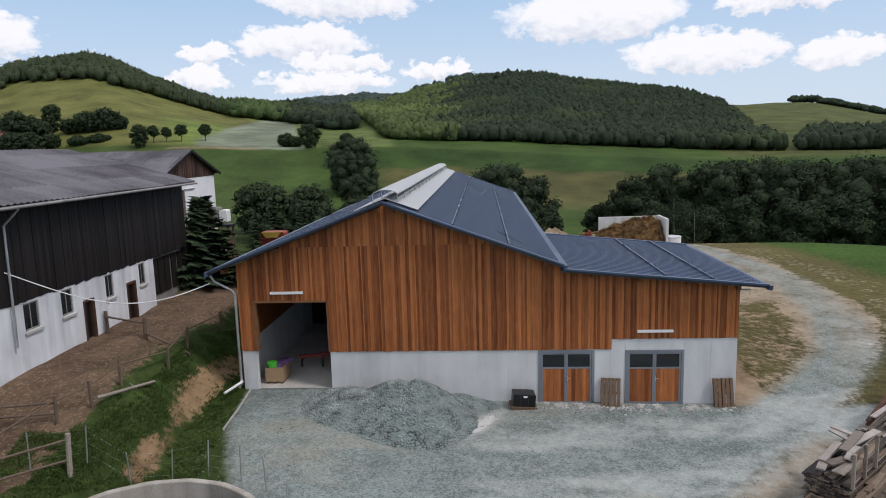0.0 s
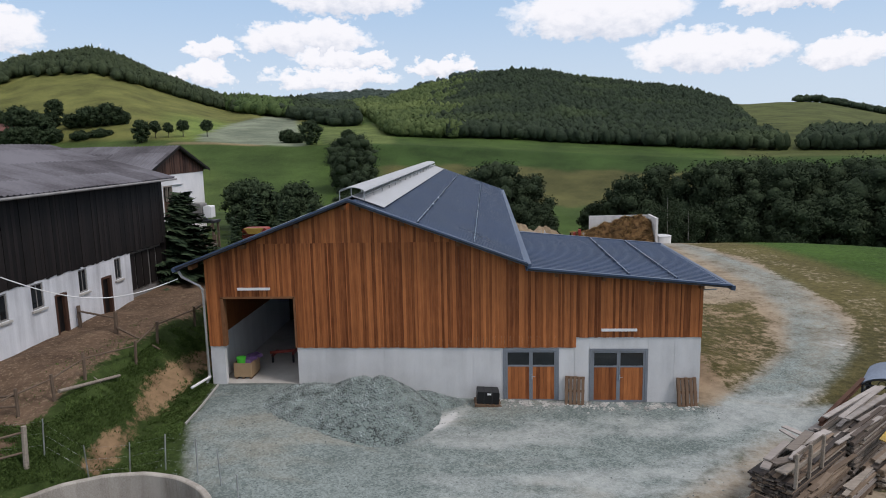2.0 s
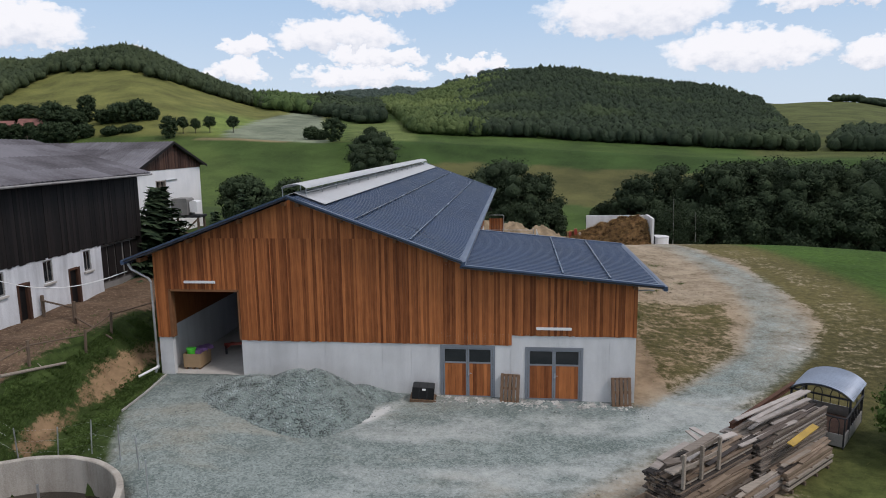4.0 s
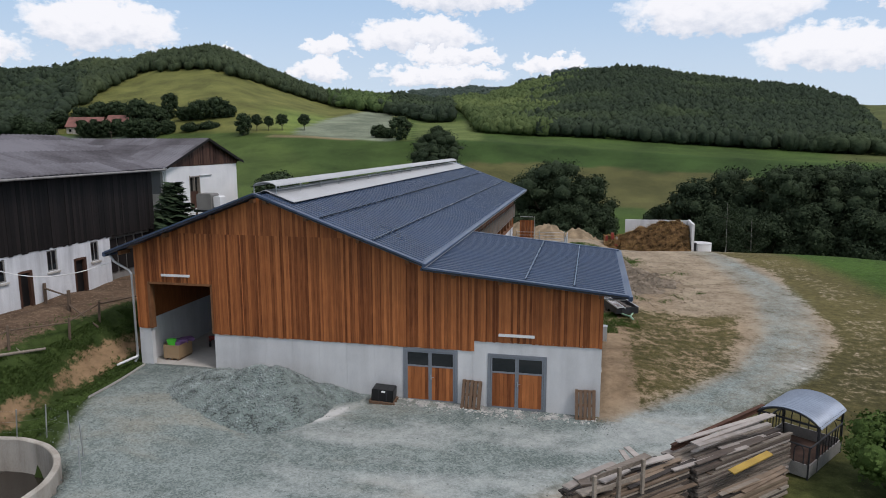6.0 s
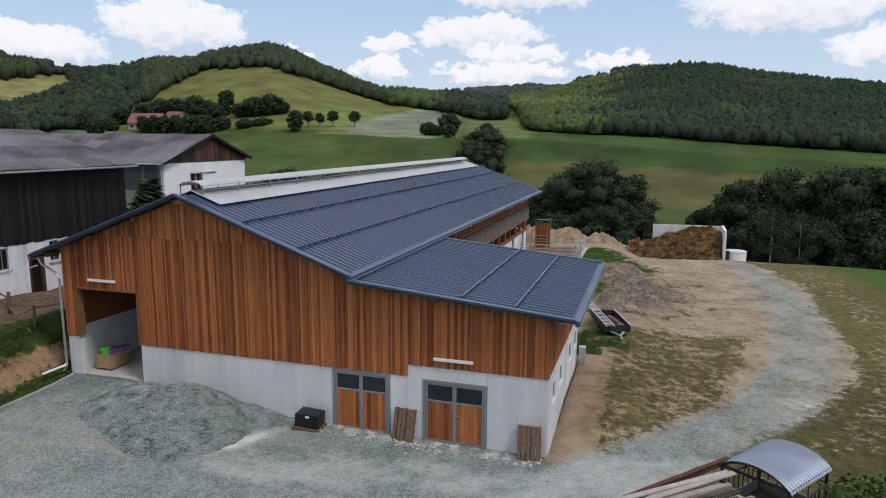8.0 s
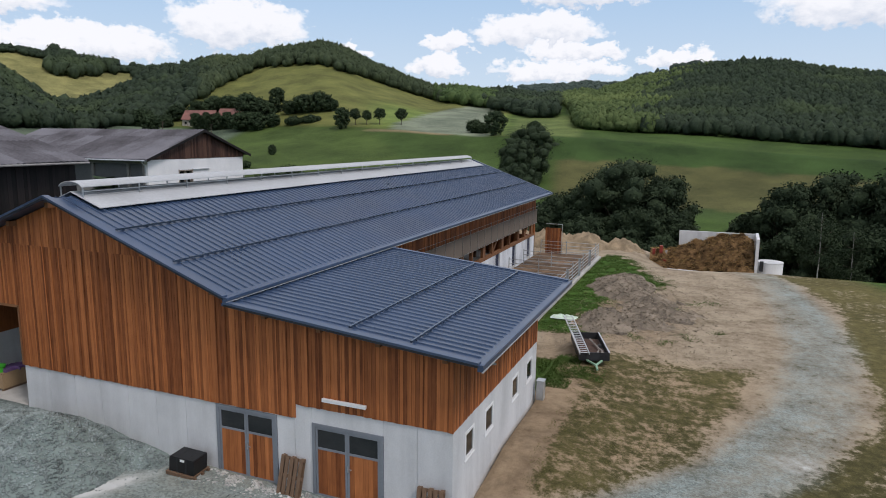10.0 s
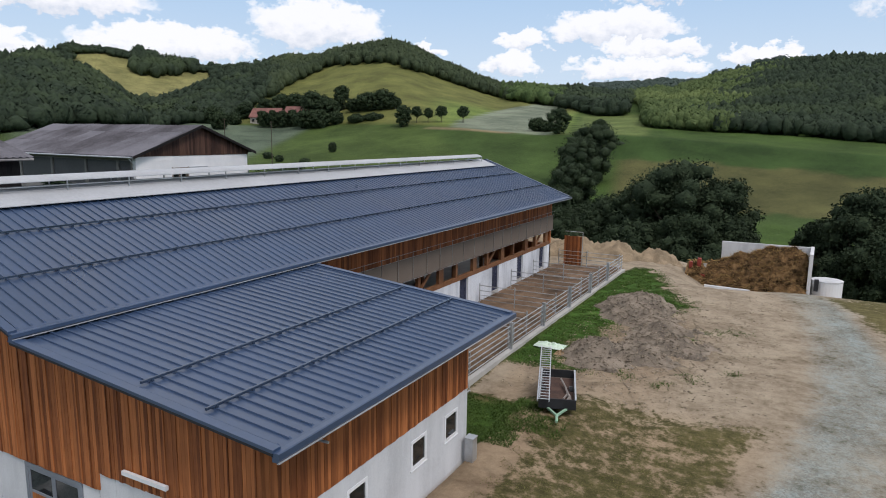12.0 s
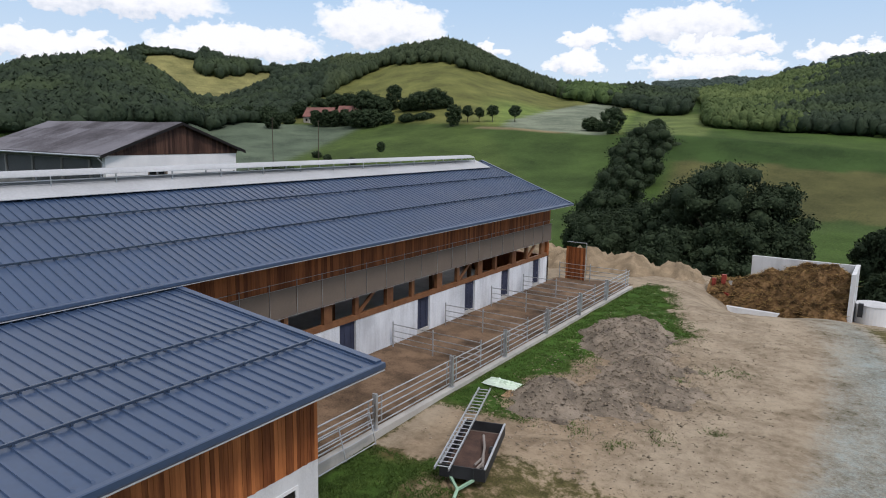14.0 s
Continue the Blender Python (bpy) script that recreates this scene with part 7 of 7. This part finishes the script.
part("hopper", Mesh().prism([(-0.7, -0.4, 1.91), (0.7, -0.4, 1.91), (0.4, -0.4, 1.5), (-0.4, -0.4, 1.5)], (0, -0.25, 0)), YELLOW, rm)
for x in (-0.7, 0.7):
    part("wheel", Mesh().tube((x, -0.75, 0.45), (x, -0.55, 0.45), 0.55, 18), BLACK, rm)
for i, (x, y, h, w) in enumerate(((-15.6, 44.6, 4.0, 2.6), (-13.2, 47.8, 4.6, 2.6), (-11.6, 49.5, 4.4, 2.4), (-16.6, 52.0, 5.0, 3.0))):
    spruce("young_spruce", x, y, 2.3, h, w, "young spruce among the sheds", 80 + i, 22, "young spruces behind the barn")
for i, (x, y, z, h, w) in enumerate(((-19.4, 60, 1.0, 6.8, 5.0), (-15.4, 58, 1.0, 5.6, 4.2), (-22.5, 66, 0.5, 7.6, 5.4), (-11.2, 60, 0.8, 6.0, 3.6), (-17.4, 66, 0.5, 7.2, 5.0))):
    broadleaf("yard_bush", x, y, z, h, w, 5000, 0.12, "bushy dark green tree behind the barn", LEAF_MID, 90 + i, "bushes behind the barn")
broadleaf("hazel_bush", 19.6, 22.9, height_at(19.6, 22.9) - 0.2, 2.7, 3.8, 9000, 0.075, "green hazel bush beside the feeder", WEED, 99)


# ---- spoil, trailer, dung store ----
def spoil(X, Y):
    return cones(X, Y, [(11.0, 58.2, 1.35, 2.4, 3.4), (12.2, 55.6, 0.9, 2.2, 2.4), (10.6, 60.5, 0.8, 2.0, 2.0)], 0.24, 21)


def spoil2(X, Y):
    return cones(X, Y, [(11.4, 48.3, 1.15, 1.9, 2.2), (12.7, 49.2, 0.85, 2.4, 2.2), (14.0, 51.5, 0.75, 2.6, 2.6), (13.2, 54.0, 0.7, 2.4, 2.0)], 0.26, 24)


def mound(X, Y):
    return cones(X, Y, [(1.2, 77.0, 1.9, 3.9, 3.0), (4.6, 77.8, 1.7, 3.8, 2.8), (8.0, 78.6, 1.15, 3.4, 2.6), (-2.5, 77.2, 1.6, 3.8, 3.0)], 0.42, 27)


lumpy("spoil_heap", 7.9, 15.5, 53.2, 63.5, spoil, 0.16, SPOIL, "grey-brown heap of spoil with stones", "heap")
lumpy("spoil_heap", 9.2, 17.5, 45.8, 56.8, spoil2, 0.16, SPOIL, "low rough heap of brown spoil", "heap")
lumpy("sand_mound", -7.5, 12.5, 73, 83, mound, 0.22, SAND, "long mound of yellowish excavated earth", "heap")


def on_pit(rnd, n):
    x, y = rnd.uniform(8.5, 19, n), rnd.uniform(43, 66, n)
    k = rnd.rand(n) < 0.08 + np.exp(-((x - 13.4) / 3.0) ** 2 - ((y - 52) / 6.5) ** 2)
    z = ground_height(x, y) + np.maximum(np.maximum(spoil(x, y), spoil2(x, y)) - 0.25, 0)
    return x[k], y[k], z[k]


def on_spoil(rnd, n):
    x, y = rnd.uniform(8.5, 16.5, n), rnd.uniform(46, 63, n)
    h = np.maximum(spoil(x, y), spoil2(x, y))
    k = h > 0.2 + 0.3 * rnd.rand(n)
    return x[k], y[k], (ground_height(x, y) + h - 0.25)[k]


pebbles("spoil_lumps", 11000, 15, on_spoil, 0.055, SPOIL, "lumps of earth and stone on the spoil heaps", 0.7)
pebbles("clods", 22000, 14, on_pit, 0.045, CLOD, "clods and stones strewn over the bare soil", 0.55)


def trailer():
    z = height_at(11.5, 42.2)
    t = thing("small_trailer", "small dark box trailer with worn boards on the soil", "trailer", pose(11.5, 42.05, z, 0, 0, 18))
    part("floor", Mesh().box(-0.64, 0.64, -1.55, 1.55, 0.30, 0.34), DARK_WOOD, t)
    for a in (-0.68, 0.64):
        part("side_board", Mesh().box(a, a + 0.04, -1.6, 1.6, 0.28, 0.66), DARK_STEEL, t)
        part("rim", Mesh().box(a - 0.012, a + 0.052, -1.61, 1.61, 0.66, 0.685), STEEL, t)
    for a in (-1.6, 1.56):
        part("end_board", Mesh().box(-0.64, 0.64, a, a + 0.04, 0.28, 0.66), DARK_STEEL, t)
        for b in (-0.32, 0.32):
            part("stake", Mesh().box(b - 0.03, b + 0.03, a - 0.03 if a < 0 else a + 0.04, a if a < 0 else a + 0.07, 0.26, 0.66), DARK_STEEL, t)
    for x in (-0.60, 0.44):
        part("wheel", Mesh().tube((x, 0.2, 0.24), (x + 0.16, 0.2, 0.24), 0.25, 18), BLACK, t)
    part("drawbar", Mesh().beam((-0.34, -1.6, 0.30), (0, -2.15, 0.26), 0.07, 0.07).beam((0.34, -1.6, 0.30), (0, -2.15, 0.26), 0.07, 0.07).tube((0, -2.12, 0.26), (0, -2.55, 0.20), 0.05), PALE_GREEN, t, "pale green drawbar")
    part("load", Mesh().box(-0.6, 0.6, -1.4, 1.4, 0.342, 0.37), RUST_EARTH, t)
    part("branch", Mesh().path([(0.22, -0.95, 0.42), (0.38, -0.5, 0.47), (0.30, 0.1, 0.50), (0.12, 0.8, 0.56)], 0.04, 6).path([(0.38, -0.5, 0.47), (0.50, -1.1, 0.46)], 0.045, 6).path([(0.36, -0.35, 0.48), (0.46, -0.9, 0.5), (0.34, -1.2, 0.44)], 0.05, 6), PALE_WOOD, t, "pale peeled branches")
    l = thing("ladder", "aluminium ladder lying over the trailer", "ladder", pose(11.62, 40.05, z + 0.70, 0.6, 0, 18.5))
    for x in (-0.21, 0.21):
        part("rail", Mesh().box(x - 0.02, x + 0.02, -0.1, 6.1, 0, 0.07), STEEL, l)
    for i in range(22):
        part("rung", Mesh().tube((-0.2, 0.08 + i * 0.28, 0.035), (0.2, 0.08 + i * 0.28, 0.035), 0.016, 6), STEEL, l)


PALE_GREEN = plain("pale_green_paint", (0.30, 0.48, 0.34), 0.6, 0.0, 0.2, 3.0, 0.1)
trailer()


def crumpled(name, x, y, w, d, mat, label, category, seed):
    rnd = np.random.RandomState(seed)
    n = 14
    z0 = height_at(x, y)
    v = [(x + (i / n - 0.5) * w + rnd.uniform(-0.03, 0.03), y + (j / n - 0.5) * d + rnd.uniform(-0.03, 0.03), z0 + 0.05 + 0.22 * rnd.rand() * math.sin(math.pi * i / n) * math.sin(math.pi * j / n)) for j in range(n + 1) for i in range(n + 1)]
    q = [(j * (n + 1) + i, j * (n + 1) + i + 1, (j + 1) * (n + 1) + i + 1, (j + 1) * (n + 1) + i) for j in range(n) for i in range(n)]
    tagged(part(name, Mesh().add(v, q), mat, None), label, category)


SHEET = plain("pale_green_sheet", (0.55, 0.66, 0.55), 0.6, 0.0, 0.15, 3.0, 0.1)
crumpled("plastic_sheet", 8.9, 48.7, 1.5, 0.9, SHEET, "crumpled pale green plastic sheet on the weeds", "sheet", 5)
crumpled("cardboard_sheet", 9.75, 47.9, 0.6, 0.7, CARDBOARD, "flat piece of pale cardboard", "cardboard", 6)


def dung_height(X, Y):
    return cones(X, Y, [(17.4, 77.6, 4.0, 6.0, 3.3), (18.7, 77.2, 4.0, 5.0, 3.3), (15.2, 77.6, 3.6, 4.4, 2.4), (12.9, 77.2, 2.0, 3.2, 1.8)], 0.24, 31) * smooth01((20.3 - X) / 0.25) * smooth01((79.2 - Y) / 0.2)


def dung_store():
    g = height_at(14.5, 74.5)
    d = thing("dung_store", "dung store with pale concrete walls", "bunker", pose(0, 0, 0))
    part("back_wall", Mesh().beam((13.6, 79.3, -0.15), (20.45, 78.9, -0.05), 0.25, 4.2), CONCRETE, d)
    part("side_wall", Mesh().beam((20.35, 78.75, -0.05), (20.25, 74.4, -0.05), 0.25, 4.4), CONCRETE, d)
    part("apron", Mesh().prism([(12.95, 73.9, g + 0.85), (16.3, 73.9, g + 0.80), (15.7, 73.7, g - 0.15), (13.5, 73.7, g - 0.15)], (0, 0.3, 0)), CONCRETE, d, "pale concrete drain trough")

    lumpy("dung_heap", 11.2, 20.25, 72.8, 79.1, dung_height, 0.14, DUNG, "brown heap of straw dung", "heap", 0.3)
    tagged(bpy.data.objects["dung_heap"], "brown heap of straw dung between the walls")
    k = thing("slurry_tank", "white round tank beside the dung store", "tank", pose(21.55, 77.6, -2.4))
    part("shell", Mesh().tube((0, 0, -0.6), (0, 0, 2.1), 1.1, 32), WHITE_WALL, k)
    part("rim", Mesh().tube((0, 0, 2.101), (0, 0, 2.18), 1.13, 32), CONCRETE, k)
    part("valve", Mesh().box(-0.9, -0.6, -1.15, -0.85, 1.4, 2.3), DARK_STEEL, k)
    r = thing("red_loader_bucket", "red machine part beside the dung heap", "implement", pose(11.8, 76.4, height_at(11.8, 76.4)))
    part("post", Mesh().box(-0.4, -0.15, 0, 0.3, -0.1, 1.2), RED, r)
    part("post", Mesh().box(0.2, 0.5, 0.2, 0.6, -0.1, 1.5), RED, r)
    part("bar", Mesh().beam((-0.4, 0.2, 0.4), (0.9, -0.4, 0.2), 0.15, 0.15), RED, r)
    q = thing("concrete_post", "pale concrete post beside the dung heap", "post", pose(12.6, 76.9, height_at(12.6, 76.9)))
    part("post", Mesh().box(-0.1, 0.1, -0.1, 0.1, -0.2, 1.5), SLAB, q)
    part("cap", Mesh().box(-0.13, 0.13, -0.13, 0.13, 1.501, 1.56), SLAB, q)


dung_store()


# ---- growth near by ----
def tufts(name, count, seed, spot, size, label, mat=None, lift=None):
    """Upright blades and leaves in tufts."""
    rnd = np.random.RandomState(seed)
    x, y = spot(rnd, count)
    n = len(x)
    z = ground_height(x, y) + (lift(x, y) - 0.3 if lift else 0)
    a = rnd.uniform(0, 6.28, n)
    s = size * (0.4 + 1.1 * rnd.rand(n))
    tx, ty = np.cos(a) * s * 0.16, np.sin(a) * s * 0.16
    lx, ly = rnd.normal(size=n) * s * 0.45, rnd.normal(size=n) * s * 0.45
    p0 = np.stack([x - tx, y - ty, z - 0.03], -1)
    p1 = np.stack([x + tx, y + ty, z - 0.03], -1)
    tall = 0.25 if lift else 0.6
    lx, ly = lx / tall ** 0.5, ly / tall ** 0.5
    p2 = np.stack([x + tx * 0.8 + lx, y + ty * 0.8 + ly, z + s * 0.75 * tall], -1)
    p3 = np.stack([x - tx * 0.4 + lx * 1.2, y - ty * 0.4 + ly * 1.2, z + s * tall], -1)
    v = np.stack([p0, p1, p2, p3], 1).reshape(-1, 3)
    return tagged(new(name, quads(name, v, np.arange(n * 4).reshape(-1, 4), mat or WEED)), label, "weeds", kind="stuff")


def clumped(rnd, n, boxes, thresh, s=1.6, seed=1):
    xs, ys = [], []
    for x0, x1, y0, y1, share in boxes:
        k = int(n * share)
        xs.append(rnd.uniform(x0, x1, k))
        ys.append(rnd.uniform(y0, y1, k))
    x, y = np.concatenate(xs), np.concatenate(ys)
    keep = fnoise(x, y, s, seed) + 0.5 * fnoise(x, y, s * 0.3, seed + 3) > thresh + rnd.normal(size=len(x)) * 0.25
    return x[keep], y[keep]


def on_bank(rnd, n):
    x, y = clumped(rnd, n, [(-15.5, -9.6, 16.5, 31, 0.9), (-14.5, -11.2, 31, 44, 0.2)], -0.35, 2.2, 3)
    ledge = bank_face(x, y) * 0.97 > rnd.rand(len(x))
    k = ~ledge & (x < np.interp(y, [18, 21, 23, 25.4, 28], [-7.9, -9.2, -9.85, -10.2, -10.45])) & (np.hypot(x - PX, y - PY) > 3.7) & ~((x < -13.3 - 0.25 * np.maximum(23.5 - y, 0)) & (y > 20.5) & (rnd.rand(len(x)) < 0.985))
    return x[k], y[k]


def on_fence(rnd, n):
    x, y = clumped(rnd, n, [(7.7, 14.6, 45.5, 73, 0.9), (7.7, 11.4, 37.4, 41.6, 0.16), (11.4, 12.6, 38.8, 40.2, 0.02)], -0.45, 2.0, 5)
    k = (x < weed_edge(y) + rnd.normal(size=len(x)) * 0.35) | (y < 45)
    x, y = x[k], y[k]
    # single tufts on the bare soil
    for cx, cy, r in ((15.7, 55.3, 0.45), (16.7, 55.9, 0.4), (15.7, 47.4, 0.3), (13.1, 46.4, 0.35), (14.6, 46.0, 0.25), (17.2, 49.0, 0.2), (12.6, 52.8, 0.4), (14.8, 53.6, 0.3)):
        m = 260
        x, y = np.concatenate([x, cx + rnd.normal(size=m) * r]), np.concatenate([y, cy + rnd.normal(size=m) * r * 0.8])
    return x, y


def on_rough(rnd, n):
    x, y = clumped(rnd, n, [(11.5, 17.5, 28, 42, 0.5), (10, 18, 43, 62, 0.05), (23, 30, 30, 70, 0.35), (12, 26, 14, 31, 0.4)], 0.1, 1.1, 9)
    beside = (y - 18.2) * 0.72 - (x - 9.5) * 0.69
    k = (np.abs(x - track_mid(y)) > 3.2) & ((y > 27) & (x < 17.6) | (y > 31) | (beside < -2.2))
    return x[k], y[k]


tufts("bank_growth", 260000, 41, on_bank, 0.085, "rank grass and weeds on the bank")
def on_dung(rnd, n):
    x, y = rnd.uniform(11.4, 20.1, n), rnd.uniform(72.9, 79.0, n)
    k = dung_height(x, y) > 0.3
    return x[k], y[k]


tufts("loose_straw", 26000, 44, on_dung, 0.16, "matted straw over the dung heap", STRAW, dung_height)
tufts("fence_growth", 120000, 42, on_fence, 0.075, "dense green weeds along the pen fence", LUSH)
tufts("rough_grass", 90000, 43, on_rough, 0.042, "sparse grass tufts on the bare soil", DRY)


# ---- the far side of the valley ----
def farmhouse(x, y, ln, dp, hw, hr, rot, seed):
    z = height_at(x, y)
    h = thing("farmhouse", "far farmhouse with a red tiled roof", "house", pose(x, y, z - 0.5, 0, 0, rot), "far farm")
    part("wall", Mesh().prism([(-ln / 2, -dp / 2, 0), (-ln / 2, dp / 2, 0), (-ln / 2, dp / 2, hw), (-ln / 2, 0, hr - 0.3), (-ln / 2, -dp / 2, hw)], (ln, 0, 0)), OLD_CONCRETE, h)
    for s in (-1, 1):
        part("roof", Mesh().prism([(-ln / 2 - 0.5, 0, hr), (-ln / 2 - 0.5, s * (dp / 2 + 0.6), hw - 0.3), (-ln / 2 - 0.5, s * (dp / 2 + 0.6), hw - 0.05), (-ln / 2 - 0.5, 0, hr + 0.25)], (ln + 1, 0, 0)), TILE, h)
    for i in range(max(2, int(ln / 4))):
        wx_ = -ln / 2 + 1.5 + i * 4
        part("window", Mesh().box(wx_, wx_ + 1.2, -dp / 2 - 0.05, -dp / 2 + 0.1, 1.4, 2.8), GLASS, h)
    return h


def clump(name, items, leaves, size, label, group, low=0.06):
    for i, (x, y, h, w) in enumerate(items):
        broadleaf(name, x, y, height_at(x, y) - 0.3, h, w, leaves, size, label, LEAF_MID, 200 + i + int(abs(x)), group, low)


def hill_spot(r, az):
    return HX - r * math.sin(radians(az)), HY + r * math.cos(radians(az))


farmhouse(-255, 315.5, 18, 9, 4.0, 9.0, 12, 1)
farmhouse(-240, 323, 13, 8, 4.4, 9.0, 8, 2)
# trees round the far farm: range, azimuth, height of the top, width
belt = []
for r, az, top, w in ((440, 39.9, 33.2, 13), (435, 38.8, 33.8, 13), (430, 41.2, 30, 11), (420, 42.7, 27.2, 10), (400, 37.4, 34.0, 13), (396, 36.4, 31.5, 11), (395, 35.6, 28.6, 7), (410, 35.0, 38.6, 8.5), (400, 33.9, 29.6, 9),
                      (395, 32.8, 33.2, 12), (392, 31.5, 34.6, 13), (390, 30.6, 30.8, 7), (380, 37.9, 22.4, 11), (376, 36.7, 22.6, 10), (378, 35.4, 21.5, 8), (374, 33.6, 19.5, 9), (372, 32.2, 20.0, 9), (394, 41.3, 22.2, 6), (393, 40.5, 22.6, 6), (392, 39.7, 22.4, 6), (391, 38.9, 22.8, 7),
                      (402, 43.6, 20.5, 8), (384, 44.6, 20, 9), (410, 45.2, 24, 11), (414, 46.8, 24, 11), (412, 48.5, 23, 11), (408, 50.2, 22, 11)):
    x, y = hill_spot(r, az)
    belt.append((x, y, max(top - height_at(x, y) + 0.3, 2.0), w * 1.15))
clump("farm_tree", belt, 3600, 0.38, "dark broad-leaved tree round the far farm", "trees round the far farm")
clump("fruit_tree", [(-158, 319, 9, 6), (-153, 322, 8, 5), (-147, 325, 9, 6.5), (-137, 330, 9, 7)], 1600, 0.26, "small round fruit tree in the meadow", "row of fruit trees", 0.4)
clump("dark_bush", [(-160, 309, 25.3 - height_at(-160, 309), 8.5)], 3000, 0.3, "dense dark bush at the edge of the meadow", "")
clump("hedge_bush", [(-94, 323, 6.5, 9), (-89, 322, 5, 7), (-80, 312, 12, 11), (-112, 464, 10, 13), (-66, 330, 5, 7)], 2400, 0.3, "dark bush at the field edge", "bushes at the field edge")
clump("field_shrub", [(-168, 262, 5, 4.0), (-186, 240, 3, 5), (-176, 236, 3, 4), (-160, 233, 3, 5)], 600, 0.25, "small shrub in the field", "shrubs in the field")


def utility_pole(r, az, top):
    x, y = hill_spot(r, az)
    z = height_at(x, y)
    h = max(top - z, 6.0)
    p = thing("utility_pole", "thin wooden power pole in the far field", "pole", pose(x, y, z), "power poles in the field")
    part("mast", Mesh().tube((0, 0, -0.4), (0, 0, h), 0.17, 8, 0.12), BARK, p)
    part("crossarm", Mesh().box(-0.9, 0.9, -0.06, 0.06, h - 0.5, h - 0.36), BARK, p)


utility_pole(262, 43.4, 15.0)
utility_pole(266, 39.8, 14.4)
